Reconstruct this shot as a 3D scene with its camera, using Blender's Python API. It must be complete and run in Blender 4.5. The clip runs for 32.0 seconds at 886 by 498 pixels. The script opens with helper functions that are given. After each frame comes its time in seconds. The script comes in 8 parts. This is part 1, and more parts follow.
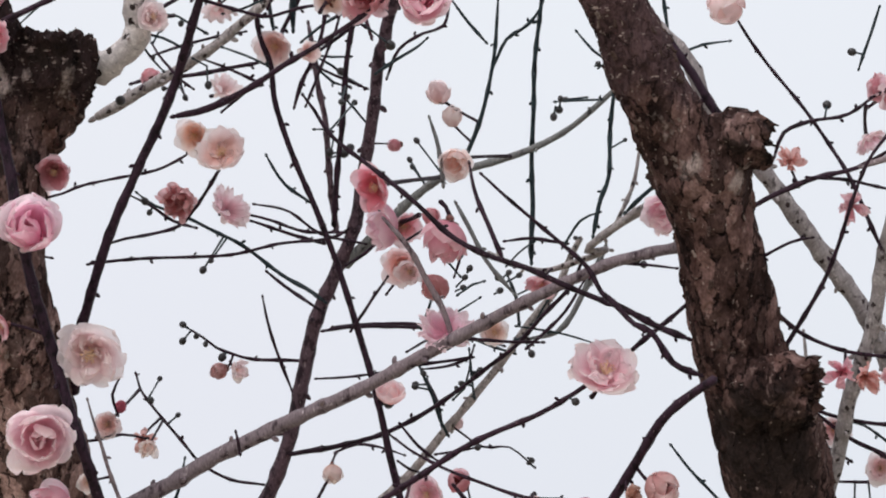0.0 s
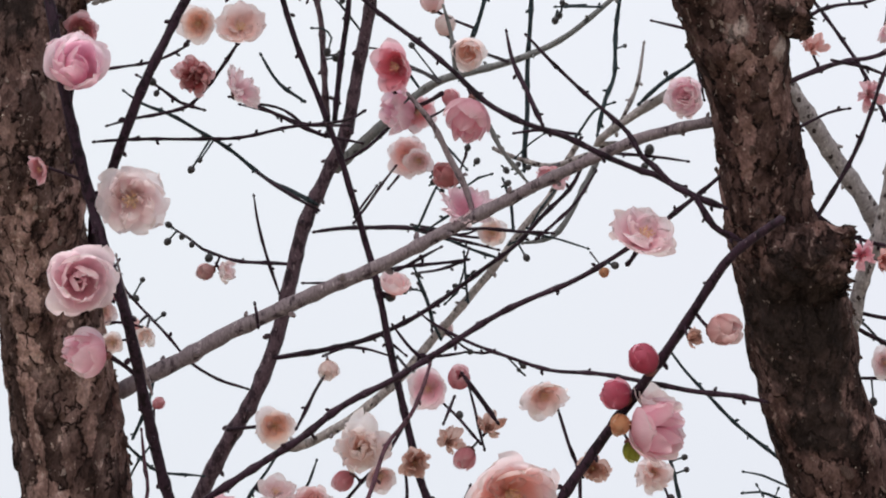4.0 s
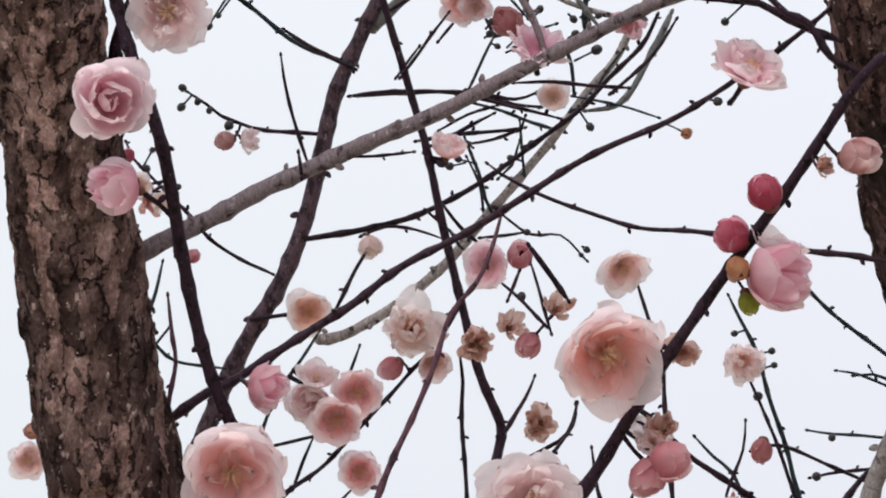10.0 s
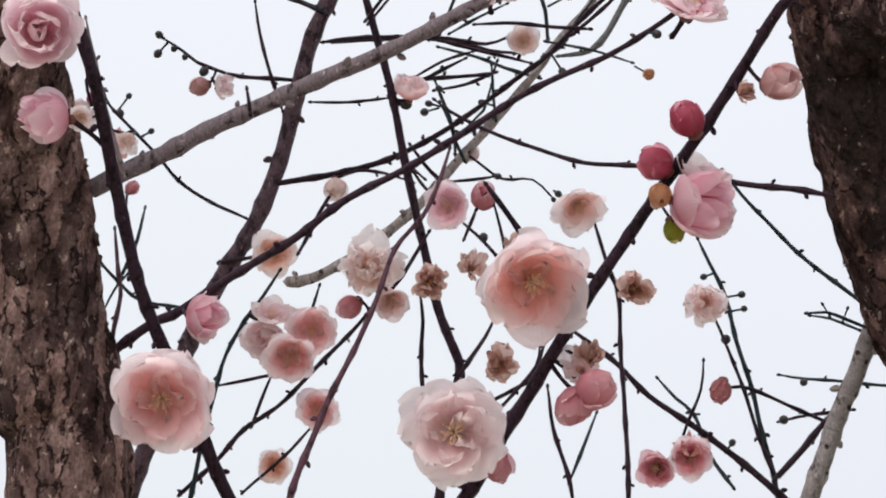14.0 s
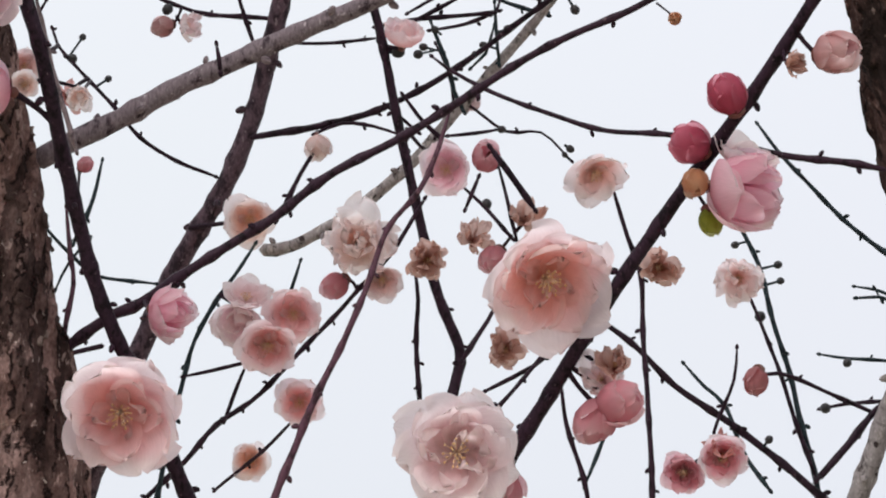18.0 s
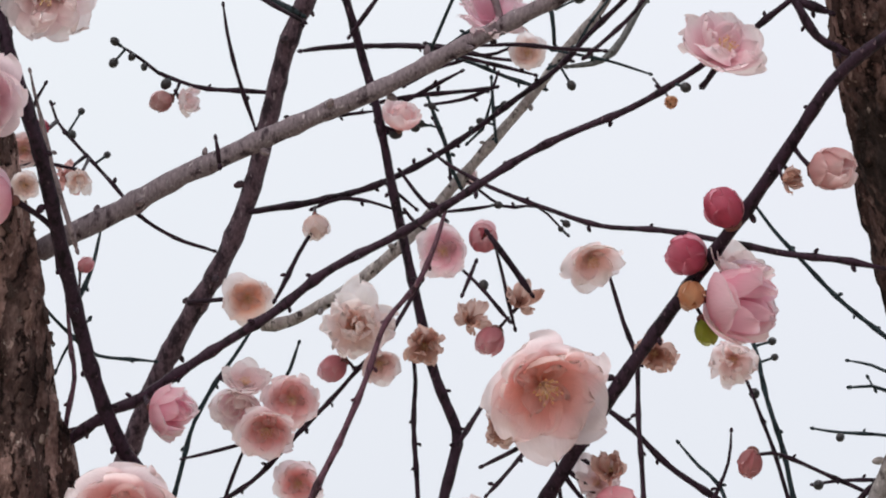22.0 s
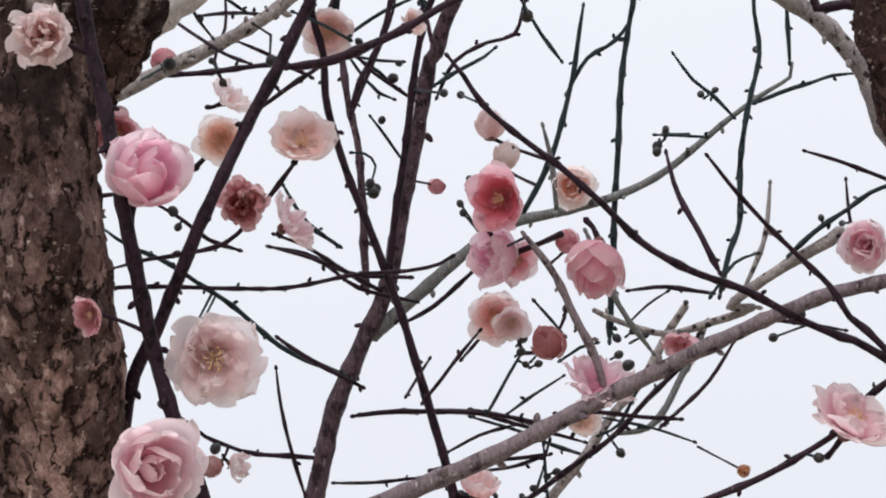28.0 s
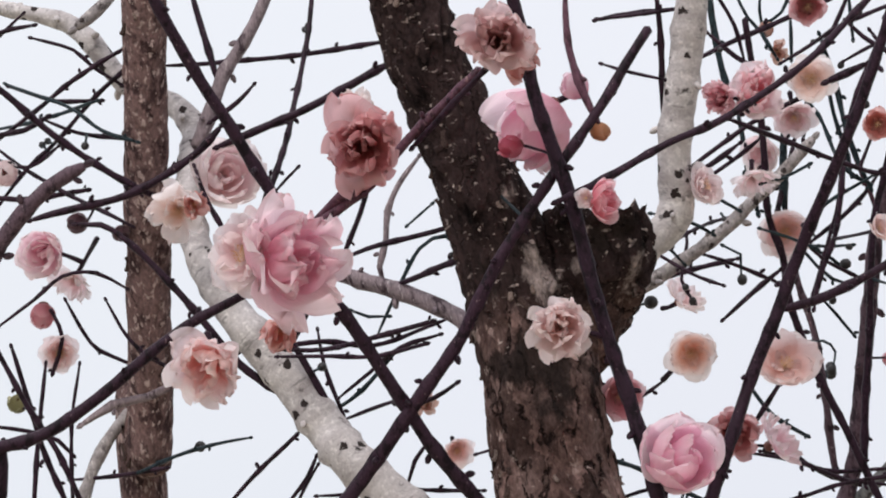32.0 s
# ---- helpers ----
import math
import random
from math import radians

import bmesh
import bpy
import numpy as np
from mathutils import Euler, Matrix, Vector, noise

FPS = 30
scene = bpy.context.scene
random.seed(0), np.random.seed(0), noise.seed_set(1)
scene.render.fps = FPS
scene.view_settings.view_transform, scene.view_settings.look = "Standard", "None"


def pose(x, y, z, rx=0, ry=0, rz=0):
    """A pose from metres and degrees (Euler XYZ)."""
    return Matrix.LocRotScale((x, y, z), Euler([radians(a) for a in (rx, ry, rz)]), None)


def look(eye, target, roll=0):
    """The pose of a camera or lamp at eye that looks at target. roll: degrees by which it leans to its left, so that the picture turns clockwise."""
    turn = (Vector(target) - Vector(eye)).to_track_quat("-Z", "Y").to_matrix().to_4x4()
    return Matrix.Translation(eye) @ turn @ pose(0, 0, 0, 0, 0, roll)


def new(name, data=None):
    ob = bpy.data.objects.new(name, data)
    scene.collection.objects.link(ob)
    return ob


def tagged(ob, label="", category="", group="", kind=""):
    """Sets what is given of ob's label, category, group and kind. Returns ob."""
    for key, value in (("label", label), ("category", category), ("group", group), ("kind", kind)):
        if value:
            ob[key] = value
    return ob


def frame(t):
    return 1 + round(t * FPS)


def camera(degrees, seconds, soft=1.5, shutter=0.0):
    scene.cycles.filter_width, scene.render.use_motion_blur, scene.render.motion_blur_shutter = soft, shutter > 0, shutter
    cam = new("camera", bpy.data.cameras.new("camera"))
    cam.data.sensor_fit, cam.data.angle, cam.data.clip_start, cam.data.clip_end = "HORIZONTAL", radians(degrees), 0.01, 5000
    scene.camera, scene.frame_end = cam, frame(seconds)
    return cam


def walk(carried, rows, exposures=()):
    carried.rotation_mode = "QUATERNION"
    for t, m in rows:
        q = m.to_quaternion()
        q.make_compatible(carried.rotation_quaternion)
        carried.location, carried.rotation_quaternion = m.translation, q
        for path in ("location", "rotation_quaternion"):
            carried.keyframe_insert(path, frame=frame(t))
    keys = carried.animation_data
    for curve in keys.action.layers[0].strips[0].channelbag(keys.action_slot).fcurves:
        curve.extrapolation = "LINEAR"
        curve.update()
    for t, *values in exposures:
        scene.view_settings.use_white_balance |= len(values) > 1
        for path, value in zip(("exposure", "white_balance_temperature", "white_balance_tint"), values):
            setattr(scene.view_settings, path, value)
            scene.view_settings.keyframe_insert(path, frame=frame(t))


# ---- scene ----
cam = camera(16.0, 32.0, 2.0)
PATH = [
    (0.0, pose(0.1437, -0.4577, 1.6547, 110.247, -1.065, 6.957)),
    (0.5, pose(0.1620, -0.4397, 1.6225, 111.882, -2.027, 6.881)),
    (1.0, pose(0.1649, -0.4130, 1.5763, 114.325, -2.580, 6.764)),
    (1.5, pose(0.1334, -0.4009, 1.5429, 115.962, -2.159, 5.325)),
    (2.0, pose(0.0668, -0.3989, 1.5208, 116.926, -0.885, 2.445)),
    (2.5, pose(0.0187, -0.4038, 1.5211, 116.620, 0.124, 0.436)),
    (3.0, pose(-0.0229, -0.4088, 1.5280, 116.030, 1.013, -1.283)),
    (3.5, pose(-0.0248, -0.4065, 1.5238, 116.058, 1.043, -1.390)),
    (5.5, pose(-0.0241, -0.3518, 1.4942, 117.642, 1.015, -1.802)),
    (6.0, pose(-0.0374, -0.3254, 1.4894, 118.264, 1.368, -2.406)),
    (6.5, pose(-0.0510, -0.2939, 1.4818, 119.163, 1.771, -3.048)),
    (7.0, pose(-0.0673, -0.2644, 1.4706, 120.234, 2.183, -3.769)),
    (7.5, pose(-0.0860, -0.2297, 1.4654, 121.200, 2.669, -4.544)),
    (8.0, pose(-0.0960, -0.2162, 1.4815, 120.601, 2.976, -4.849)),
    (8.5, pose(-0.1091, -0.2227, 1.4951, 119.709, 3.138, -5.327)),
    (9.0, pose(-0.1121, -0.2267, 1.5002, 119.277, 3.066, -5.369)),
    (9.5, pose(-0.1004, -0.2280, 1.4977, 119.277, 2.693, -4.669)),
    (10.0, pose(-0.0925, -0.2268, 1.4913, 119.509, 2.469, -4.256)),
    (10.5, pose(-0.0882, -0.2297, 1.4916, 119.315, 2.319, -4.025)),
    (11.0, pose(-0.0790, -0.2307, 1.4885, 119.314, 2.137, -3.518)),
    (11.5, pose(-0.0475, -0.2296, 1.4841, 119.486, 1.280, -2.100)),
    (12.0, pose(-0.0239, -0.2303, 1.4825, 119.463, 0.659, -1.042)),
    (12.5, pose(-0.0092, -0.2337, 1.4754, 119.601, 0.237, -0.419)),
    (13.0, pose(0.0000, -0.2291, 1.4677, 120.000, -0.000, 0.000)),
    (13.5, pose(0.0028, -0.2224, 1.4583, 120.499, -0.077, 0.096)),
    (14.0, pose(0.0032, -0.2176, 1.4575, 120.544, -0.091, 0.087)),
    (14.5, pose(-0.0052, -0.2111, 1.4665, 120.204, 0.159, -0.339)),
    (16.5, pose(0.0014, -0.1444, 1.5270, 118.499, -0.025, -0.016)),
    (17.0, pose(0.0105, -0.1279, 1.5315, 118.573, -0.358, 0.410)),
    (17.5, pose(0.0084, -0.1335, 1.5433, 117.630, -0.181, 0.354)),
    (18.0, pose(-0.0040, -0.1423, 1.5590, 116.646, 0.256, -0.310)),
    (18.5, pose(-0.0090, -0.1442, 1.5608, 116.500, 0.390, -0.601)),
    (19.0, pose(-0.0159, -0.1484, 1.5655, 116.100, 0.565, -0.944)),
    (19.5, pose(-0.0256, -0.1572, 1.5808, 114.992, 0.825, -1.490)),
    (20.0, pose(-0.0190, -0.1643, 1.5910, 114.221, 0.667, -1.117)),
    (20.5, pose(-0.0130, -0.1703, 1.6033, 113.493, 0.607, -0.744)),
    (21.0, pose(-0.0054, -0.1714, 1.6058, 113.522, 0.362, -0.377)),
    (21.5, pose(-0.0017, -0.1713, 1.6058, 113.908, 0.268, -0.209)),
    (22.0, pose(-0.0062, -0.1721, 1.6066, 114.359, 0.302, -0.510)),
    (22.5, pose(-0.0183, -0.1627, 1.5910, 115.933, 0.455, -1.269)),
    (23.0, pose(-0.0317, -0.1526, 1.5739, 117.610, 0.727, -2.043)),
    (23.5, pose(-0.0518, -0.1419, 1.5587, 119.392, 1.297, -3.111)),
    (24.0, pose(-0.0754, -0.1351, 1.5523, 120.472, 1.924, -4.409)),
    (24.5, pose(-0.0966, -0.1384, 1.5615, 120.374, 2.553, -5.524)),
    (25.0, pose(-0.1204, -0.1469, 1.5811, 119.607, 3.193, -6.805)),
    (25.5, pose(-0.1411, -0.1505, 1.5957, 119.186, 3.749, -7.931)),
    (27.5, pose(-0.1955, -0.1431, 1.6170, 120.127, 5.277, -11.031)),
    (28.0, pose(-0.2008, -0.1458, 1.6242, 120.200, 5.374, -11.347)),
    (28.5, pose(-0.2148, -0.1521, 1.6398, 119.662, 5.657, -11.872)),
    (29.0, pose(-0.2324, -0.1591, 1.6588, 119.065, 5.769, -12.135)),
    (29.5, pose(-0.2483, -0.1674, 1.6785, 118.334, 6.090, -12.025)),
    (30.0, pose(-0.2692, -0.1714, 1.6967, 117.679, 6.753, -12.089)),
    (30.5, pose(-0.2842, -0.1755, 1.7091, 117.317, 7.437, -11.409)),
    (31.0, pose(-0.2911, -0.1799, 1.7200, 116.928, 8.001, -10.290)),
    (31.5, pose(-0.2924, -0.1863, 1.7323, 116.629, 8.526, -8.635)),
    (32.0, pose(-0.2913, -0.1904, 1.7364, 116.721, 8.867, -7.045)),
]
walk(cam, PATH)
# ---- light ----
world = bpy.data.worlds.new("overcast_sky")
scene.world = world
world.use_nodes = True
wn, wl = world.node_tree.nodes, world.node_tree.links
wn.clear()
w_out = wn.new("ShaderNodeOutputWorld")
w_bg = wn.new("ShaderNodeBackground")
w_sky = wn.new("ShaderNodeTexSky")
w_sky.sky_type, w_sky.sun_disc = "NISHITA", False
w_sky.sun_elevation, w_sky.sun_rotation = radians(48), radians(200)
w_sky.air_density, w_sky.dust_density = 1.0, 3.0
w_mix = wn.new("ShaderNodeMix")
w_mix.data_type = "RGBA"
w_mix.inputs["Factor"].default_value = 0.97
# cloud deck: brighter towards the zenith, with faint billows
w_co = wn.new("ShaderNodeTexCoord")
w_sep = wn.new("ShaderNodeSeparateXYZ")
w_ramp = wn.new("ShaderNodeValToRGB")
w_ramp.color_ramp.elements[0].color = (7.25, 7.5, 8.25, 1)
w_ramp.color_ramp.elements[1].color = (10.65, 10.9, 11.6, 1)
w_noise = wn.new("ShaderNodeTexNoise")
w_noise.inputs["Scale"].default_value = 2.2
w_noise.inputs["Detail"].default_value = 3.0
w_cl = wn.new("ShaderNodeMix")
w_cl.data_type, w_cl.blend_type = "RGBA", "MULTIPLY"
w_cl.inputs["Factor"].default_value = 0.05
wl.new(w_co.outputs["Generated"], w_sep.inputs[0])
wl.new(w_sep.outputs["Z"], w_ramp.inputs["Fac"])
wl.new(w_co.outputs["Generated"], w_noise.inputs["Vector"])
wl.new(w_ramp.outputs["Color"], w_cl.inputs["A"])
wl.new(w_noise.outputs["Color"], w_cl.inputs["B"])
wl.new(w_sky.outputs["Color"], w_mix.inputs["A"])
wl.new(w_cl.outputs["Result"], w_mix.inputs["B"])
wl.new(w_mix.outputs["Result"], w_bg.inputs["Color"])
w_bg.inputs["Strength"].default_value = 0.1
wl.new(w_bg.outputs[0], w_out.inputs[0])
sun_data = bpy.data.lights.new("sun", "SUN")
sun_data.energy, sun_data.angle, sun_data.color = 2.0, radians(30), (1.0, 0.96, 0.92)
sun = new("sun", sun_data)
sun.matrix_world = look((-1.2, -2.6, 4.6), (0, 0.5, 1.9))


# ---- materials ----
def nodes_of(name, rough=0.7):
    m = bpy.data.materials.new(name)
    m.use_nodes = True
    n, l = m.node_tree.nodes, m.node_tree.links
    b = n["Principled BSDF"]
    b.inputs["Roughness"].default_value = rough
    return m, n, l, b


def ramp(n, stops):
    r = n.new("ShaderNodeValToRGB")
    r.color_ramp.elements[0].position, r.color_ramp.elements[0].color = stops[0][0], (*stops[0][1], 1)
    r.color_ramp.elements[1].position, r.color_ramp.elements[1].color = stops[-1][0], (*stops[-1][1], 1)
    for p, c in stops[1:-1]:
        r.color_ramp.elements.new(p).color = (*c, 1)
    return r


def noise_node(n, l, co, scale, detail=4.0, rough=0.6, stretch=(1, 1, 1)):
    mp = n.new("ShaderNodeMapping")
    mp.inputs["Scale"].default_value = stretch
    t = n.new("ShaderNodeTexNoise")
    t.inputs["Scale"].default_value = scale
    t.inputs["Detail"].default_value = detail
    t.inputs["Roughness"].default_value = rough
    l.new(co, mp.inputs["Vector"])
    l.new(mp.outputs["Vector"], t.inputs["Vector"])
    return t


def mixed(n, l, fac, a, b, kind="MIX"):
    x = n.new("ShaderNodeMix")
    x.data_type, x.blend_type = "RGBA", kind
    for key, v in (("Factor", fac), ("A", a), ("B", b)):
        if isinstance(v, (int, float)):
            x.inputs[key].default_value = v
        elif isinstance(v, tuple):
            x.inputs[key].default_value = (*v, 1)
        else:
            l.new(v, x.inputs[key])
    return x.outputs["Result"]


def bark(name, base, dark, light, coarse, fine, fleck=0.62, bump=0.5, rough=0.8, dark_at=0.42, stretch=(1, 1, 0.45), specks=0.0, rings=0.0, grit=1.0, gloss=0.15):
    """Bark: a base coat with dark blotches, pale flecks and fine relief. Scales are per metre."""
    m, n, l, b = nodes_of(name, rough)
    co = n.new("ShaderNodeTexCoord").outputs["Object"]
    big = noise_node(n, l, co, coarse, 5, 0.65, stretch)
    mid = noise_node(n, l, co, coarse * 2.7, 4, 0.6, stretch)
    tiny = noise_node(n, l, co, fine, 3, 0.6, stretch)
    r1 = ramp(n, [(dark_at - 0.05, dark), (dark_at + 0.06, base)])
    l.new(big.outputs["Fac"], r1.inputs["Fac"])
    r2 = ramp(n, [(fleck, (0, 0, 0)), (fleck + 0.05, (1, 1, 1))])
    l.new(mid.outputs["Fac"], r2.inputs["Fac"])
    c = mixed(n, l, r2.outputs["Color"], r1.outputs["Color"], light)
    r3 = ramp(n, [(0.3, (1 - 0.38 * grit, 1 - 0.4 * grit, 1 - 0.4 * grit)), (0.7, (1 + 0.25 * grit, 1 + 0.22 * grit, 1 + 0.2 * grit))])
    l.new(tiny.outputs["Fac"], r3.inputs["Fac"])
    c = mixed(n, l, 1.0, c, r3.outputs["Color"], "MULTIPLY")
    if rings:
        uv = n.new("ShaderNodeTexCoord").outputs["UV"]
        ring = noise_node(n, l, uv, 1.0, 3, 0.6, (2.0, rings, 1))
        r5 = ramp(n, [(0.60, (0, 0, 0)), (0.66, (0.75, 0.75, 0.75))])
        l.new(ring.outputs["Fac"], r5.inputs["Fac"])
        c = mixed(n, l, r5.outputs["Color"], c, tuple(0.45 * a for a in base))
        ring2 = noise_node(n, l, uv, 1.0, 3, 0.6, (1.2, rings * 0.4, 4))
        r6 = ramp(n, [(0.35, (0.72, 0.70, 0.70)), (0.6, (1.06, 1.06, 1.06))])
        l.new(ring2.outputs["Fac"], r6.inputs["Fac"])
        c = mixed(n, l, 1.0, c, r6.outputs["Color"], "MULTIPLY")
    if specks:
        vo = n.new("ShaderNodeTexVoronoi")
        vo.inputs["Scale"].default_value = specks
        vo.inputs["Randomness"].default_value = 1.0
        l.new(co, vo.inputs["Vector"])
        ad = n.new("ShaderNodeMath")
        ad.operation = "MULTIPLY_ADD"
        l.new(mid.outputs["Fac"], ad.inputs[0])
        ad.inputs[1].default_value = 0.55
        l.new(vo.outputs["Distance"], ad.inputs[2])
        r7 = ramp(n, [(0.455, (1, 1, 1)), (0.485, (0, 0, 0))])
        l.new(ad.outputs[0], r7.inputs["Fac"])
        c = mixed(n, l, r7.outputs["Color"], c, dark)
    info = n.new("ShaderNodeObjectInfo")
    r4 = ramp(n, [(0.0, (0.82, 0.8, 0.82)), (1.0, (1.15, 1.12, 1.1))])
    l.new(info.outputs["Random"], r4.inputs["Fac"])
    c = mixed(n, l, 1.0, c, r4.outputs["Color"], "MULTIPLY")
    l.new(c, b.inputs["Base Color"])
    b.inputs["Specular IOR Level"].default_value = gloss
    bp = n.new("ShaderNodeBump")
    bp.inputs["Strength"].default_value = bump
    bp.inputs["Distance"].default_value = 0.0012
    h = mixed(n, l, 0.5, big.outputs["Fac"], tiny.outputs["Fac"])
    l.new(h, bp.inputs["Height"])
    l.new(bp.outputs["Normal"], b.inputs["Normal"])
    return m


BARK = {
    "slim": bark("slim_trunk_bark", (0.15, 0.096, 0.093), (0.042, 0.024, 0.025), (0.34, 0.265, 0.25), 260, 1200, 0.56, 0.7, 0.85, 0.46),
    "dark": bark("purple_brown_bark", (0.034, 0.0165, 0.030), (0.009, 0.004, 0.008), (0.17, 0.115, 0.135), 420, 1800, 0.66, 0.4, 0.5, 0.44, gloss=0.14),
    "purple": bark("purple_twig_bark", (0.105, 0.05, 0.075), (0.035, 0.018, 0.025), (0.24, 0.16, 0.16), 420, 1800, 0.64, 0.3, 0.5, 0.42, gloss=0.14),
    "brown": bark("brown_limb_bark", (0.105, 0.070, 0.090), (0.030, 0.019, 0.027), (0.24, 0.19, 0.215), 330, 1500, 0.63, 0.5, 0.55, 0.46, gloss=0.14),
    "grey": bark("grey_limb_bark", (0.235, 0.196, 0.218), (0.05, 0.034, 0.044), (0.44, 0.40, 0.42), 300, 1500, 0.62, 0.6, 0.7, 0.41, (1, 1, 0.3)),
    "pale": bark("pale_limb_bark", (0.36, 0.34, 0.345), (0.045, 0.035, 0.035), (0.52, 0.50, 0.49), 330, 1300, 0.58, 0.35, 0.8, 0.38, (1, 1, 0.45), 240, 600, 0.6),
    "white": bark("white_limb_bark", (0.61, 0.585, 0.585), (0.035, 0.026, 0.025), (0.76, 0.74, 0.73), 200, 1300, 0.56, 0.35, 0.8, 0.33, (1, 1, 1.0), 150, 420, 0.45),
    "slate": bark("slate_grey_limb_bark", (0.20, 0.215, 0.22), (0.06, 0.06, 0.065), (0.32, 0.33, 0.33), 330, 1300, 0.6, 0.35, 0.7, 0.36, (1, 1, 0.35)),
    "green": bark("green_black_twig_bark", (0.026, 0.043, 0.052), (0.007, 0.010, 0.014), (0.085, 0.105, 0.115), 500, 1800, 0.66, 0.3, 0.5, 0.42, gloss=0.14),
}


def trunk_bark(name, smooth_above, smooth, tint, dark_patches, wounds):
    """Old bark: brown plates between near-black cracks, pale flakes, and near-black patches around the places named (x,
    y, z, radius);
    younger, smooth bark with pale cross-wise marks above a height; smooth healed wood at the wounds."""
    m, n, l, b = nodes_of(name, 0.9)
    b.inputs["Specular IOR Level"].default_value = 0.08
    co = n.new("ShaderNodeTexCoord").outputs["Object"]
    big = noise_node(n, l, co, 95, 6, 0.68, (1, 1, 0.6))
    mid = noise_node(n, l, co, 300, 5, 0.65, (1, 1, 0.42))
    tiny = noise_node(n, l, co, 1100, 3, 0.6, (1, 1, 0.6))
    r1 = ramp(n, [(0.34, (0.045, 0.031, 0.028)), (0.45, (0.120, 0.086, 0.077)), (0.55, (0.205, 0.156, 0.142)), (0.66, (0.31, 0.25, 0.23))])
    l.new(big.outputs["Fac"], r1.inputs["Fac"])
    # plates: uneven cells, taller than wide, their borders bent by noise
    bend = n.new("ShaderNodeVectorMath")
    bend.operation = "MULTIPLY_ADD"
    wob = noise_node(n, l, co, 210, 3, 0.6)
    l.new(wob.outputs["Color"], bend.inputs[0])
    bend.inputs[1].default_value = (0.007, 0.007, 0.009)
    l.new(co, bend.inputs[2])
    mp = n.new("ShaderNodeMapping")
    mp.inputs["Scale"].default_value = (1, 1, 0.2)
    l.new(bend.outputs[0], mp.inputs["Vector"])
    edge = n.new("ShaderNodeTexVoronoi")
    edge.feature = "DISTANCE_TO_EDGE"
    cell = n.new("ShaderNodeTexVoronoi")
    for v in (edge, cell):
        v.inputs["Scale"].default_value = 170
        l.new(mp.outputs["Vector"], v.inputs["Vector"])
    part_of = ramp(n, [(0.46, (0, 0, 0)), (0.60, (0.18, 0.18, 0.18))])
    l.new(mid.outputs["Fac"], part_of.inputs["Fac"])
    gap = n.new("ShaderNodeMath")
    gap.operation = "ADD"
    l.new(edge.outputs["Distance"], gap.inputs[0])
    l.new(part_of.outputs["Color"], gap.inputs[1])
    r2 = ramp(n, [(0.015, (0, 0, 0)), (0.10, (1, 1, 1))])
    l.new(gap.outputs[0], r2.inputs["Fac"])
    tone = ramp(n, [(0.2, (0.30, 0.28, 0.28)), (0.5, (0.85, 0.83, 0.83)), (0.8, (1.85, 1.82, 1.80))])
    l.new(cell.outputs["Color"], tone.inputs["Fac"])
    c = mixed(n, l, 0.85, r1.outputs["Color"], tone.outputs["Color"], "MULTIPLY")
    c = mixed(n, l, r2.outputs["Color"], (0.020, 0.013, 0.012), c)
    r3 = ramp(n, [(0.61, (0, 0, 0)), (0.66, (0.9, 0.9, 0.9))])
    l.new(mid.outputs["Fac"], r3.inputs["Fac"])
    c = mixed(n, l, r3.outputs["Color"], c, (0.44, 0.375, 0.34))
    patch = noise_node(n, l, co, 34, 3, 0.55, (1, 1, 0.5))
    rp = ramp(n, [(0.36, (0.62, 0.60, 0.60)), (0.62, (1.35, 1.34, 1.34))])
    l.new(patch.outputs["Fac"], rp.inputs["Fac"])
    c = mixed(n, l, 1.0, c, rp.outputs["Color"], "MULTIPLY")
    c = mixed(n, l, 1.0, c, tint, "MULTIPLY")
    # younger bark higher up
    sz = n.new("ShaderNodeSeparateXYZ")
    l.new(co, sz.inputs[0])
    za = n.new("ShaderNodeMath")
    za.operation = "MULTIPLY_ADD"
    l.new(big.outputs["Fac"], za.inputs[0])
    za.inputs[1].default_value = 0.03
    l.new(sz.outputs["Z"], za.inputs[2])
    zr = n.new("ShaderNodeMapRange")
    zr.inputs["From Min"].default_value, zr.inputs["From Max"].default_value = smooth_above + 0.011, smooth_above + 0.019
    l.new(za.outputs[0], zr.inputs["Value"])
    yr = ramp(n, [(0.36, tuple(0.25 * a for a in smooth)), (0.44, smooth), (0.62, tuple(1.5 * a for a in smooth))])
    l.new(big.outputs["Fac"], yr.inputs["Fac"])
    lent = noise_node(n, l, co, 240, 3, 0.6, (1, 1, 2.6))
    yl = ramp(n, [(0.63, (0, 0, 0)), (0.68, (0.8, 0.8, 0.8))])
    l.new(lent.outputs["Fac"], yl.inputs["Fac"])
    young = mixed(n, l, yl.outputs["Color"], yr.outputs["Color"], (0.42, 0.34, 0.32))
    c = mixed(n, l, zr.outputs["Result"], c, young)
    chip = noise_node(n, l, co, 360, 5, 0.62, (1, 1, 1.1))
    rc = ramp(n, [(0.675, (0, 0, 0)), (0.695, (0.8, 0.8, 0.8))])
    l.new(chip.outputs["Fac"], rc.inputs["Fac"])
    c = mixed(n, l, rc.outputs["Color"], c, (0.50, 0.415, 0.375))
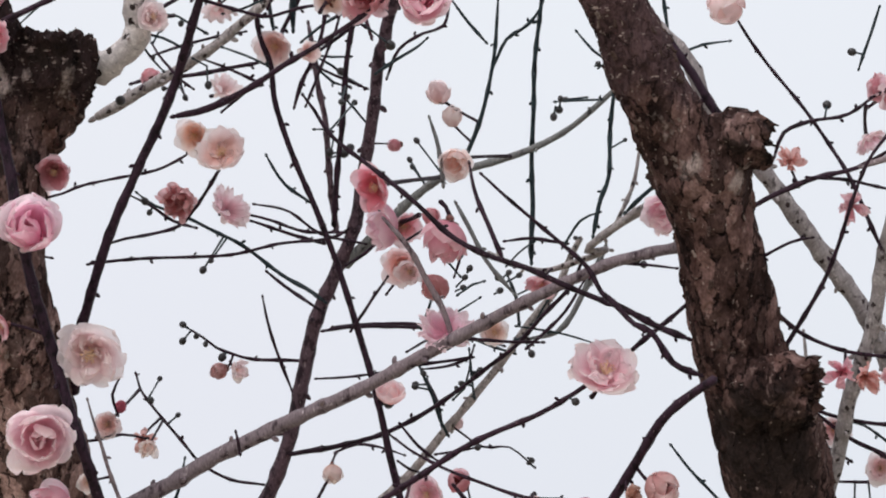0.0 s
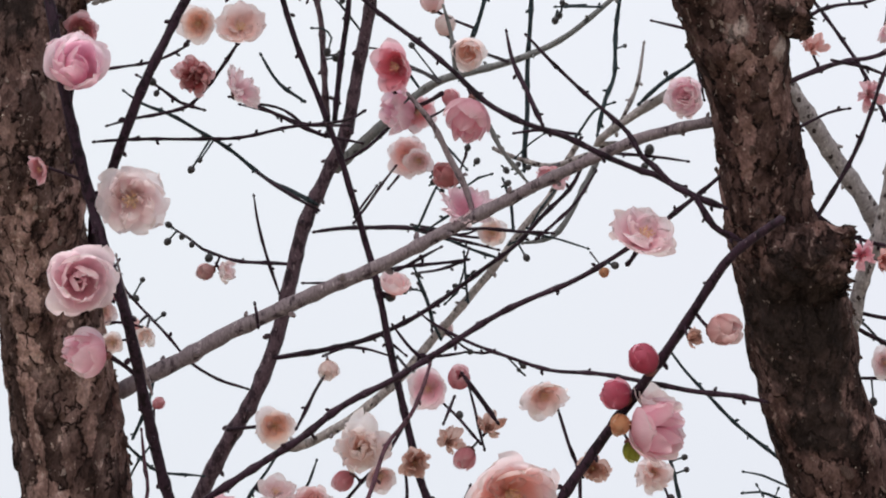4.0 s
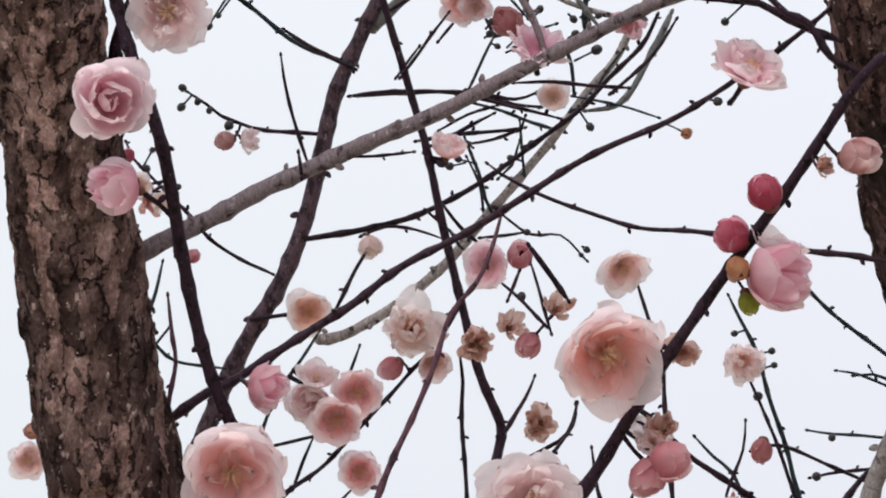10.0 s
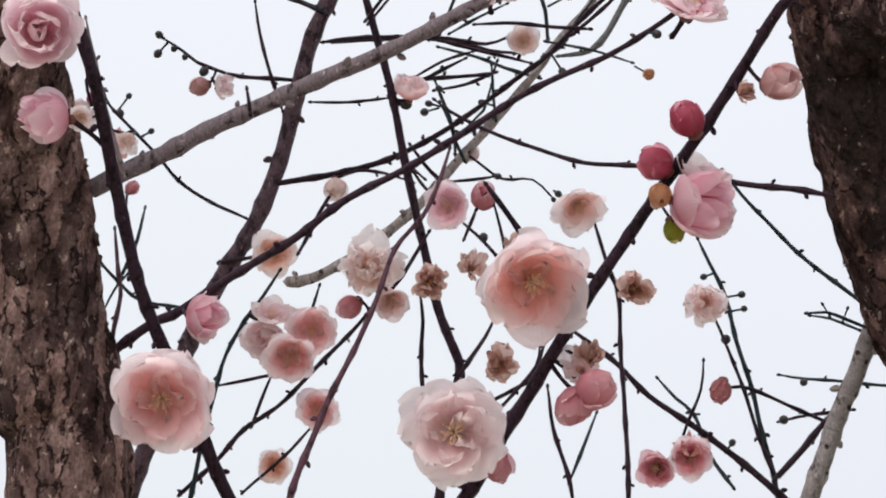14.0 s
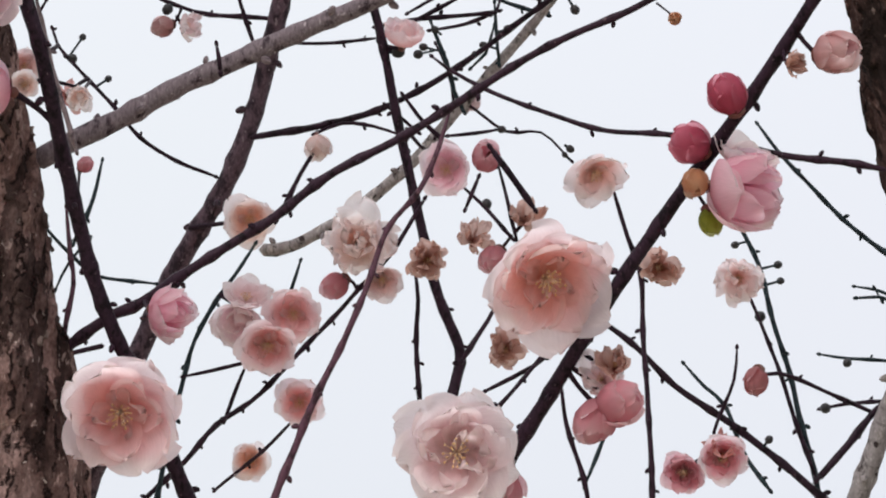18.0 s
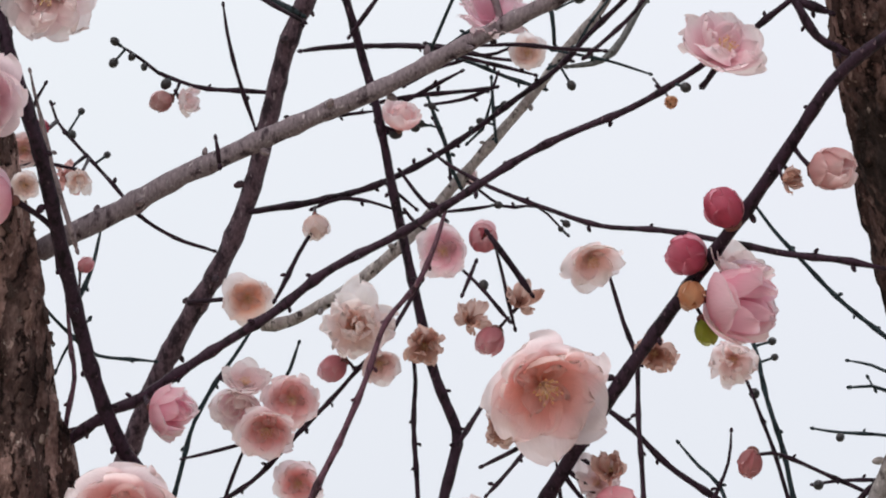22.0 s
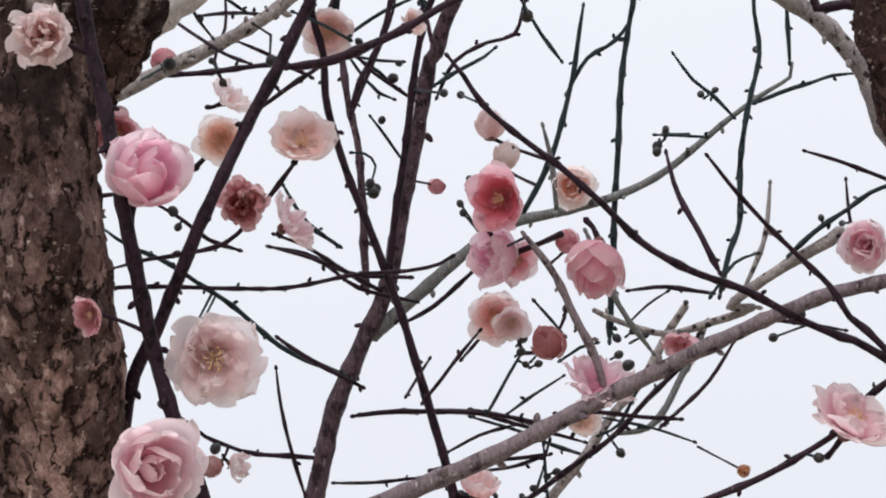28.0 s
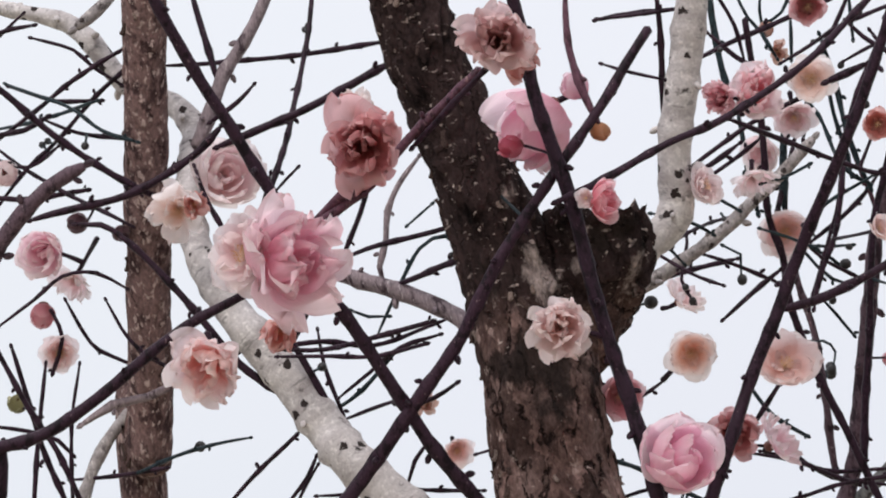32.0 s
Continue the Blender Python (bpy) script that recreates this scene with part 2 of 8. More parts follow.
    for x, y, z, rad in dark_patches:
        vd = n.new("ShaderNodeVectorMath")
        vd.operation = "DISTANCE"
        l.new(co, vd.inputs[0])
        vd.inputs[1].default_value = (x, y, z)
        ad = n.new("ShaderNodeMath")
        ad.operation = "MULTIPLY_ADD"
        l.new(big.outputs["Fac"], ad.inputs[0])
        ad.inputs[1].default_value = 0.03
        l.new(vd.outputs["Value"], ad.inputs[2])
        rr = ramp(n, [(0.0, (0.88, 0.88, 0.88)), (1.0, (0, 0, 0))])
        mr = n.new("ShaderNodeMapRange")
        mr.inputs["From Min"].default_value, mr.inputs["From Max"].default_value = rad * 0.75 + 0.015, rad * 1.15 + 0.015
        l.new(ad.outputs[0], mr.inputs["Value"])
        l.new(mr.outputs["Result"], rr.inputs["Fac"])
        c = mixed(n, l, rr.outputs["Color"], c, (0.024, 0.017, 0.016))
    scale = noise_node(n, l, co, 260, 6, 0.7, (1, 1, 1.2))
    rs = ramp(n, [(0.635, (0, 0, 0)), (0.665, (0.6, 0.6, 0.6))])
    l.new(scale.outputs["Fac"], rs.inputs["Fac"])
    c = mixed(n, l, rs.outputs["Color"], c, (0.34, 0.265, 0.24))
    for x, y, z, rad in wounds:
        vd = n.new("ShaderNodeVectorMath")
        vd.operation = "DISTANCE"
        l.new(co, vd.inputs[0])
        vd.inputs[1].default_value = (x, y, z)
        ad = n.new("ShaderNodeMath")
        ad.operation = "MULTIPLY_ADD"
        l.new(big.outputs["Fac"], ad.inputs[0])
        ad.inputs[1].default_value = 0.02
        l.new(vd.outputs["Value"], ad.inputs[2])
        mr = n.new("ShaderNodeMapRange")
        mr.inputs["From Min"].default_value, mr.inputs["From Max"].default_value = rad + 0.0125, rad + 0.0095
        l.new(ad.outputs[0], mr.inputs["Value"])
        c = mixed(n, l, mr.outputs["Result"], c, (0.38, 0.31, 0.295))
    r4 = ramp(n, [(0.3, (0.6, 0.58, 0.58)), (0.7, (1.3, 1.28, 1.26))])
    l.new(tiny.outputs["Fac"], r4.inputs["Fac"])
    c = mixed(n, l, 1.0, c, r4.outputs["Color"], "MULTIPLY")
    l.new(c, b.inputs["Base Color"])
    bp = n.new("ShaderNodeBump")
    bp.inputs["Strength"].default_value, bp.inputs["Distance"].default_value = 1.0, 0.0016
    l.new(mixed(n, l, 0.35, r2.outputs["Color"], tiny.outputs["Fac"]), bp.inputs["Height"])
    l.new(bp.outputs["Normal"], b.inputs["Normal"])
    return m


def petal_material(name, tip, base, rough=0.55):
    """A thin petal: light comes through it, veins run along it, and it deepens towards its base."""
    if min(tip) > 0.55:
        tip = tuple(0.6 * a + 0.4 * w for a, w in zip(tip, (0.97, 0.91, 0.92)))
    rim = 0.45 if min(tip) > 0.4 else 0.08
    m, n, l, b = nodes_of(name, rough)
    tc = n.new("ShaderNodeTexCoord")
    uv = n.new("ShaderNodeSeparateXYZ")
    l.new(tc.outputs["UV"], uv.inputs[0])
    r = ramp(n, [(0.05, base), (0.34, tuple(0.45 * p + 0.55 * q for p, q in zip(base, tip))), (0.72, tip), (1.0, tuple((1 - rim) * q + rim * w for q, w in zip(tip, (0.97, 0.9, 0.9))))])
    l.new(uv.outputs["Y"], r.inputs["Fac"])
    vein = noise_node(n, l, tc.outputs["UV"], 14, 3, 0.6, (3.0, 0.35, 1))
    r2 = ramp(n, [(0.3, (0.92, 0.90, 0.90)), (0.7, (1.06, 1.06, 1.06))])
    l.new(vein.outputs["Fac"], r2.inputs["Fac"])
    c = mixed(n, l, 1.0, r.outputs["Color"], r2.outputs["Color"], "MULTIPLY")
    info = n.new("ShaderNodeObjectInfo")
    r3 = ramp(n, [(0.0, (0.92, 0.88, 0.89)), (1.0, (1.05, 1.06, 1.06))])
    l.new(info.outputs["Random"], r3.inputs["Fac"])
    c = mixed(n, l, 1.0, c, r3.outputs["Color"], "MULTIPLY")
    l.new(c, b.inputs["Base Color"])
    b.inputs["Specular IOR Level"].default_value = 0.25
    tr = n.new("ShaderNodeBsdfTranslucent")
    l.new(mixed(n, l, 0.25, c, (1.0, 0.97, 0.97)), tr.inputs["Color"])
    ms = n.new("ShaderNodeMixShader")
    ms.inputs["Fac"].default_value = 0.74
    l.new(b.outputs[0], ms.inputs[1])
    l.new(tr.outputs[0], ms.inputs[2])
    l.new(ms.outputs[0], n["Material Output"].inputs["Surface"])
    bp = n.new("ShaderNodeBump")
    bp.inputs["Strength"].default_value = 0.3
    bp.inputs["Distance"].default_value = 0.0004
    l.new(vein.outputs["Fac"], bp.inputs["Height"])
    l.new(bp.outputs["Normal"], b.inputs["Normal"])
    return m


PETAL_TINTS = {  # (tip, base)
    "salmon": ((0.95, 0.76, 0.78), (0.92, 0.47, 0.37)),
    "orchid": ((0.92, 0.58, 0.69), (0.84, 0.4, 0.52)),
    "blush": ((0.96, 0.86, 0.875), (0.93, 0.72, 0.72)),
    "rose": ((0.95, 0.74, 0.77), (0.93, 0.50, 0.46)),
    "pink": ((0.95, 0.72, 0.79), (0.9, 0.58, 0.66)),
    "mauve": ((0.93, 0.6, 0.745), (0.86, 0.46, 0.6)),
    "warm": ((0.93, 0.66, 0.72), (0.85, 0.42, 0.45)),
    "rosy": ((0.8, 0.42, 0.48), (0.58, 0.22, 0.25)),
    "peach": ((0.96, 0.83, 0.83), (0.92, 0.66, 0.58)),
    "apricot": ((0.97, 0.87, 0.85), (0.95, 0.61, 0.42)),
    "cream": ((0.97, 0.9, 0.885), (0.88, 0.66, 0.54)),
    "tan": ((0.93, 0.77, 0.76), (0.78, 0.5, 0.44)),
    "crimson": ((0.66, 0.14, 0.24), (0.36, 0.05, 0.08)),
    "red": ((0.91, 0.42, 0.5), (0.74, 0.17, 0.25)),
    "coral": ((0.76, 0.37, 0.33), (0.55, 0.17, 0.13)),
    "rust": ((0.74, 0.38, 0.4), (0.46, 0.16, 0.16)),
    "dusty": ((0.74, 0.48, 0.48), (0.42, 0.18, 0.17)),
    "russet": ((0.70, 0.43, 0.34), (0.36, 0.14, 0.09)),
    "plum": ((0.15, 0.06, 0.085), (0.08, 0.03, 0.04)),
    "ochre": ((0.7, 0.4, 0.22), (0.46, 0.2, 0.09)),
    "lime": ((0.56, 0.58, 0.1), (0.32, 0.42, 0.06)),
    "moss": ((0.38, 0.36, 0.16), (0.2, 0.2, 0.09)),
}
PETAL = {}
for tint, (tip, base) in PETAL_TINTS.items():
    PETAL[tint] = petal_material(tint + "_petal", tip, base)
    # the small inner petals are deeper all over
    PETAL[tint + "_core"] = petal_material(tint + "_core_petal", tuple(0.5 * p + 0.5 * q for p, q in zip(tip, base)), base)


def plain(name, color, rough, vary=0.2, scale=900):
    m, n, l, b = nodes_of(name, rough)
    co = n.new("ShaderNodeTexCoord").outputs["Object"]
    t = noise_node(n, l, co, scale, 3)
    lo, hi = tuple(c * (1 - vary) for c in color), tuple(c * (1 + vary) for c in color)
    r = ramp(n, [(0.3, lo), (0.7, hi)])
    l.new(t.outputs["Fac"], r.inputs["Fac"])
    l.new(r.outputs["Color"], b.inputs["Base Color"])
    return m


CALYX = plain("calyx_red_brown", (0.16, 0.055, 0.045), 0.6, 0.4)
STAMEN = plain("stamen_cream", (0.86, 0.66, 0.50), 0.6, 0.2)
ANTHER = plain("anther_gold", (0.72, 0.45, 0.20), 0.6, 0.3)
BUD_DARK = plain("winter_bud_scale", (0.022, 0.019, 0.022), 0.5, 0.5)
# unseen ground, kept pale so it bounces light up onto the blossoms
PALE_GROUND = plain("pale_unseen_ground", (0.36, 0.33, 0.25), 0.9, 0.3, 6)


# ---- building ----
def part(name, bm, material, parent=None, label=""):
    me = bpy.data.meshes.new(name)
    bm.to_mesh(me)
    bm.free()
    me.materials.append(material)
    for p in me.polygons:
        p.use_smooth = True
    ob = new(name, me)
    ob.parent = parent
    return tagged(ob, label)


def shared(name, me, parent, m):
    ob = new(name, me)
    ob.parent = parent
    ob.matrix_basis = m
    return ob


def mesh_of(name, bm, material):
    me = bpy.data.meshes.new(name)
    bm.to_mesh(me)
    bm.free()
    me.materials.append(material)
    for p in me.polygons:
        p.use_smooth = True
    return me


def smooth_path(pts, step):
    """A rounded line through control points (x, y, z, diameter in mm), cut every step metres."""
    p = [Vector(q[:3]) for q in pts]
    d = [q[3] for q in pts]
    out = []
    for i in range(len(p) - 1):
        a, b = p[i], p[i + 1]
        a0 = p[i - 1] if i else a * 2 - b
        b1 = p[i + 2] if i + 2 < len(p) else b * 2 - a
        k = max(1, int((b - a).length / step))
        for j in range(k):
            t = j / k
            q = 0.5 * (2 * a + (b - a0) * t + (2 * a0 - 5 * a + 4 * b - b1) * t * t + (3 * a - a0 - 3 * b + b1) * t ** 3)
            out.append((q, d[i] + (d[i + 1] - d[i]) * t))
    out.append((p[-1], d[-1]))
    return out


def tube(bm, line, sides, rough=0.0, seed=0.0, grain=90.0, tip=True):
    """Skin a line of (place, diameter mm) with rings; rough: how far the skin swells and dents, as a share of the radius."""
    rings, up = [], Vector((0.31, 0.17, 0.93))
    for i, (q, dia) in enumerate(line):
        a = line[max(i - 1, 0)][0]
        b = line[min(i + 1, len(line) - 1)][0]
        t = (b - a).normalized()
        x = (up - up.dot(t) * t).normalized()
        y = t.cross(x)
        up = x
        ring = []
        for k in range(sides):
            w = 2 * math.pi * k / sides
            n = x * math.cos(w) + y * math.sin(w)
            r = dia * 0.0005
            if rough:
                s = q * grain + n * (r * grain) + Vector((seed, seed * 0.7, 0))
                r *= 1 + rough * (noise.noise(s) * 1.2 + 0.6 * noise.noise(s * 2.7))
            ring.append(bm.verts.new(q + n * r))
        rings.append(ring)
    uv, run = bm.loops.layers.uv.verify(), 0.0
    for i, (r0, r1) in enumerate(zip(rings, rings[1:])):
        far = run + (line[i + 1][0] - line[i][0]).length
        for k in range(sides):
            f = bm.faces.new((r0[k], r0[(k + 1) % sides], r1[(k + 1) % sides], r1[k]))
            for lp, c in zip(f.loops, ((k, run), (k + 1, run), (k + 1, far), (k, far))):
                lp[uv].uv = (abs(2 * c[0] / sides - 1), c[1] + seed)
        run = far
    for ring, (q, dia), (q2, _) in ((rings[0], line[0], line[1]), (rings[-1], line[-1], line[-2])):
        c = bm.verts.new(q + (q - q2).normalized() * dia * (0.0004 if tip else 0.00005))
        for k in range(sides):
            f = (ring[k], ring[(k + 1) % sides], c)
            bm.faces.new(f if ring is rings[-1] else f[::-1])


def blob(bm, m, rx, rz, rings=5, sides=8, point=0.0):
    """An egg with its foot at the origin of m, along +z."""
    vs = []
    for i in range(rings + 1):
        a = math.pi * i / rings
        z, r = rz * (1 - math.cos(a)) / 2, rx * math.sin(a) * (1 - point * i / rings)
        vs.append([bm.verts.new(m @ Vector((r * math.cos(2 * math.pi * k / sides), r * math.sin(2 * math.pi * k / sides), z))) for k in range(sides)] if 0 < i < rings else [bm.verts.new(m @ Vector((0, 0, z)))])
    for i in range(rings):
        for k in range(sides):
            j = (k + 1) % sides
            a, b = vs[i], vs[i + 1]
            if len(a) == 1:
                bm.faces.new((a[0], b[j], b[k]))
            elif len(b) == 1:
                bm.faces.new((a[k], a[j], b[0]))
            else:
                bm.faces.new((a[k], a[j], b[j], b[k]))


def along(z, spin=0.0):
    """The turn that takes +z to the given direction."""
    return Vector(z).normalized().to_track_quat("Z", "Y").to_matrix().to_4x4() @ Matrix.Rotation(spin, 4, "Z")


rng = random.Random(7)
spur_bm = bmesh.new()
blob(spur_bm, Matrix(), 0.0008, 0.0020, 4, 6, 0.4)
SPUR = {k: mesh_of("leaf_bud", spur_bm.copy(), BARK[k]) for k in BARK}
spur_bm.free()


def limb(tree, kind, look_of, pts, label="", free=""):
    """A branch or twig of a tree, with the small leaf buds that sit along it."""
    dia = max(q[3] for q in pts)
    line = smooth_path(pts, 0.003)
    wob = rng.uniform(0, 50)
    step = 0.012 + 0.004 * rng.random()
    run, spots, side = 0.0, [], rng.uniform(0, 6)
    bent = []
    for i, (q, d) in enumerate(line):
        s = q * 55 + Vector((wob, 0, 0))
        amp = 0.0006 if dia < 3 else 0.0004
        q2 = q + Vector((noise.noise(s), noise.noise(s + Vector((9, 3, 1))), noise.noise(s + Vector((2, 7, 5))))) * amp
        swell = 0.0
        if i:
            run += (q - line[i - 1][0]).length
            if run > step:
                run, swell = 0.0, 0.30 if dia < 3 else 0.14
                step = (0.005 if dia < 1.8 else 0.007) + 0.008 * rng.random()
                spots.append((i, side))
                side += 2.4
        bent.append((q2, d * (1 + swell + 0.06 * noise.noise(s * 3))))
    # thin ends, with a bud on the free ones
    for end in "ab" if kind == "twig" else free:
        order = bent[::-1] if end == "b" else bent
        run, slim = 0.0, []
        for i, (q, d) in enumerate(order):
            run += (q - order[i - 1][0]).length if i else 0.0
            slim.append((q, d * min(1.0, 0.68 + run / 0.014)))
        bent = slim[::-1] if end == "b" else slim
    bm = bmesh.new()
    tube(bm, bent, 14 if dia > 6 else 10 if dia > 3 else 8, 0.10 if dia > 3 else 0.07, wob, 260)
    ob = part(kind, bm, BARK[look_of], tree, label)
    for end in "ab" if kind == "twig" else free:
        (q, d), (q2, _) = (bent[-1], bent[-2]) if end == "b" else (bent[0], bent[1])
        shared("leaf_bud", SPUR[look_of], ob, Matrix.Translation(q) @ along(q - q2) @ Matrix.Scale(0.6 + d * 0.4, 4))
    for i, s in spots:
        q, d = bent[i]
        t = (bent[min(i + 1, len(bent) - 1)][0] - bent[i - 1][0]).normalized()
        x = t.orthogonal().normalized()
        n = x * math.cos(s) + t.cross(x) * math.sin(s)
        k = min(1.5, 0.55 + d * 0.18) * rng.uniform(0.7, 1.2)
        shared("leaf_bud", SPUR[look_of], ob, Matrix.Translation(q + n * d * 0.00042) @ along(n + t * 0.7) @ Matrix.Scale(k, 4))
    return ob


FLAKES = []


def flake_mesh(seed, material):
    """A curled scale of bark, about 1 across, thin at its rim."""
    bm = bmesh.new()
    r = random.Random(seed)
    top, low = [], []
    for j in range(4):
        for i in range(4):
            u, v = i / 1.5 - 1, j / 1.5 - 1
            k = 1 - 0.22 * abs(u * v) + 0.18 * (r.random() - 0.5)
            z = 0.22 * v * v + 0.12 * u * v + 0.1 * r.random()
            top.append(bm.verts.new((u * 0.32 * k, v * 0.5 * k, z + 0.10)))
            low.append(bm.verts.new((u * 0.36 * k, v * 0.54 * k, -0.12)))
    for j in range(3):
        for i in range(3):
            a = j * 4 + i
            bm.faces.new((top[a], top[a + 1], top[a + 5], top[a + 4]))
    rim = [0, 1, 2, 3, 7, 11, 15, 14, 13, 12, 8, 4]
    for a, c in zip(rim, rim[1:] + rim[:1]):
        bm.faces.new((low[a], low[c], top[c], top[a]))
    return mesh_of("bark_flake", bm, material)


FLAKE_LIGHT = bark("bark_flake_light", (0.20, 0.155, 0.138), (0.07, 0.048, 0.042), (0.36, 0.30, 0.27), 600, 2200, 0.6, 0.3, 0.85, 0.42)
FLAKE_DARK = bark("bark_flake_dark", (0.085, 0.056, 0.05), (0.02, 0.013, 0.012), (0.2, 0.15, 0.12), 600, 2200, 0.64, 0.4, 0.9, 0.45)
FLAKES = [flake_mesh(s, FLAKE_LIGHT if s % 5 < 2 else FLAKE_DARK) for s in range(10)]


def rough_skin(bm, line, sides, depth, seed, open_end=False):
    """Bark as relief: plates, cracks and lumps along a line of (place, diameter mm)."""
    rings, up, skin = [], Vector((0.31, 0.17, 0.93)), []
    for i, (q, dia) in enumerate(line):
        t = (line[min(i + 1, len(line) - 1)][0] - line[max(i - 1, 0)][0]).normalized()
        x = (up - up.dot(t) * t).normalized()
        y = t.cross(x)
        up = x
        ring = []
        for k in range(sides):
            w = 2 * math.pi * k / sides
            n = x * math.cos(w) + y * math.sin(w)
            r = dia * 0.0005
            p = q + n * r
            s1 = Vector((p.x, p.y, p.z * 0.7)) * 70 + Vector((seed, 0, 0))
            s2 = Vector((p.x, p.y, p.z * 0.36)) * 230 + Vector((0, seed, 0))
            s2 += noise.noise_vector(s2 * 0.7) * 0.55
            near, cells = noise.voronoi(s2)
            lip = min(1.0, (near[1] - near[0]) * 4.5)
            lift = noise.noise(cells[0] * 2.3)
            h = depth * (0.9 * noise.noise(s1) + lip * (0.55 + 1.15 * lift) - 0.4 + 0.25 * noise.noise(s2 * 3.1))
            ring.append(bm.verts.new(p + n * h))
            skin.append((p + n * h, n, t))
        rings.append(ring)
    for r0, r1 in zip(rings, rings[1:]):
        for k in range(sides):
            bm.faces.new((r0[k], r0[(k + 1) % sides], r1[(k + 1) % sides], r1[k]))
    for ring, sign in ((rings[0], -1), (rings[-1], 1)):
        bm.faces.new(ring if sign > 0 else ring[::-1])
    return skin


def trunk(tree, pts, material, depth, flakes=0, seed=3.0, dark_places=()):
    """A trunk with relief in the part near the eye, and loose scales of bark on it."""
    line = [q for q in smooth_path(pts, 0.0011) if q[0].z > 1.80]
    rest = [q for q in smooth_path(pts, 0.03) if q[0].z < line[-1][0].z - 0.004]
    bm = bmesh.new()
    skin = rough_skin(bm, line + rest, 120, depth, seed)
    ob = part("trunk", bm, material, tree)
    r = random.Random(int(seed * 10))
    near = skin[: len(line) * 120]
    for k in range(flakes):
        p, n, t = near[r.randrange(len(near))]
        if any((p - Vector(q[:3])).length < q[3] * 1.3 for q in dark_places):
            continue
        s = r.uniform(0.0018, 0.0058)
        y = (t + n * r.uniform(-0.1, 0.35)).normalized()
        x = y.cross(n).normalized()
        m = Matrix.Identity(4)
        m.col[0][:3], m.col[1][:3], m.col[2][:3], m.col[3][:3] = x, y, x.cross(y), p + n * 0.0001
        which = r.randrange(10)
        s *= 0.55 if which % 5 < 2 else 1.0
        shared("bark_flake", FLAKES[which], ob, m @ Matrix.Rotation(r.uniform(-0.5, 0.5), 4, "Z") @ Matrix.Diagonal((s * r.uniform(0.4, 0.9), s, min(s * 0.6, 0.0018), 1)))
    return ob


def stub(tree, pts, material, depth, seed):
    """A sawn or broken limb end with a ragged, hollow face."""
    bm = bmesh.new()
    line = smooth_path(pts, 0.0013)
    rough_skin(bm, line, 72, depth, seed)
    tip, back = line[-1][0], line[-4][0]
    d = (tip - back).normalized()
    # the end is hollow and splintered
    end = max(bm.faces, key=lambda f: (f.calc_center_median() - back).dot(d))
    outer = list(end.verts)
    bm.faces.remove(end)
    for f in (0.82, 0.72, 0.6, 0.35):
        inner = [bm.verts.new(tip + (v.co - tip) * f + d * (0.003 * noise.noise(v.co * 360 + Vector((seed, f * 9, 0))) - 0.001)) for v in outer]
        for k in range(len(outer)):
            bm.faces.new((outer[k], outer[(k + 1) % len(outer)], inner[(k + 1) % len(outer)], inner[k]))
        outer = inner
    bm.faces.new(outer)
    for v in bm.verts:
        k = (v.co - tip).dot(d)
        if k > -0.004:
            v.co += d * (0.0045 * noise.noise(v.co * 420 + Vector((seed, 0, 0))))
    for v in bm.verts:
        v.co += noise.noise_vector(v.co * 150 + Vector((seed, 2, 0))) * 0.0022
    return part("pruned_stub", bm, material, tree, "ragged blackened pruning stub")


def tree_at(name, base, label):
    e = new(name)
    e.location = base
    return tagged(e, label, "tree")


# petals: shells on a bowl, shared by all blossoms of a tint
def petal_shell(seed, reach, rad, high, wide, ruffle, flare, frill):
    """One petal of a whorl of unit radius: it climbs a bowl of radius rad and height high as far as the angle reach."""
    bm = bmesh.new()
    uv = bm.loops.layers.uv.new("UVMap")
    nu, nv = 10, 11
    top = radians(reach)
    g = []
    for j in range(nv + 1):
        v = 1 - (1 - j / nv) ** 1.45
        a = top * v
        row = []
        if v < 0.55:
            w = wide * (0.18 + 0.82 * math.sin(v / 0.55 * math.pi / 2))
        else:
            w = wide * math.sqrt(max(0.02, 1 - ((v - 0.55) / 0.45) ** 2.2))
        for i in range(nu + 1):
            u = 2 * i / nu - 1
            vv = v * (1 - 0.05 * u * u * v) + frill * 0.09 * v * v * noise.noise(Vector((u * (3.2 if frill < 1 else 6), seed * 5, 1)))
            a = top * vv
            rho = max(0.03, rad * math.sin(a))
            z = high * (1 - math.cos(a))
            e = noise.noise(Vector((u * 1.8 + seed * 7, v * 2.0, seed)))
            e2 = noise.noise(Vector((u * 4.2 + seed * 3, v * 3.2, seed + 5)))
            edge = max(u * u * (0.3 + 0.7 * v), v ** 3)
            off = 0.05 * u * v + ruffle * edge * (0.15 * e + 0.08 * e2) + 0.018 * e + flare * max(0.0, v - 0.7) ** 2 * 4
            az = max(-1.5, min(1.5, u * w / max(rho, 0.12)))
            n = Vector((rad * math.sin(a), -high * math.cos(a))).normalized()
            rr, zz = rho + off * max(n.x, 0.3), z + off * n.y
            row.append((bm.verts.new((math.sin(az) * rr, math.cos(az) * rr, zz)), ((u + 1) / 2, v)))
        g.append(row)
    for j in range(nv):
        for i in range(nu):
            q = (g[j][i], g[j][i + 1], g[j + 1][i + 1], g[j + 1][i])
            f = bm.faces.new([c[0] for c in q])
            for lp, c in zip(f.loops, q):
                lp[uv].uv = c[1]
    return bm


SHELLS = {}


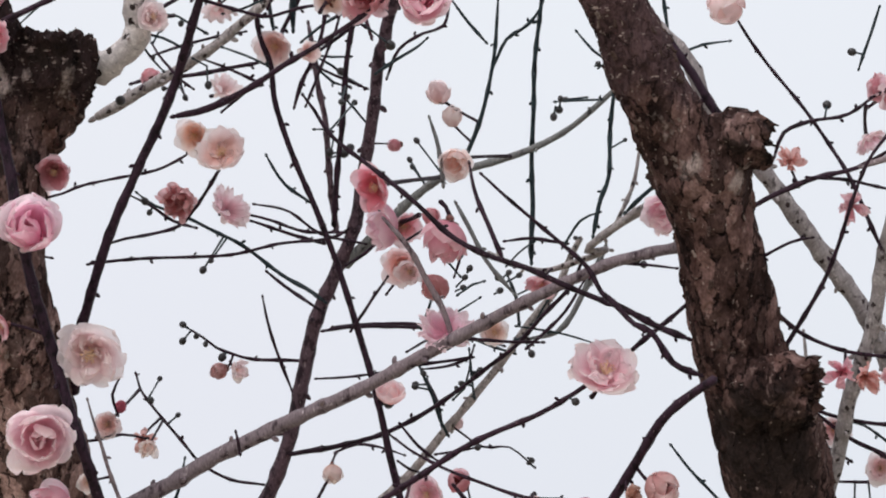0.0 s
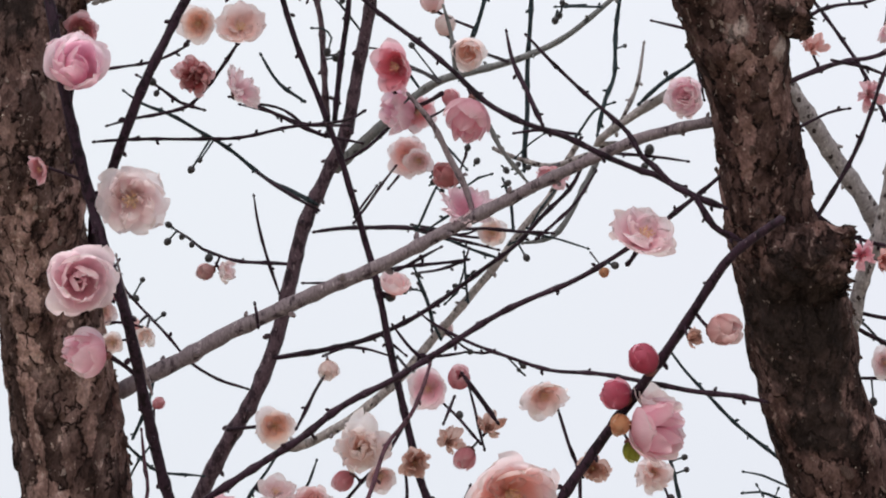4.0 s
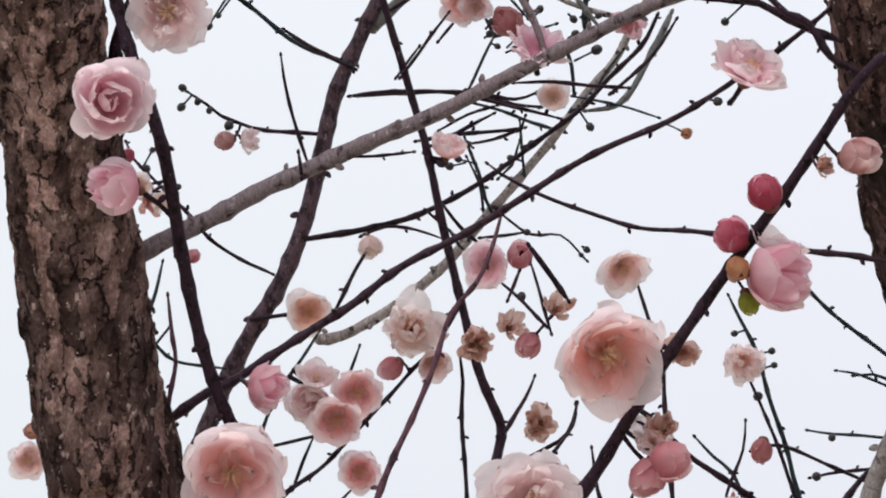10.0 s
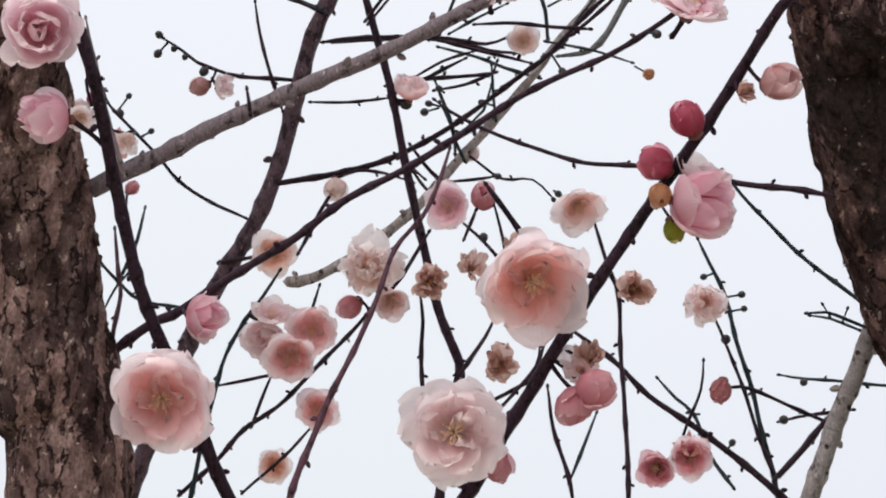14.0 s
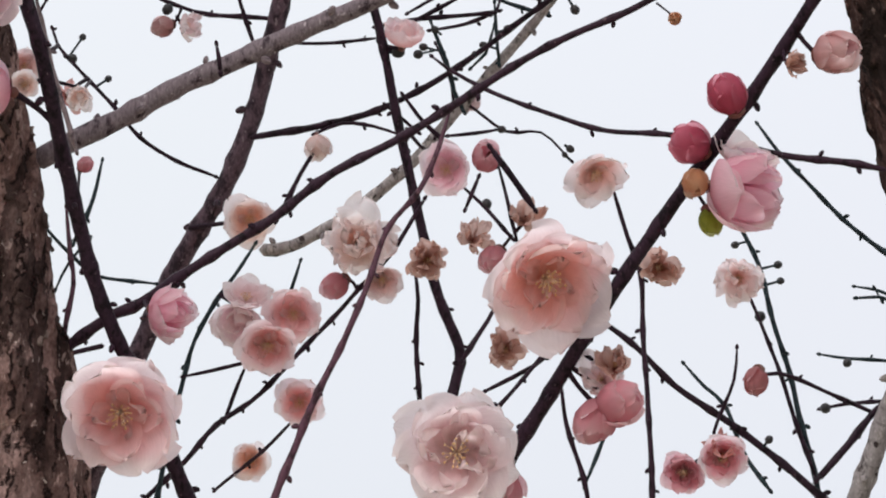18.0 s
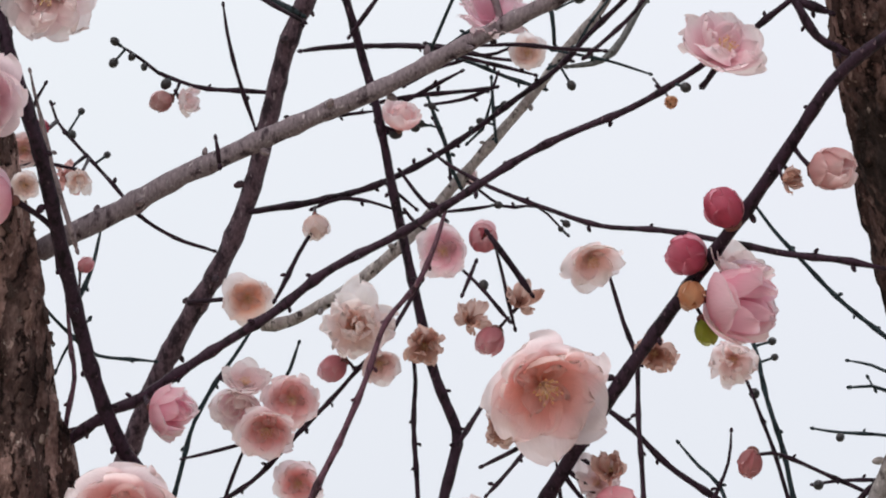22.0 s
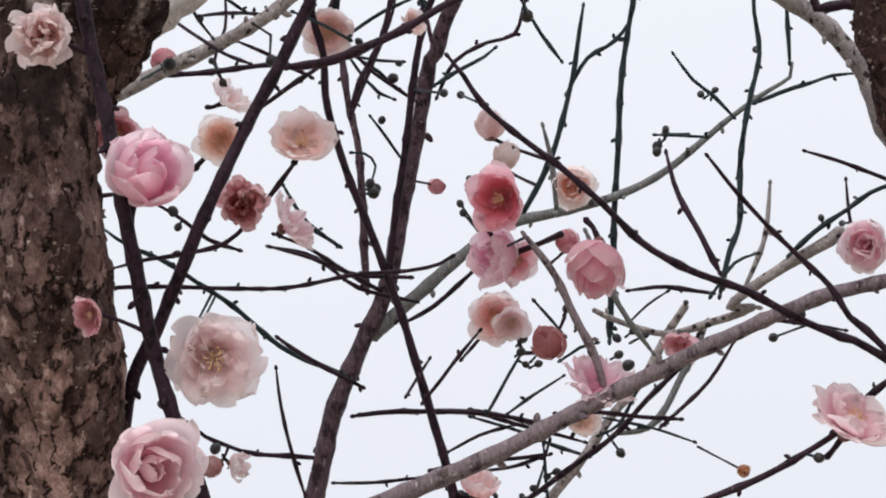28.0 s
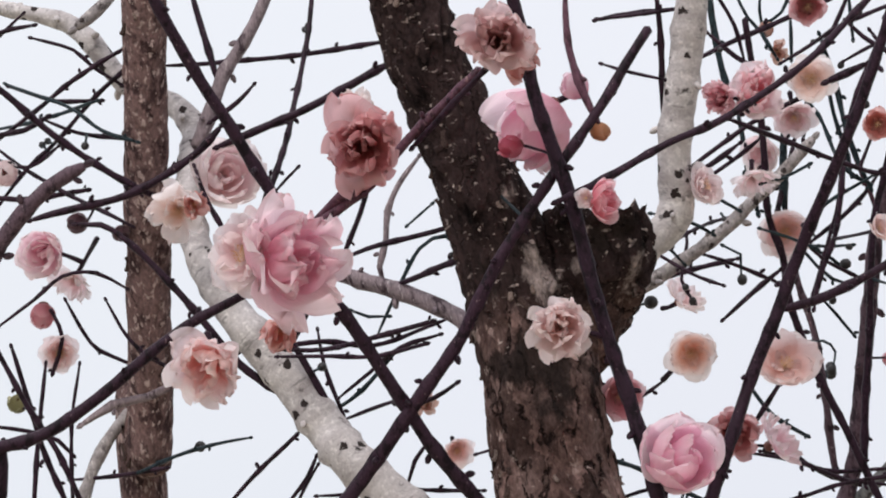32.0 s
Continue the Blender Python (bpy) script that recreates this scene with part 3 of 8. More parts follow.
def shell(color, kind, row, i):
    key = (color, kind, row, i)
    if key not in SHELLS:
        n, reach, rad, high, wide, ruffle, flare, frill = WHORLS[kind][row]
        SHELLS[key] = mesh_of("petal", petal_shell(i * 1.7 + row * 0.9 + 0.3, reach, rad, high, wide, ruffle, flare, frill), PETAL[color])
    return SHELLS[key]


def make_stamens(seed):
    """Filaments with their anthers, for a blossom of unit radius."""
    bm, r = bmesh.new(), random.Random(seed)
    bm2 = bmesh.new()
    for k in range(26):
        a, s = 2.4 * k + r.uniform(-0.3, 0.3), 0.62 * math.sqrt((k + 0.5) / 26)
        tip = Vector((math.cos(a) * s, math.sin(a) * s, 0.95)).normalized() * r.uniform(0.38, 0.58)
        tube(bm, [(Vector((0, 0, 0)), 22), (tip * 0.6 + Vector((0, 0, 0.03)), 18), (tip, 14)], 4)
        blob(bm2, Matrix.Translation(tip) @ along(tip), 0.026, 0.055, 3, 5)
    return mesh_of("stamen_tuft", bm, STAMEN), mesh_of("anther_tuft", bm2, ANTHER)


STAMENS = [make_stamens(s) for s in range(3)]


def make_calyx(reflex, seed, cup=0.20, deep=0.36, long=0.36, out=0.12):
    """The cup under a blossom with its five sepals, unit radius."""
    bm = bmesh.new()
    blob(bm, Matrix.Translation((0, 0, -0.34)), cup, deep, 5, 9)
    for k in range(5):
        m = Matrix.Rotation(2 * math.pi * k / 5 + seed, 4, "Z") @ Matrix.Translation((out, 0, -0.06)) @ Matrix.Rotation(radians(reflex), 4, "Y")
        blob(bm, m @ Matrix.Diagonal((0.35, 1, 1, 1)), long / 3, long, 4, 6, 0.3)
    return mesh_of("calyx", bm, CALYX)


CALYXES = {"open": make_calyx(75, 0.2), "bud": make_calyx(38, 0.5, 0.5, 0.62, 0.85, 0.28), "dry": make_calyx(100, 0.1)}
WHORLS = {  # rows of (how many, reach, radius, height, width, ruffle, flare, frill)
    "open": [(5, 66, 1.09, 0.62, 0.64, 0.75, 0.10, 0.22), (5, 74, 0.96, 0.62, 0.58, 0.75, 0.08, 0.22), (5, 84, 0.74, 0.58, 0.44, 0.9, 0.06, 0.35), (4, 92, 0.50, 0.50, 0.30, 1.8, 0.05, 0.8), (3, 84, 0.34, 0.46, 0.2, 2.2, 0.05, 0.9)],
    "cup": [(5, 86, 1.0, 0.78, 0.66, 0.8, 0.16, 0.32), (5, 86, 0.88, 0.72, 0.56, 0.7, 0.10, 0.32), (5, 76, 0.74, 0.56, 0.40, 1.0, 0.08, 0.4), (4, 62, 0.50, 0.40, 0.24, 1.8, 0.10, 0.9)],
    "ball": [(5, 100, 1.0, 0.82, 0.72, 0.8, 0.16, 0.3), (5, 112, 0.92, 0.80, 0.66, 0.8, 0.12, 0.3), (4, 122, 0.76, 0.76, 0.58, 0.8, 0.08, 0.3), (4, 130, 0.56, 0.70, 0.44, 0.8, 0.04, 0.3), (3, 136, 0.34, 0.60, 0.30, 0.8, 0.0, 0.3), (3, 126, 0.18, 0.56, 0.2, 0.8, 0.0, 0.3)],
    "bud": [(3, 128, 1.0, 1.0, 0.82, 0.9, 0.05, 0.5), (3, 148, 0.93, 1.04, 0.86, 0.7, 0.02, 0.4), (3, 170, 0.84, 1.06, 0.92, 0.5, 0.0, 0.3)],
    "half": [(5, 108, 1.0, 0.94, 0.80, 0.8, 0.10, 0.2), (4, 126, 0.88, 0.96, 0.76, 0.8, 0.03, 0.25), (4, 142, 0.68, 0.94, 0.62, 0.8, 0.0, 0.4), (3, 156, 0.46, 0.9, 0.5, 0.8, 0.0, 0.4)],
    "side": [(9, 70, 1.08, 0.60, 0.27, 1.3, 0.1, 1.5), (9, 80, 0.95, 0.62, 0.25, 1.3, 0.06, 1.5), (6, 95, 0.68, 0.62, 0.24, 1.3, 0.0, 1.2)],
    "wither": [(5, 104, 1.0, 0.72, 0.54, 2.0, 0.1, 1.4), (4, 120, 0.76, 0.72, 0.44, 2.0, 0.05, 1.4), (3, 138, 0.5, 0.64, 0.3, 2.0, 0.0, 1.2)],
}
WHORLS["ruffle"] = [(5, 94, 1.0, 0.8, 0.62, 2.2, 0.12, 0.9), (5, 108, 0.86, 0.8, 0.56, 2.4, 0.1, 0.9), (5, 118, 0.64, 0.76, 0.46, 2.4, 0.08, 1.0), (4, 126, 0.40, 0.7, 0.28, 2.4, 0.05, 1.2), (3, 120, 0.2, 0.62, 0.2, 2.0, 0.0, 1.0)]
WHORLS["star"] = [(5, 98, 1.0, 0.72, 0.34, 2.4, 0.1, 1.6), (4, 120, 0.7, 0.72, 0.3, 2.2, 0.05, 1.4)]
CENTRE = {"star": 0.5, "ruffle": 0.66, "open": 0.2, "cup": 0.45, "ball": 0.72, "bud": 0.98, "half": 0.88, "side": 0.35, "wither": 0.5}
WORDS = {"star": "spent star-shaped", "ruffle": "crumpled many-petalled", "open": "fully open double", "cup": "half-open cupped double", "ball": "ruffled many-petalled", "bud": "round closed", "half": "half-open", "side": "frilly fringed", "wither": "withered shrivelled"}
TINTS = {"plum": "dark plum-coloured", "apricot": "pale apricot-centred", "orchid": "orchid-pink", "salmon": "salmon-pink", "blush": "pale blush", "rose": "rose-pink", "pink": "soft pink", "mauve": "mauve-pink", "warm": "warm pink", "rosy": "deep rose", "peach": "pale peach", "cream": "creamy white", "tan": "faded tan-pink", "crimson": "crimson", "red": "dark red-pink", "coral": "coral-red", "rust": "rusty pink", "russet": "russet brown", "dusty": "dusty rose-brown", "ochre": "ochre", "lime": "yellow-green", "moss": "mossy green"}


def deeper(kind, color, row):
    """The tint of a whorl: the inner petals of some blossoms are deeper."""
    if kind == "half" and row > 1:
        return color + "_core"
    inner = {"open": 2, "cup": 1, "ball": 3, "ruffle": 2, "wither": 1}.get(kind, 9)
    return color + "_core" if row >= inner else color


def blossom(kind, color, place, facing, dia, stalk_end=None):
    """One blossom: calyx, whorls of petals and stamens, on a short stalk that meets its twig."""
    r = random.Random(int(place[0] * 1e5) * 31 + int(place[2] * 1e5))
    thing = "plum_bud" if kind == "bud" else "plum_blossom"
    e = new(thing)
    f = Vector(facing).normalized()
    rad = dia * 0.0005
    foot = Vector(place) - f * rad * CENTRE[kind]
    e.matrix_world = Matrix.Translation(foot) @ along(f, r.uniform(0, 6.28)) @ Matrix.Scale(rad, 4)
    noun = "bud" if kind == "bud" else "plum blossom"
    tagged(e, "%s %s %s on a bare twig" % (WORDS[kind], TINTS[color], noun) if kind != "bud" else "%s %s plum bud on a bare twig" % (WORDS[kind], TINTS[color]), "flower bud" if kind == "bud" else "blossom", "plum buds" if kind == "bud" else "plum blossoms")
    shared("calyx", CALYXES["bud" if kind == "bud" else "dry" if kind == "wither" else "open"], e, Matrix())
    loose = {"bud": 0.8, "half": 1.4, "wither": 2.6, "ruffle": 2.4, "star": 2.4, "ball": 1.7, "open": 1.5, "cup": 1.3}.get(kind, 1.0)
    for row, spec in enumerate(WHORLS[kind]):
        n = spec[0]
        for k in range(n):
            a = 2 * math.pi * (k + 0.5 * row) / n + r.uniform(-0.16, 0.16)
            t = Matrix.Rotation(r.uniform(-0.10, 0.10) * loose, 4, "X") @ Matrix.Rotation(r.uniform(-0.08, 0.08) * loose, 4, "Y")
            m = Matrix.Rotation(a, 4, "Z") @ t @ Matrix.Scale(1 + r.uniform(-0.07, 0.07) * loose, 4)
            if kind == "cup":
                m = Matrix.Translation((0, 0, 0.03 * row)) @ m
            if kind == "bud":
                m = Matrix.Diagonal((0.96, 0.96, 1.02, 1)) @ m
            shared("petal", shell(deeper(kind, color, row), kind, row, r.randrange(4)), e, m)
    if kind in ("open", "cup", "wither"):
        fil, ant = STAMENS[r.randrange(3)]
        m = Matrix.Translation((0, 0, 0.03)) @ Matrix.Scale(0.8, 4)
        tagged(shared("stamen_tuft", fil, e, m), kind="stuff")
        tagged(shared("anther_tuft", ant, e, m), kind="stuff")
    if stalk_end is not None:
        inv = e.matrix_world.inverted()
        a, b = Vector((0, 0, -0.2)), inv @ Vector(stalk_end)
        if kind != "bud" and b.z > -0.35:
            b = Vector((b.x * 0.4, b.y * 0.4, -0.8)) if math.hypot(b.x, b.y) < 1.6 else Vector((b.x, b.y, -0.4))
        w = min(1.7, dia * 0.085 + 0.35) / (rad * 1000) * 1000
        bm = bmesh.new()
        mid = (a + b) / 2 + Vector((0, 0, -0.12))
        tube(bm, smooth_path([(*a, w * 1.1), (*mid, w * 0.85), (*b, w * 1.15)], 0.25), 7)
        part("stalk", bm, BARK["dark"], e)
    return e


bead_bm = bmesh.new()
blob(bead_bm, Matrix(), 0.5, 1.08, 6, 9, 0.12)
BEAD = mesh_of("winter_bud", bead_bm, BUD_DARK)


def bead(tree, place, dia, stalk_end):
    """A small dark winter bud on a thread of a stalk."""
    p, q = Vector(place), Vector(stalk_end)
    d = (p - q)
    d = d.normalized() if d.length > 1e-5 else Vector((0, 0, 1))
    ob = shared("winter_bud", BEAD, tree, tree.matrix_basis.inverted() @ Matrix.Translation(p - d * dia * 0.0005) @ along(d) @ Matrix.Scale(dia * 0.001, 4))
    if (p - q).length > dia * 0.0006:
        bm = bmesh.new()
        mw = ob.matrix_basis.inverted() @ tree.matrix_basis.inverted()
        tube(bm, [(mw @ q, 900 / dia), (mw @ ((p + q) / 2), 700 / dia), (mw @ (p - d * dia * 0.0004), 800 / dia)], 6)
        part("stalk", bm, BARK["green"], ob)


# ---- place ----
bm = bmesh.new()
bmesh.ops.create_grid(bm, x_segments=60, y_segments=60, size=400)
for v in bm.verts:
    v.co.z = 0.15 * noise.noise(v.co * 0.03) if v.co.length > 12 else 0.0
ground = tagged(part("ground", bm, PALE_GROUND), "unseen pale ground under the plum trees", "ground", kind="structure")
left_tree = tree_at("plum_tree", (0, 0, 0), "old plum tree with dark flaking bark and pruned stubs")
right_tree = tree_at("plum_tree", (0, 0, 0), "old plum tree with knotted bark and a sawn stub")
slim_tree = tree_at("plum_tree", (0, 0, 0), "slim-trunked plum tree behind the others")
rear_tree = tree_at("plum_tree", (0, 0, 0), "plum tree with thin bare crossing branches")
# centre and radius of each near-black patch in the trunk colour
LEFT_DARK_PATCHES = [(-0.1328, 0.4941, 2.0498, 0.0091), (-0.1134, 0.4821, 2.0768, 0.0055), (-0.1439, 0.4886, 2.073, 0.0053), (-0.1339, 0.4892, 2.0409, 0.008), (-0.1423, 0.4963, 2.0504, 0.0059), (-0.1218, 0.4982, 2.0486, 0.0065)]
LEFT_BARK = trunk_bark("left_trunk_bark", 2.065, (0.027, 0.017, 0.017), (0.75, 0.65, 0.655), LEFT_DARK_PATCHES, [(-0.1286, 0.4816, 2.0706, 0.0075), (-0.1396, 0.4745, 2.1092, 0.0034), (-0.1353, 0.4812, 2.0919, 0.0026), (-0.1053, 0.4878, 2.0686, 0.0014), (-0.1093, 0.4914, 2.0619, 0.0016)])
RIGHT_DARK_PATCHES = [(0.1226, 0.5298, 1.9541, 0.0198), (0.1254, 0.5381, 1.9385, 0.0181), (0.1316, 0.5481, 1.9193, 0.012), (0.115, 0.4809, 2.0363, 0.005), (0.0865, 0.4629, 2.0668, 0.0025), (0.1275, 0.4906, 2.0409, 0.0085)]
RIGHT_BARK = trunk_bark("right_trunk_bark", 2.052, (0.056, 0.034, 0.036), (0.47, 0.38, 0.385), RIGHT_DARK_PATCHES, [(0.1184, 0.4873, 2.0257, 0.0039), (0.1016, 0.4817, 2.0294, 0.0028), (0.0955, 0.4754, 2.0396, 0.0023)])
trunk(right_tree, [(0.0705, 0.4561, 2.0992, 19.1), (0.0747, 0.4623, 2.0884, 19.4), (0.0807, 0.4686, 2.0775, 20.2), (0.0905, 0.4832, 2.0558, 22.6), (0.0967, 0.4911, 2.0453, 25.2), (0.1042, 0.4991, 2.0342, 32.6), (0.1081, 0.5084, 2.0206, 27.8), (0.1121, 0.5215, 1.9998, 29.0), (0.1152, 0.5321, 1.9825, 30.2), (0.1182, 0.5367, 1.9763, 31.6), (0.1243, 0.5478, 1.9579, 35.5), (0.1301, 0.5623, 1.9348, 34.8), (0.1425, 0.5784, 1.9026, 35.4), (0.1558, 0.5965, 1.8714, 36.5), (0.2338, 0.6302, 1.3088, 40.8), (0.3247, 0.6696, 0.6563, 47.4), (0.4045, 0.7042, 0.08, 61.9), (0.4225, 0.712, -0.05, 76.6)], RIGHT_BARK, 0.0014, 260, 8.0, RIGHT_DARK_PATCHES)
trunk(left_tree, [(-0.1562, 0.4726, 2.1602, 17.7), (-0.1515, 0.4821, 2.1378, 19.5), (-0.1439, 0.4916, 2.1097, 20.2), (-0.1349, 0.5008, 2.0827, 25.5), (-0.1311, 0.5053, 2.0582, 29.7), (-0.132, 0.5088, 2.0235, 30.5), (-0.1297, 0.5112, 2.0021, 31.8), (-0.1229, 0.5448, 1.9557, 33.5), (-0.1191, 0.5597, 1.9334, 36.5), (-0.1141, 0.5690, 1.9042, 36.2), (-0.1096, 0.5743, 1.8703, 34.4), (-0.1033, 0.5802, 1.8399, 34.4), (-0.0582, 0.6104, 1.2784, 38.9), (-0.0018, 0.6490, 0.6436, 45.2), (0.0477, 0.6828, 0.0800, 59.1), (0.0591, 0.6906, -0.0500, 73.0)], LEFT_BARK, 0.0014, 260, 3.0, LEFT_DARK_PATCHES)
trunk(slim_tree, [(-0.2117, 0.5332, 2.2096, 11.8), (-0.2131, 0.5499, 2.1808, 12.0), (-0.2153, 0.567, 2.1515, 12.2), (-0.2175, 0.587, 2.1166, 12.3), (-0.2203, 0.6051, 2.0842, 12.6), (-0.223, 0.6241, 2.0511, 13.1), (-0.2404, 0.661, 1.4371, 14.7), (-0.2607, 0.704, 0.7163, 17.0), (-0.2787, 0.7421, 0.08, 22.3), (-0.2824, 0.7499, -0.05, 27.5)], BARK["slim"], 0.0006, 60, 5.0)
trunk(rear_tree, [(-0.0992, 0.6798, 1.8666, 6.9), (-0.1192, 0.6998, 1.6166, 12.0), (-0.1292, 0.7298, 1.0666, 22.0), (-0.1392, 0.7598, 0.05, 34.0), (-0.1392, 0.7598, -0.05, 44.0)], BARK["brown"], 0.0006)
stub(left_tree, [(-0.1260, 0.5164, 2.0588, 20.9), (-0.1204, 0.5086, 2.0661, 24.8), (-0.1161, 0.5024, 2.0733, 27.6), (-0.1135, 0.4974, 2.0811, 28.7), (-0.1126, 0.4938, 2.0895, 27.7)], LEFT_BARK, 0.0024, 12.0)
stub(right_tree, [(0.1009, 0.4989, 2.0365, 17.4), (0.1102, 0.4943, 2.0408, 21.9), (0.1193, 0.4909, 2.0424, 20.4), (0.1266, 0.4906, 2.0409, 14.2)], RIGHT_BARK, 0.0024, 21.0)
stub(right_tree, [(0.113, 0.5301, 1.972, 23.6), (0.1212, 0.529, 1.9698, 27.2), (0.1303, 0.5276, 1.9677, 26.5), (0.1385, 0.5262, 1.9659, 22.4)], RIGHT_BARK, 0.0024, 33.0)
limb(left_tree, "branch", "dark", [(-0.1374, 0.4363, 2.1280, 3.2), (-0.1351, 0.4425, 2.1173, 3.3), (-0.1327, 0.4504, 2.0995, 3.3), (-0.1271, 0.4583, 2.0766, 3.4), (-0.1237, 0.4664, 2.0518, 3.4), (-0.1196, 0.4721, 2.0335, 3.5), (-0.1164, 0.4770, 2.0147, 3.5), (-0.1114, 0.4862, 1.9934, 3.6), (-0.1074, 0.4952, 1.9782, 3.7), (-0.1020, 0.5003, 1.9608, 3.6), (-0.0947, 0.5063, 1.9394, 3.7), (-0.0908, 0.5230, 1.9215, 3.7), (-0.0878, 0.5331, 1.9110, 3.8), (-0.0834, 0.5443, 1.8956, 3.7), (-0.0779, 0.5539, 1.8832, 3.7), (-0.0724, 0.5620, 1.8755, 3.8), (-0.0645, 0.5747, 1.8585, 3.8), (-0.0583, 0.5842, 1.8473, 3.9), (-0.0456, 0.6008, 1.8311, 3.9)], "dark purple-brown branch")
limb(right_tree, "branch", "dark", [(0.1092, 0.4672, 1.9534, 2.9), (0.1033, 0.4707, 1.9508, 2.9), (0.0947, 0.4767, 1.9463, 3.0), (0.0896, 0.4822, 1.9414, 3.0), (0.0838, 0.4896, 1.9344, 3.1), (0.0750, 0.5000, 1.9240, 3.2), (0.0672, 0.5084, 1.9156, 3.3), (0.0581, 0.5182, 1.9060, 3.4), (0.0487, 0.5278, 1.8952, 3.4), (0.0407, 0.5354, 1.8857, 3.5), (0.0332, 0.5431, 1.8763, 3.6), (0.0254, 0.5516, 1.8656, 3.7), (0.0178, 0.5586, 1.8553, 3.8), (0.0111, 0.5651, 1.8450, 3.8), (-0.0012, 0.5735, 1.8311, 3.9)], "dark purple-brown branch")
limb(right_tree, "branch", "dark", [(0.0678, 0.5196, 1.9707, 1.6), (0.0617, 0.5232, 1.9679, 1.6), (0.0493, 0.5294, 1.9631, 1.7), (0.0279, 0.5375, 1.9564, 1.9), (0.0100, 0.5448, 1.9482, 2.0), (-0.0077, 0.5513, 1.9393, 2.1), (-0.0254, 0.5564, 1.9315, 2.3), (-0.0426, 0.5620, 1.9205, 2.5), (-0.0594, 0.5656, 1.9103, 2.5), (-0.0757, 0.5706, 1.9006, 2.7), (-0.0806, 0.5714, 1.8991, 2.7), (-0.0916, 0.5754, 1.8927, 2.8), (-0.0987, 0.5789, 1.8877, 2.9)], "dark purple-brown branch")
limb(right_tree, "twig", "dark", [(0.0733, 0.537, 1.9803, 1.8), (0.0811, 0.5318, 1.9868, 1.7), (0.0923, 0.526, 1.994, 1.5), (0.1046, 0.5189, 2.0015, 1.3), (0.1204, 0.5124, 2.008, 1.1), (0.1326, 0.5074, 2.0131, 1.0), (0.1393, 0.5058, 2.0139, 0.9)])
limb(left_tree, "branch", "grey", [(-0.1017, 0.5677, 1.9410, 5.6), (-0.0956, 0.5665, 1.9444, 5.5), (-0.0865, 0.5651, 1.9487, 5.4), (-0.0772, 0.5638, 1.9534, 5.3), (-0.0618, 0.5623, 1.9616, 5.1), (-0.0458, 0.5592, 1.9681, 5.0), (-0.0297, 0.5558, 1.9744, 4.8), (-0.0132, 0.5517, 1.9803, 4.6), (0.0395, 0.5368, 2.0028, 4.1), (0.0618, 0.5307, 2.0113, 3.8), (0.0798, 0.5250, 2.0156, 3.7), (0.1005, 0.5193, 2.0172, 3.5), (0.1147, 0.5146, 2.0187, 3.4)], "grey speckled branch")
limb(rear_tree, "branch", "brown", [(0.0177, 0.5188, 2.1709, 3.7), (0.0118, 0.5321, 2.1596, 3.8), (0.0060, 0.5429, 2.1495, 3.9), (-0.0017, 0.5541, 2.1376, 4.0), (-0.0088, 0.5639, 2.1256, 4.1), (-0.0117, 0.5705, 2.1165, 4.2), (-0.0135, 0.5717, 2.1148, 4.2), (-0.0170, 0.5839, 2.0945, 4.4), (-0.0218, 0.5942, 2.0730, 4.6), (-0.0262, 0.6016, 2.0556, 4.8), (-0.0336, 0.6077, 2.0411, 4.8), (-0.0413, 0.6133, 2.0235, 5.0), (-0.0463, 0.6202, 2.0042, 5.1), (-0.0515, 0.6272, 1.9850, 5.2), (-0.0594, 0.6337, 1.9665, 5.4), (-0.0688, 0.6392, 1.9514, 5.5), (-0.0785, 0.6465, 1.9332, 5.7), (-0.0877, 0.6562, 1.9122, 5.9), (-0.0953, 0.6655, 1.8946, 6.0), (-0.1052, 0.6840, 1.8707, 6.3)], "brown branch")
limb(left_tree, "branch", "dark", [(-0.0372, 0.4328, 2.1242, 2.5), (-0.0434, 0.4433, 2.1104, 2.6), (-0.0548, 0.4586, 2.0878, 2.8), (-0.0662, 0.4795, 2.0682, 3.0), (-0.0719, 0.4866, 2.0580, 3.1), (-0.0816, 0.4948, 2.0406, 3.1), (-0.0891, 0.4999, 2.0260, 3.2), (-0.0960, 0.5076, 2.0114, 3.3), (-0.1021, 0.5172, 1.9984, 3.4), (-0.1078, 0.5268, 1.9884, 3.4), (-0.1100, 0.5403, 1.9770, 3.4)], "dark purple-brown branch")
limb(left_tree, "twig", "dark", [(-0.0695, 0.4940, 2.0582, 2.5), (-0.0584, 0.4935, 2.0602, 2.4), (-0.0440, 0.4869, 2.0643, 2.1), (-0.0285, 0.4814, 2.0718, 1.8), (-0.0123, 0.4791, 2.0810, 1.6), (0.0030, 0.4777, 2.0908, 1.3), (0.0116, 0.4772, 2.0968, 1.2)])
limb(left_tree, "twig", "pale", [(-0.1107, 0.5500, 2.0821, 4.2), (-0.1042, 0.5496, 2.0857, 4.0), (-0.0927, 0.5465, 2.0916, 3.9), (-0.0813, 0.5439, 2.0968, 3.8), (-0.0683, 0.5400, 2.1034, 3.6), (-0.0600, 0.5376, 2.1095, 3.5), (-0.0504, 0.5344, 2.1164, 3.3), (-0.0397, 0.5301, 2.1247, 3.2)])
limb(right_tree, "twig", "dark", [(0.1143, 0.5128, 2.0541, 3.2), (0.1078, 0.5111, 2.0627, 3.1), (0.1001, 0.5078, 2.0766, 2.9), (0.0887, 0.5049, 2.0909, 2.8), (0.0776, 0.5078, 2.0921, 2.7), (0.0763, 0.5068, 2.0967, 2.6), (0.0667, 0.5047, 2.1074, 2.5), (0.0584, 0.5026, 2.1185, 2.3), (0.0529, 0.5009, 2.1263, 2.2)])
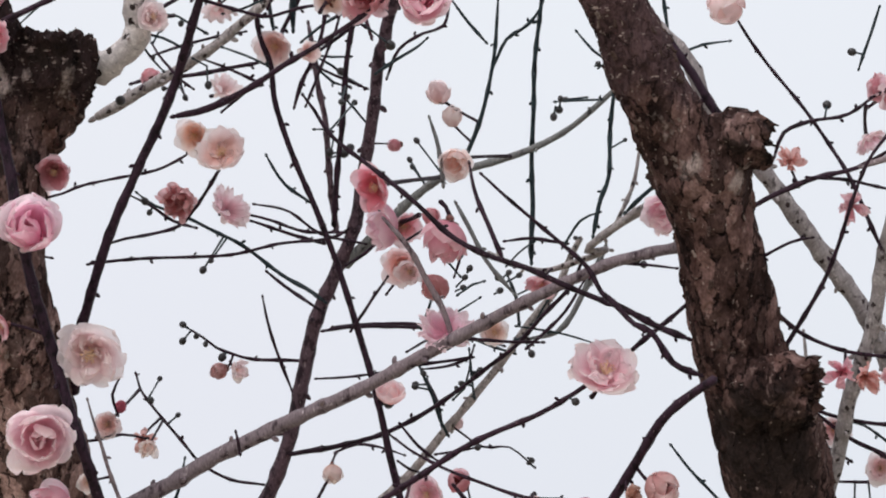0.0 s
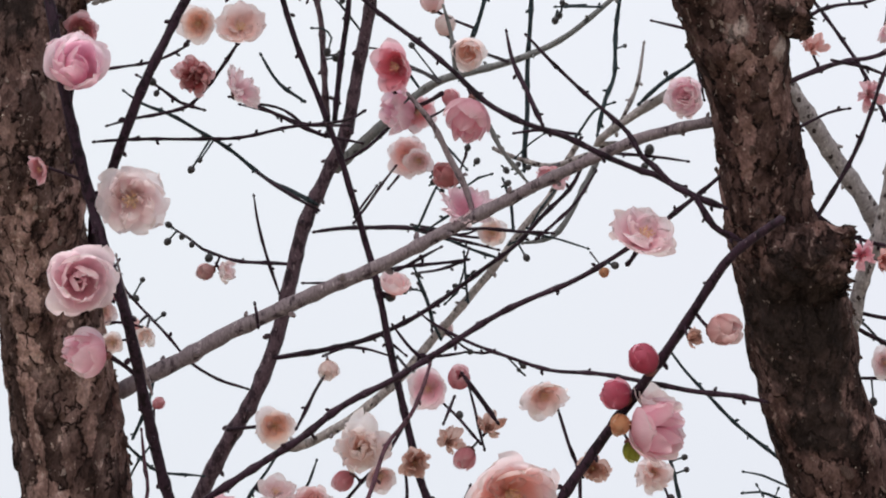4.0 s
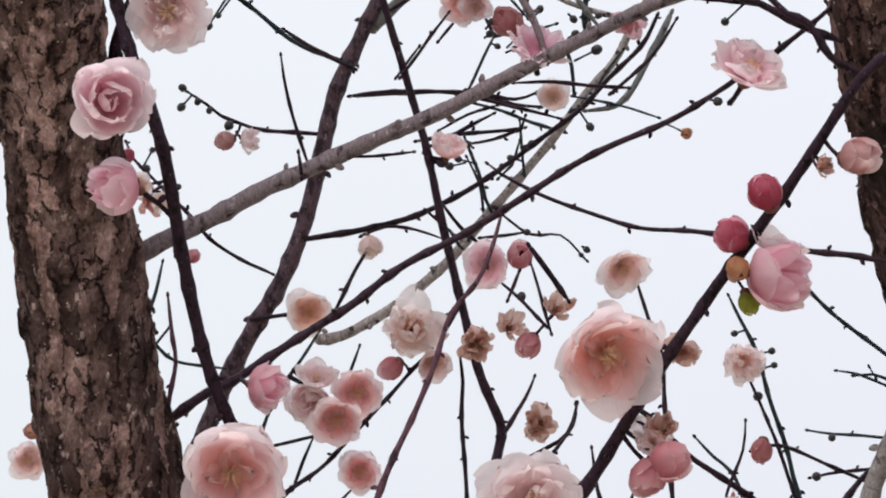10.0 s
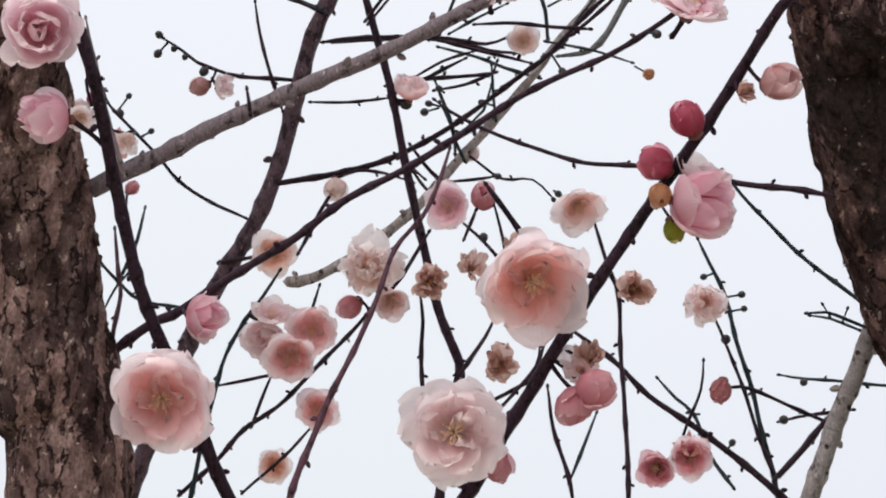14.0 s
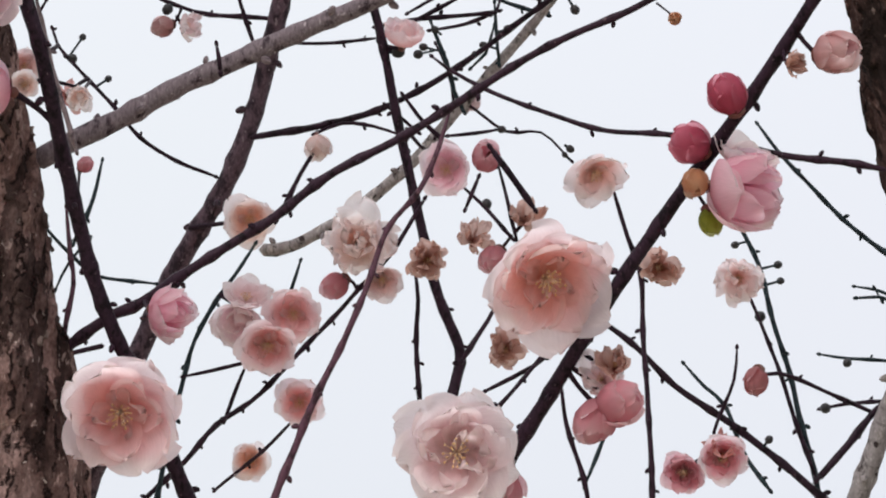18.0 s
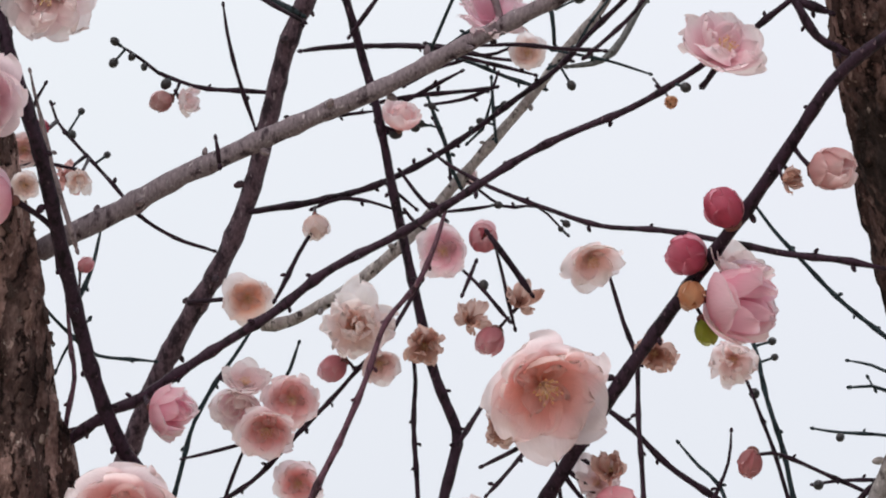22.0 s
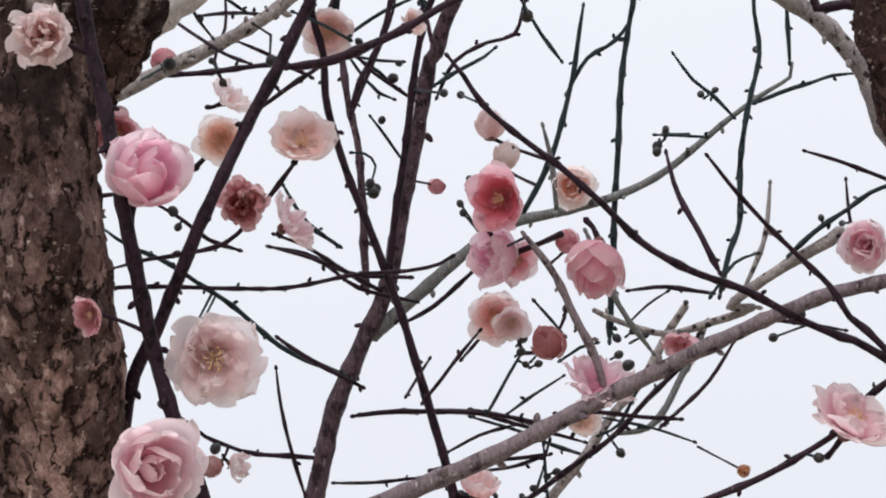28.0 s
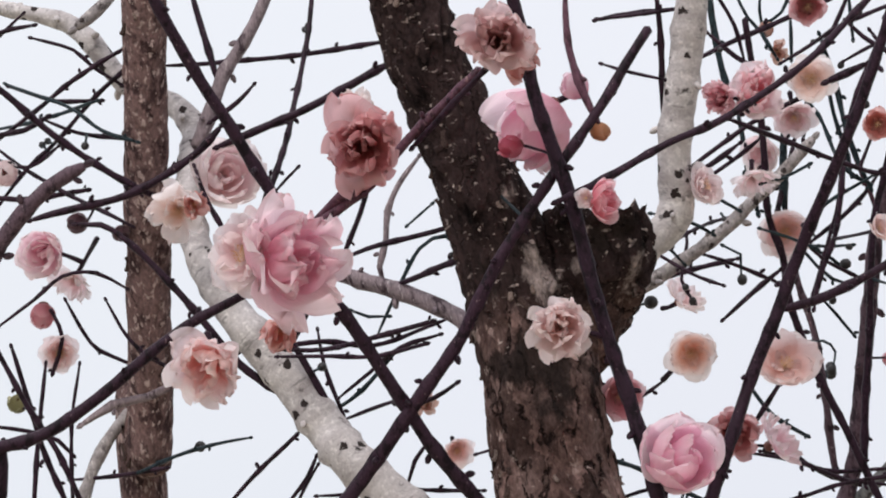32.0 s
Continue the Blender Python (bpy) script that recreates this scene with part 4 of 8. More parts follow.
limb(right_tree, "branch", "pale", [(0.0272, 0.5031, 2.1429, 4.4), (0.0334, 0.5077, 2.1355, 4.5), (0.0432, 0.5127, 2.1270, 4.6), (0.0544, 0.5171, 2.1199, 4.8), (0.0683, 0.5219, 2.1104, 4.9), (0.0836, 0.5264, 2.1037, 5.1), (0.0935, 0.5306, 2.0960, 5.2), (0.1012, 0.5357, 2.0866, 5.4), (0.1049, 0.5410, 2.0765, 5.5), (0.1150, 0.5465, 2.0647, 5.6), (0.1238, 0.5513, 2.0552, 5.7), (0.1346, 0.5590, 2.0409, 5.9), (0.1462, 0.5680, 2.0258, 6.1), (0.1576, 0.5760, 2.0102, 6.3), (0.1728, 0.5912, 1.9772, 6.7), (0.1806, 0.6030, 1.9546, 6.9), (0.1868, 0.6162, 1.9323, 7.2)], "pale smooth-barked branch")
limb(right_tree, "branch", "pale", [(0.1828, 0.5164, 2.0898, 4.9), (0.1734, 0.5361, 2.0541, 5.1), (0.1648, 0.5501, 2.0279, 5.1), (0.1589, 0.5652, 2.0015, 5.2), (0.1509, 0.5747, 1.9806, 5.3), (0.1451, 0.5867, 1.9587, 5.4), (0.1278, 0.6107, 1.9124, 5.6), (0.1200, 0.6223, 1.8951, 5.7), (0.1121, 0.6304, 1.8758, 5.8), (0.1063, 0.6402, 1.8590, 5.9)], "pale smooth-barked branch")
limb(right_tree, "twig", "dark", [(0.1156, 0.5288, 2.1036, 1.1), (0.1191, 0.5314, 2.0979, 1.1), (0.1251, 0.5350, 2.0897, 1.1), (0.1373, 0.5397, 2.0740, 1.2), (0.1473, 0.5427, 2.0588, 1.3), (0.1540, 0.5446, 2.0469, 1.3), (0.1624, 0.5466, 2.0258, 1.5)], free="a")
limb(right_tree, "twig", "dark", [(0.1280, 0.5176, 2.0480, 1.5), (0.1313, 0.5147, 2.0547, 1.4), (0.1404, 0.5144, 2.0584, 1.2), (0.1533, 0.5157, 2.0609, 1.1), (0.1655, 0.5143, 2.0699, 1.0)], free="ab")
limb(right_tree, "twig", "dark", [(0.1200, 0.5250, 2.0318, 1.9), (0.1280, 0.5251, 2.0366, 1.8), (0.1414, 0.5263, 2.0425, 1.7), (0.1547, 0.5287, 2.0469, 1.5), (0.1675, 0.5296, 2.0539, 1.3)], free="b")
limb(right_tree, "twig", "dark", [(0.1278, 0.5359, 1.9833, 1.8), (0.1335, 0.5343, 1.9918, 1.6), (0.1419, 0.5288, 2.0044, 1.5), (0.1485, 0.5199, 2.0175, 1.4), (0.1539, 0.5113, 2.0307, 1.2), (0.1599, 0.5055, 2.0417, 1.1), (0.1695, 0.5021, 2.0529, 1.1)], free="b")
limb(right_tree, "twig", "dark", [(0.1227, 0.5355, 2.0048, 1.5), (0.1266, 0.5415, 2.0017, 1.5), (0.1347, 0.5507, 1.9964, 1.4), (0.1482, 0.5597, 1.9935, 1.3), (0.1659, 0.5691, 1.9927, 1.2)], free="b")
limb(right_tree, "twig", "dark", [(0.1394, 0.5220, 2.0410, 1.4), (0.1518, 0.5308, 2.0430, 1.2), (0.1674, 0.5418, 2.0436, 1.0)])
limb(right_tree, "twig", "green", [(0.1373, 0.5751, 1.9805, 1.1), (0.1442, 0.5858, 1.9785, 1.1), (0.1557, 0.5986, 1.9785, 1.0), (0.1673, 0.6157, 1.9745, 0.9)])
limb(right_tree, "twig", "dark", [(0.1351, 0.5757, 1.9796, 1.4), (0.1466, 0.5807, 1.9762, 1.4), (0.1663, 0.5869, 1.9748, 1.4), (0.1814, 0.5907, 1.9755, 1.4)])
limb(right_tree, "twig", "dark", [(0.1445, 0.5992, 1.9589, 1.0), (0.1561, 0.5993, 1.9583, 1.2), (0.1712, 0.5988, 1.9581, 1.4), (0.1831, 0.5980, 1.9589, 1.5)])
limb(rear_tree, "twig", "green", [(0.0303, 0.562, 2.1277, 1.2), (0.029, 0.5687, 2.1176, 1.3), (0.0276, 0.5729, 2.1108, 1.4), (0.0234, 0.5817, 2.0953, 1.6), (0.0197, 0.5872, 2.0873, 1.7), (0.0144, 0.594, 2.0786, 1.8)])
limb(rear_tree, "twig", "green", [(0.0133, 0.5632, 2.1297, 1.0), (0.0187, 0.5687, 2.1225, 1.1), (0.0241, 0.5721, 2.1167, 1.2)])
limb(rear_tree, "twig", "green", [(0.0273, 0.5774, 2.1095, 1.3), (0.0326, 0.5712, 2.1169, 1.2), (0.0410, 0.5689, 2.1218, 1.1), (0.0465, 0.5652, 2.1302, 1.0), (0.0443, 0.5574, 2.1433, 1.0)])
limb(rear_tree, "twig", "green", [(0.0483, 0.5397, 2.1645, 1.3), (0.0482, 0.5484, 2.1540, 1.3), (0.0475, 0.5561, 2.1435, 1.4), (0.0450, 0.5674, 2.1257, 1.5), (0.0430, 0.5733, 2.1140, 1.6), (0.0413, 0.5823, 2.0932, 1.7), (0.0401, 0.5938, 2.0687, 1.8), (0.0388, 0.6058, 2.0452, 2.0)])
limb(rear_tree, "branch", "slate", [(0.0914, 0.5654, 2.1138, 1.0), (0.0913, 0.5686, 2.1108, 1.2), (0.0828, 0.5741, 2.1071, 1.4), (0.0720, 0.5787, 2.1004, 1.7), (0.0553, 0.5840, 2.0878, 2.2), (0.0421, 0.5863, 2.0811, 2.4), (0.0287, 0.5879, 2.0769, 2.7), (0.0095, 0.5905, 2.0728, 3.1), (-0.0021, 0.5936, 2.0664, 3.3), (-0.0164, 0.5996, 2.0552, 3.7), (-0.0294, 0.6081, 2.0459, 4.0)], "pale smooth-barked branch")
limb(rear_tree, "twig", "green", [(0.0738, 0.539, 2.1245, 1.2), (0.0742, 0.5438, 2.116, 1.2), (0.076, 0.5498, 2.1058, 1.3), (0.0728, 0.5567, 2.0932, 1.4), (0.0703, 0.564, 2.0781, 1.5), (0.0695, 0.5691, 2.0627, 1.5), (0.0662, 0.5721, 2.0543, 1.6), (0.0634, 0.5777, 2.0439, 1.7)])
limb(rear_tree, "twig", "green", [(0.0886, 0.5516, 2.1340, 1.1), (0.0894, 0.5583, 2.1246, 1.2), (0.0905, 0.5650, 2.1145, 1.4)])
limb(rear_tree, "twig", "green", [(0.0826, 0.5744, 2.1059, 1.5), (0.0894, 0.5721, 2.1079, 1.3), (0.0974, 0.5680, 2.1088, 1.1), (0.1031, 0.5656, 2.1100, 0.9), (0.1118, 0.5645, 2.1104, 0.8)])
limb(rear_tree, "twig", "green", [(0.0584, 0.5699, 2.1177, 0.9), (0.0636, 0.5729, 2.1119, 1.0), (0.0695, 0.5750, 2.1082, 1.1), (0.0747, 0.5768, 2.1026, 1.2)])
limb(right_tree, "branch", "pale", [(0.0911, 0.5513, 2.0492, 3.7), (0.0883, 0.5533, 2.0473, 3.6), (0.0736, 0.5603, 2.0408, 3.1), (0.0618, 0.5672, 2.0341, 2.7), (0.0685, 0.5688, 2.0345, 2.5), (0.0579, 0.5727, 2.032, 2.2), (0.0458, 0.5768, 2.0302, 1.9), (0.0337, 0.5775, 2.0343, 1.6), (0.0262, 0.5773, 2.038, 1.4)], "pale smooth-barked branch")
limb(rear_tree, "twig", "dark", [(-0.0273, 0.4989, 2.0659, 1.3), (-0.0240, 0.5000, 2.0612, 1.3), (-0.0194, 0.5018, 2.0540, 1.4), (-0.0096, 0.5040, 2.0455, 1.5), (0.0010, 0.5058, 2.0377, 1.6), (0.0103, 0.5082, 2.0299, 1.7), (0.0204, 0.5116, 2.0203, 1.8), (0.0303, 0.5130, 2.0147, 1.8), (0.0475, 0.5147, 2.0082, 1.9), (0.0617, 0.5180, 2.0020, 2.0), (0.0725, 0.5189, 1.9978, 2.0), (0.0758, 0.5188, 1.9969, 2.1), (0.0881, 0.5208, 1.9902, 2.2), (0.0977, 0.5212, 1.9855, 2.3)])
limb(right_tree, "twig", "dark", [(0.0339, 0.4902, 2.0322, 1.1), (0.0434, 0.4968, 2.0251, 1.1), (0.0595, 0.5050, 2.0128, 1.4), (0.0668, 0.5074, 2.0059, 1.6), (0.0715, 0.5088, 1.9973, 1.7), (0.0757, 0.5088, 1.9935, 1.8), (0.0822, 0.5096, 1.9867, 1.8), (0.0879, 0.5097, 1.9839, 1.9), (0.0942, 0.5137, 1.9748, 2.1), (0.1020, 0.5170, 1.9715, 2.3)])
limb(rear_tree, "twig", "dark", [(0.0280, 0.5037, 2.0414, 1.2), (0.0304, 0.5058, 2.0308, 1.4), (0.0352, 0.5072, 2.0189, 1.6), (0.0389, 0.5088, 2.0108, 1.8)])
limb(right_tree, "twig", "grey", [(-0.0037, 0.5318, 2.0332, 1.8), (0.0001, 0.5337, 2.0293, 1.9), (0.0046, 0.5363, 2.0241, 1.9), (0.0099, 0.5411, 2.0143, 2.1), (0.0143, 0.5447, 2.0064, 2.1), (0.0176, 0.5491, 1.9972, 2.2)])
limb(rear_tree, "twig", "dark", [(-0.1110, 0.5542, 2.0288, 1.2), (-0.0908, 0.5583, 2.0316, 1.1), (-0.0664, 0.5594, 2.0322, 1.1), (-0.0449, 0.5563, 2.0348, 1.1), (-0.0306, 0.5536, 2.0350, 1.1), (-0.0224, 0.5507, 2.0358, 1.1), (-0.0197, 0.5492, 2.0369, 1.1)])
limb(left_tree, "twig", "dark", [(-0.1365, 0.5728, 2.0607, 1.0), (-0.1279, 0.5728, 2.0628, 1.0), (-0.1194, 0.5725, 2.066, 1.0), (-0.0983, 0.574, 2.0699, 1.0), (-0.0898, 0.5739, 2.0731, 1.0), (-0.0824, 0.573, 2.0772, 1.0)], free="b")
limb(left_tree, "twig", "dark", [(-0.1069, 0.5575, 2.0367, 1.0), (-0.099, 0.5557, 2.0383, 1.1), (-0.0889, 0.5534, 2.0392, 1.1), (-0.0789, 0.5503, 2.0404, 1.2), (-0.0733, 0.5462, 2.0444, 1.2), (-0.0678, 0.5409, 2.0499, 1.3), (-0.0623, 0.5351, 2.056, 1.4)])
limb(rear_tree, "twig", "green", [(-0.1043, 0.5935, 2.0702, 1.0), (-0.0980, 0.5943, 2.0655, 1.1), (-0.0867, 0.5974, 2.0618, 1.2), (-0.0764, 0.6031, 2.0574, 1.3), (-0.0661, 0.6086, 2.0531, 1.4), (-0.0544, 0.6129, 2.0447, 1.5), (-0.0445, 0.6111, 2.0383, 1.6), (-0.0368, 0.6066, 2.0316, 1.7)])
limb(rear_tree, "twig", "dark", [(-0.0647, 0.5538, 2.0457, 0.9), (-0.0565, 0.5585, 2.0455, 1.0), (-0.0466, 0.5667, 2.0440, 1.2), (-0.0333, 0.5772, 2.0431, 1.4)])
limb(rear_tree, "twig", "dark", [(-0.0585, 0.6022, 2.0315, 0.9), (-0.0577, 0.6050, 2.0264, 1.0), (-0.0556, 0.6093, 2.0188, 1.0), (-0.0517, 0.6167, 2.0074, 1.2), (-0.0499, 0.6193, 2.0027, 1.2)])
limb(rear_tree, "twig", "dark", [(-0.0872, 0.6107, 2.0236, 1.0), (-0.0817, 0.6122, 2.0203, 1.0), (-0.0771, 0.6138, 2.0170, 1.1), (-0.0706, 0.6150, 2.0147, 1.1), (-0.0631, 0.6163, 2.0131, 1.2), (-0.0445, 0.6174, 2.0125, 1.4)])
limb(rear_tree, "twig", "dark", [(-0.036, 0.6078, 2.0207, 1.5), (-0.026, 0.6068, 2.0214, 1.4), (-0.0105, 0.6047, 2.0204, 1.3), (0.0021, 0.6036, 2.019, 1.2), (0.0146, 0.603, 2.0166, 1.1), (0.0209, 0.6015, 2.0179, 1.0)])
limb(rear_tree, "twig", "green", [(0.021, 0.5969, 2.0278, 0.8), (0.0118, 0.5951, 2.0215, 0.9), (0.0036, 0.594, 2.0149, 1.0)])
limb(rear_tree, "twig", "green", [(0.0074, 0.5868, 2.0293, 1.0), (0.0044, 0.5927, 2.0255, 1.0), (0.0001, 0.6018, 2.0196, 1.1)])
limb(rear_tree, "branch", "dark", [(-0.0567, 0.5120, 2.1530, 1.8), (-0.0536, 0.5268, 2.1332, 1.8), (-0.0529, 0.5335, 2.1236, 1.8), (-0.0522, 0.5434, 2.1092, 1.9), (-0.0489, 0.5495, 2.1000, 1.9), (-0.0476, 0.5560, 2.0866, 2.0), (-0.0401, 0.5650, 2.0658, 2.1), (-0.0325, 0.5726, 2.0483, 2.2), (-0.0265, 0.5789, 2.0316, 2.3), (-0.0198, 0.5872, 2.0101, 2.4), (-0.0149, 0.5938, 1.9919, 2.5), (-0.0102, 0.6019, 1.9704, 2.6), (-0.0057, 0.6082, 1.9510, 2.7), (-0.0003, 0.6152, 1.9282, 2.8), (0.0061, 0.6202, 1.9119, 2.9), (0.0053, 0.6220, 1.9048, 2.9), (0.0022, 0.6246, 1.8913, 3.0), (0.0006, 0.6277, 1.8763, 3.0), (-0.0010, 0.6328, 1.8603, 3.1)], "dark purple-brown branch")
limb(rear_tree, "twig", "dark", [(0.0165, 0.6177, 1.9257, 1.0), (0.0137, 0.6182, 1.9192, 1.2), (0.0071, 0.6181, 1.9080, 1.5)])
limb(rear_tree, "twig", "brown", [(-0.0397, 0.5711, 2.1248, 1.9), (-0.0379, 0.5751, 2.1144, 2.0), (-0.0365, 0.5786, 2.1038, 2.0), (-0.0338, 0.5825, 2.0900, 2.1), (-0.0328, 0.5891, 2.0722, 2.2), (-0.0315, 0.5988, 2.0565, 2.3)])
limb(rear_tree, "branch", "dark", [(-0.0078, 0.5206, 2.1589, 1.8), (-0.0108, 0.5287, 2.1452, 1.8), (-0.0135, 0.5364, 2.1316, 1.9), (-0.0169, 0.543, 2.1194, 1.9), (-0.021, 0.5493, 2.1085, 1.9), (-0.0244, 0.561, 2.0861, 2.0), (-0.0271, 0.57, 2.068, 2.1), (-0.0293, 0.5791, 2.0501, 2.1)], "dark purple-brown branch")
limb(rear_tree, "twig", "dark", [(-0.0255, 0.5549, 2.127, 1.0), (-0.0273, 0.5584, 2.1179, 1.0), (-0.0339, 0.5638, 2.1025, 1.0), (-0.0386, 0.5672, 2.0924, 1.0)])
limb(rear_tree, "twig", "dark", [(-0.0396, 0.5564, 2.1075, 1.0), (-0.0325, 0.5623, 2.1034, 1.0), (-0.0256, 0.5662, 2.1016, 1.0), (-0.0185, 0.5704, 2.0998, 1.0)])
limb(rear_tree, "twig", "dark", [(-0.0109, 0.5762, 2.1066, 1.3), (-0.0064, 0.5708, 2.1143, 1.2), (0.0024, 0.5676, 2.1183, 1.1), (0.0102, 0.5660, 2.1203, 1.1), (0.0128, 0.5611, 2.1285, 1.1)])
limb(left_tree, "twig", "dark", [(-0.1028, 0.5697, 2.1038, 1.7), (-0.0981, 0.5692, 2.1051, 1.6), (-0.0834, 0.5692, 2.106, 1.5), (-0.0723, 0.5688, 2.1071, 1.5), (-0.0566, 0.5676, 2.1093, 1.4)])
limb(left_tree, "twig", "dark", [(-0.0909, 0.5446, 2.1076, 1.0), (-0.0858, 0.5405, 2.0995, 1.0), (-0.0794, 0.536, 2.0908, 1.0), (-0.0729, 0.5314, 2.0848, 1.0)])
limb(left_tree, "twig", "dark", [(-0.076, 0.5416, 2.1133, 0.9), (-0.0763, 0.5422, 2.1028, 0.9), (-0.0799, 0.543, 2.0924, 0.9), (-0.0779, 0.5436, 2.0864, 0.9)])
limb(rear_tree, "twig", "dark", [(-0.0222, 0.5831, 2.0127, 1.2), (-0.0178, 0.5795, 2.0173, 1.1), (-0.0137, 0.5752, 2.0217, 1.0), (-0.0087, 0.5705, 2.0265, 0.9)], free="b")
limb(right_tree, "twig", "purple", [(0.0029, 0.5611, 1.9501, 1.2), (-0.0004, 0.5637, 1.9387, 1.3), (-0.0046, 0.5655, 1.9304, 1.4), (-0.0127, 0.5673, 1.9210, 1.4), (-0.0176, 0.5710, 1.9073, 1.5), (-0.0233, 0.5747, 1.8937, 1.7), (-0.0300, 0.5779, 1.8806, 1.8), (-0.0347, 0.5810, 1.8690, 1.9), (-0.0405, 0.5841, 1.8549, 2.0), (-0.0440, 0.5883, 1.8406, 2.1)], free="a")
limb(right_tree, "twig", "dark", [(-0.0006, 0.5521, 1.9614, 0.9), (0.0031, 0.5529, 1.9586, 1.0), (0.0143, 0.5539, 1.9527, 1.1), (0.0289, 0.5542, 1.9467, 1.2), (0.0421, 0.5541, 1.9419, 1.3), (0.0572, 0.5526, 1.9399, 1.4), (0.0720, 0.5519, 1.9367, 1.5), (0.0859, 0.5514, 1.9335, 1.7), (0.1008, 0.5503, 1.9308, 1.8), (0.1115, 0.5501, 1.9285, 1.8)])
limb(right_tree, "twig", "green", [(0.0885, 0.615, 1.9767, 1.0), (0.0963, 0.6183, 1.9674, 1.1), (0.1083, 0.6222, 1.955, 1.2), (0.1185, 0.6239, 1.9453, 1.2), (0.1285, 0.6246, 1.9366, 1.3), (0.1386, 0.6256, 1.9293, 1.4)])
limb(rear_tree, "branch", "pale", [(0.0577, 0.5915, 2.0479, 2.2), (0.0537, 0.5973, 2.0431, 2.3), (0.0472, 0.6057, 2.0324, 2.5), (0.0376, 0.6100, 2.0224, 2.6), (0.0284, 0.6148, 2.0108, 2.7), (0.0157, 0.6201, 1.9969, 2.9), (0.0056, 0.6236, 1.9856, 3.0), (-0.0076, 0.6281, 1.9711, 3.2), (-0.0224, 0.6320, 1.9597, 3.3), (-0.0395, 0.6361, 1.9506, 3.4), (-0.0475, 0.6368, 1.9497, 3.5)], "pale smooth-barked branch")
limb(rear_tree, "twig", "dark", [(-0.0518, 0.6275, 1.9800, 2.0), (-0.0428, 0.6262, 1.9813, 1.9), (-0.0322, 0.6249, 1.9823, 1.9), (-0.0163, 0.6212, 1.9852, 1.8), (-0.0021, 0.6165, 1.9903, 1.7), (0.0120, 0.6104, 1.9981, 1.6), (0.0313, 0.6018, 2.0091, 1.5), (0.0438, 0.5955, 2.0201, 1.5), (0.0534, 0.5908, 2.0285, 1.4), (0.0582, 0.5855, 2.0360, 1.4)])
limb(rear_tree, "twig", "dark", [(-0.0329, 0.6246, 1.9802, 1.2), (-0.0257, 0.6228, 1.982, 1.1), (-0.0168, 0.6223, 1.9805, 0.9), (-0.0087, 0.6227, 1.9778, 0.8)])
limb(rear_tree, "twig", "dark", [(-0.0617, 0.6312, 1.9702, 1.2), (-0.0712, 0.6207, 1.9691, 1.1), (-0.0809, 0.6153, 1.9737, 1.1), (-0.0881, 0.6127, 1.9815, 1.1), (-0.0987, 0.6125, 1.9942, 1.0), (-0.1046, 0.6141, 2.0019, 0.9), (-0.1064, 0.6147, 2.0068, 0.9)])
limb(left_tree, "twig", "green", [(-0.1075, 0.6054, 1.9447, 0.9), (-0.1027, 0.6111, 1.941, 0.9), (-0.0978, 0.6163, 1.938, 1.0), (-0.0912, 0.6221, 1.9348, 1.0), (-0.0769, 0.6288, 1.9358, 1.0)])
limb(left_tree, "twig", "green", [(-0.1014, 0.6143, 1.927, 0.8), (-0.0983, 0.6137, 1.9346, 0.8), (-0.0934, 0.6134, 1.9414, 0.9)])
limb(left_tree, "twig", "purple", [(-0.0936, 0.5643, 1.925, 1.0), (-0.092, 0.5677, 1.9128, 1.2), (-0.0911, 0.5698, 1.9065, 1.2), (-0.0932, 0.5743, 1.8942, 1.4), (-0.0941, 0.579, 1.882, 1.5)])
limb(left_tree, "twig", "grey", [(-0.0996, 0.5176, 1.9666, 0.8), (-0.0979, 0.5227, 1.9595, 0.9), (-0.0957, 0.5296, 1.9505, 1.1), (-0.0929, 0.5363, 1.9414, 1.3), (-0.0894, 0.543, 1.9314, 1.5)])
limb(rear_tree, "twig", "green", [(-0.0489, 0.6094, 1.9372, 1.0), (-0.054, 0.6117, 1.9296, 1.1), (-0.059, 0.6137, 1.9229, 1.2), (-0.0641, 0.6168, 1.9128, 1.2), (-0.0673, 0.62, 1.903, 1.3), (-0.0705, 0.6242, 1.8898, 1.4), (-0.0728, 0.6284, 1.8768, 1.4), (-0.0752, 0.633, 1.8658, 1.5)])
limb(rear_tree, "twig", "dark", [(-0.0664, 0.6197, 1.9037, 1.0), (-0.059, 0.6211, 1.9064, 1.1), (-0.0496, 0.623, 1.9096, 1.2)])
limb(rear_tree, "twig", "dark", [(-0.0035, 0.6063, 1.9490, 1.2), (-0.0130, 0.6121, 1.9346, 1.2), (-0.0225, 0.6153, 1.9253, 1.2), (-0.0327, 0.6188, 1.9148, 1.3), (-0.0466, 0.6232, 1.9007, 1.3), (-0.0588, 0.6256, 1.8921, 1.4), (-0.0672, 0.6288, 1.8824, 1.4), (-0.0768, 0.6316, 1.8741, 1.5)])
limb(rear_tree, "twig", "dark", [(-0.0504, 0.6198, 1.9074, 0.9), (-0.0537, 0.6239, 1.9009, 1.1), (-0.0564, 0.6274, 1.8948, 1.2)])
limb(rear_tree, "twig", "dark", [(-0.0385, 0.6299, 1.8955, 0.9), (-0.0457, 0.6398, 1.8921, 1.0), (-0.053, 0.649, 1.8895, 1.0), (-0.0603, 0.658, 1.887, 1.0)])
limb(rear_tree, "twig", "green", [(-0.0365, 0.6113, 1.9332, 0.9), (-0.0387, 0.6176, 1.9288, 1.0), (-0.0405, 0.6209, 1.9267, 1.0)])
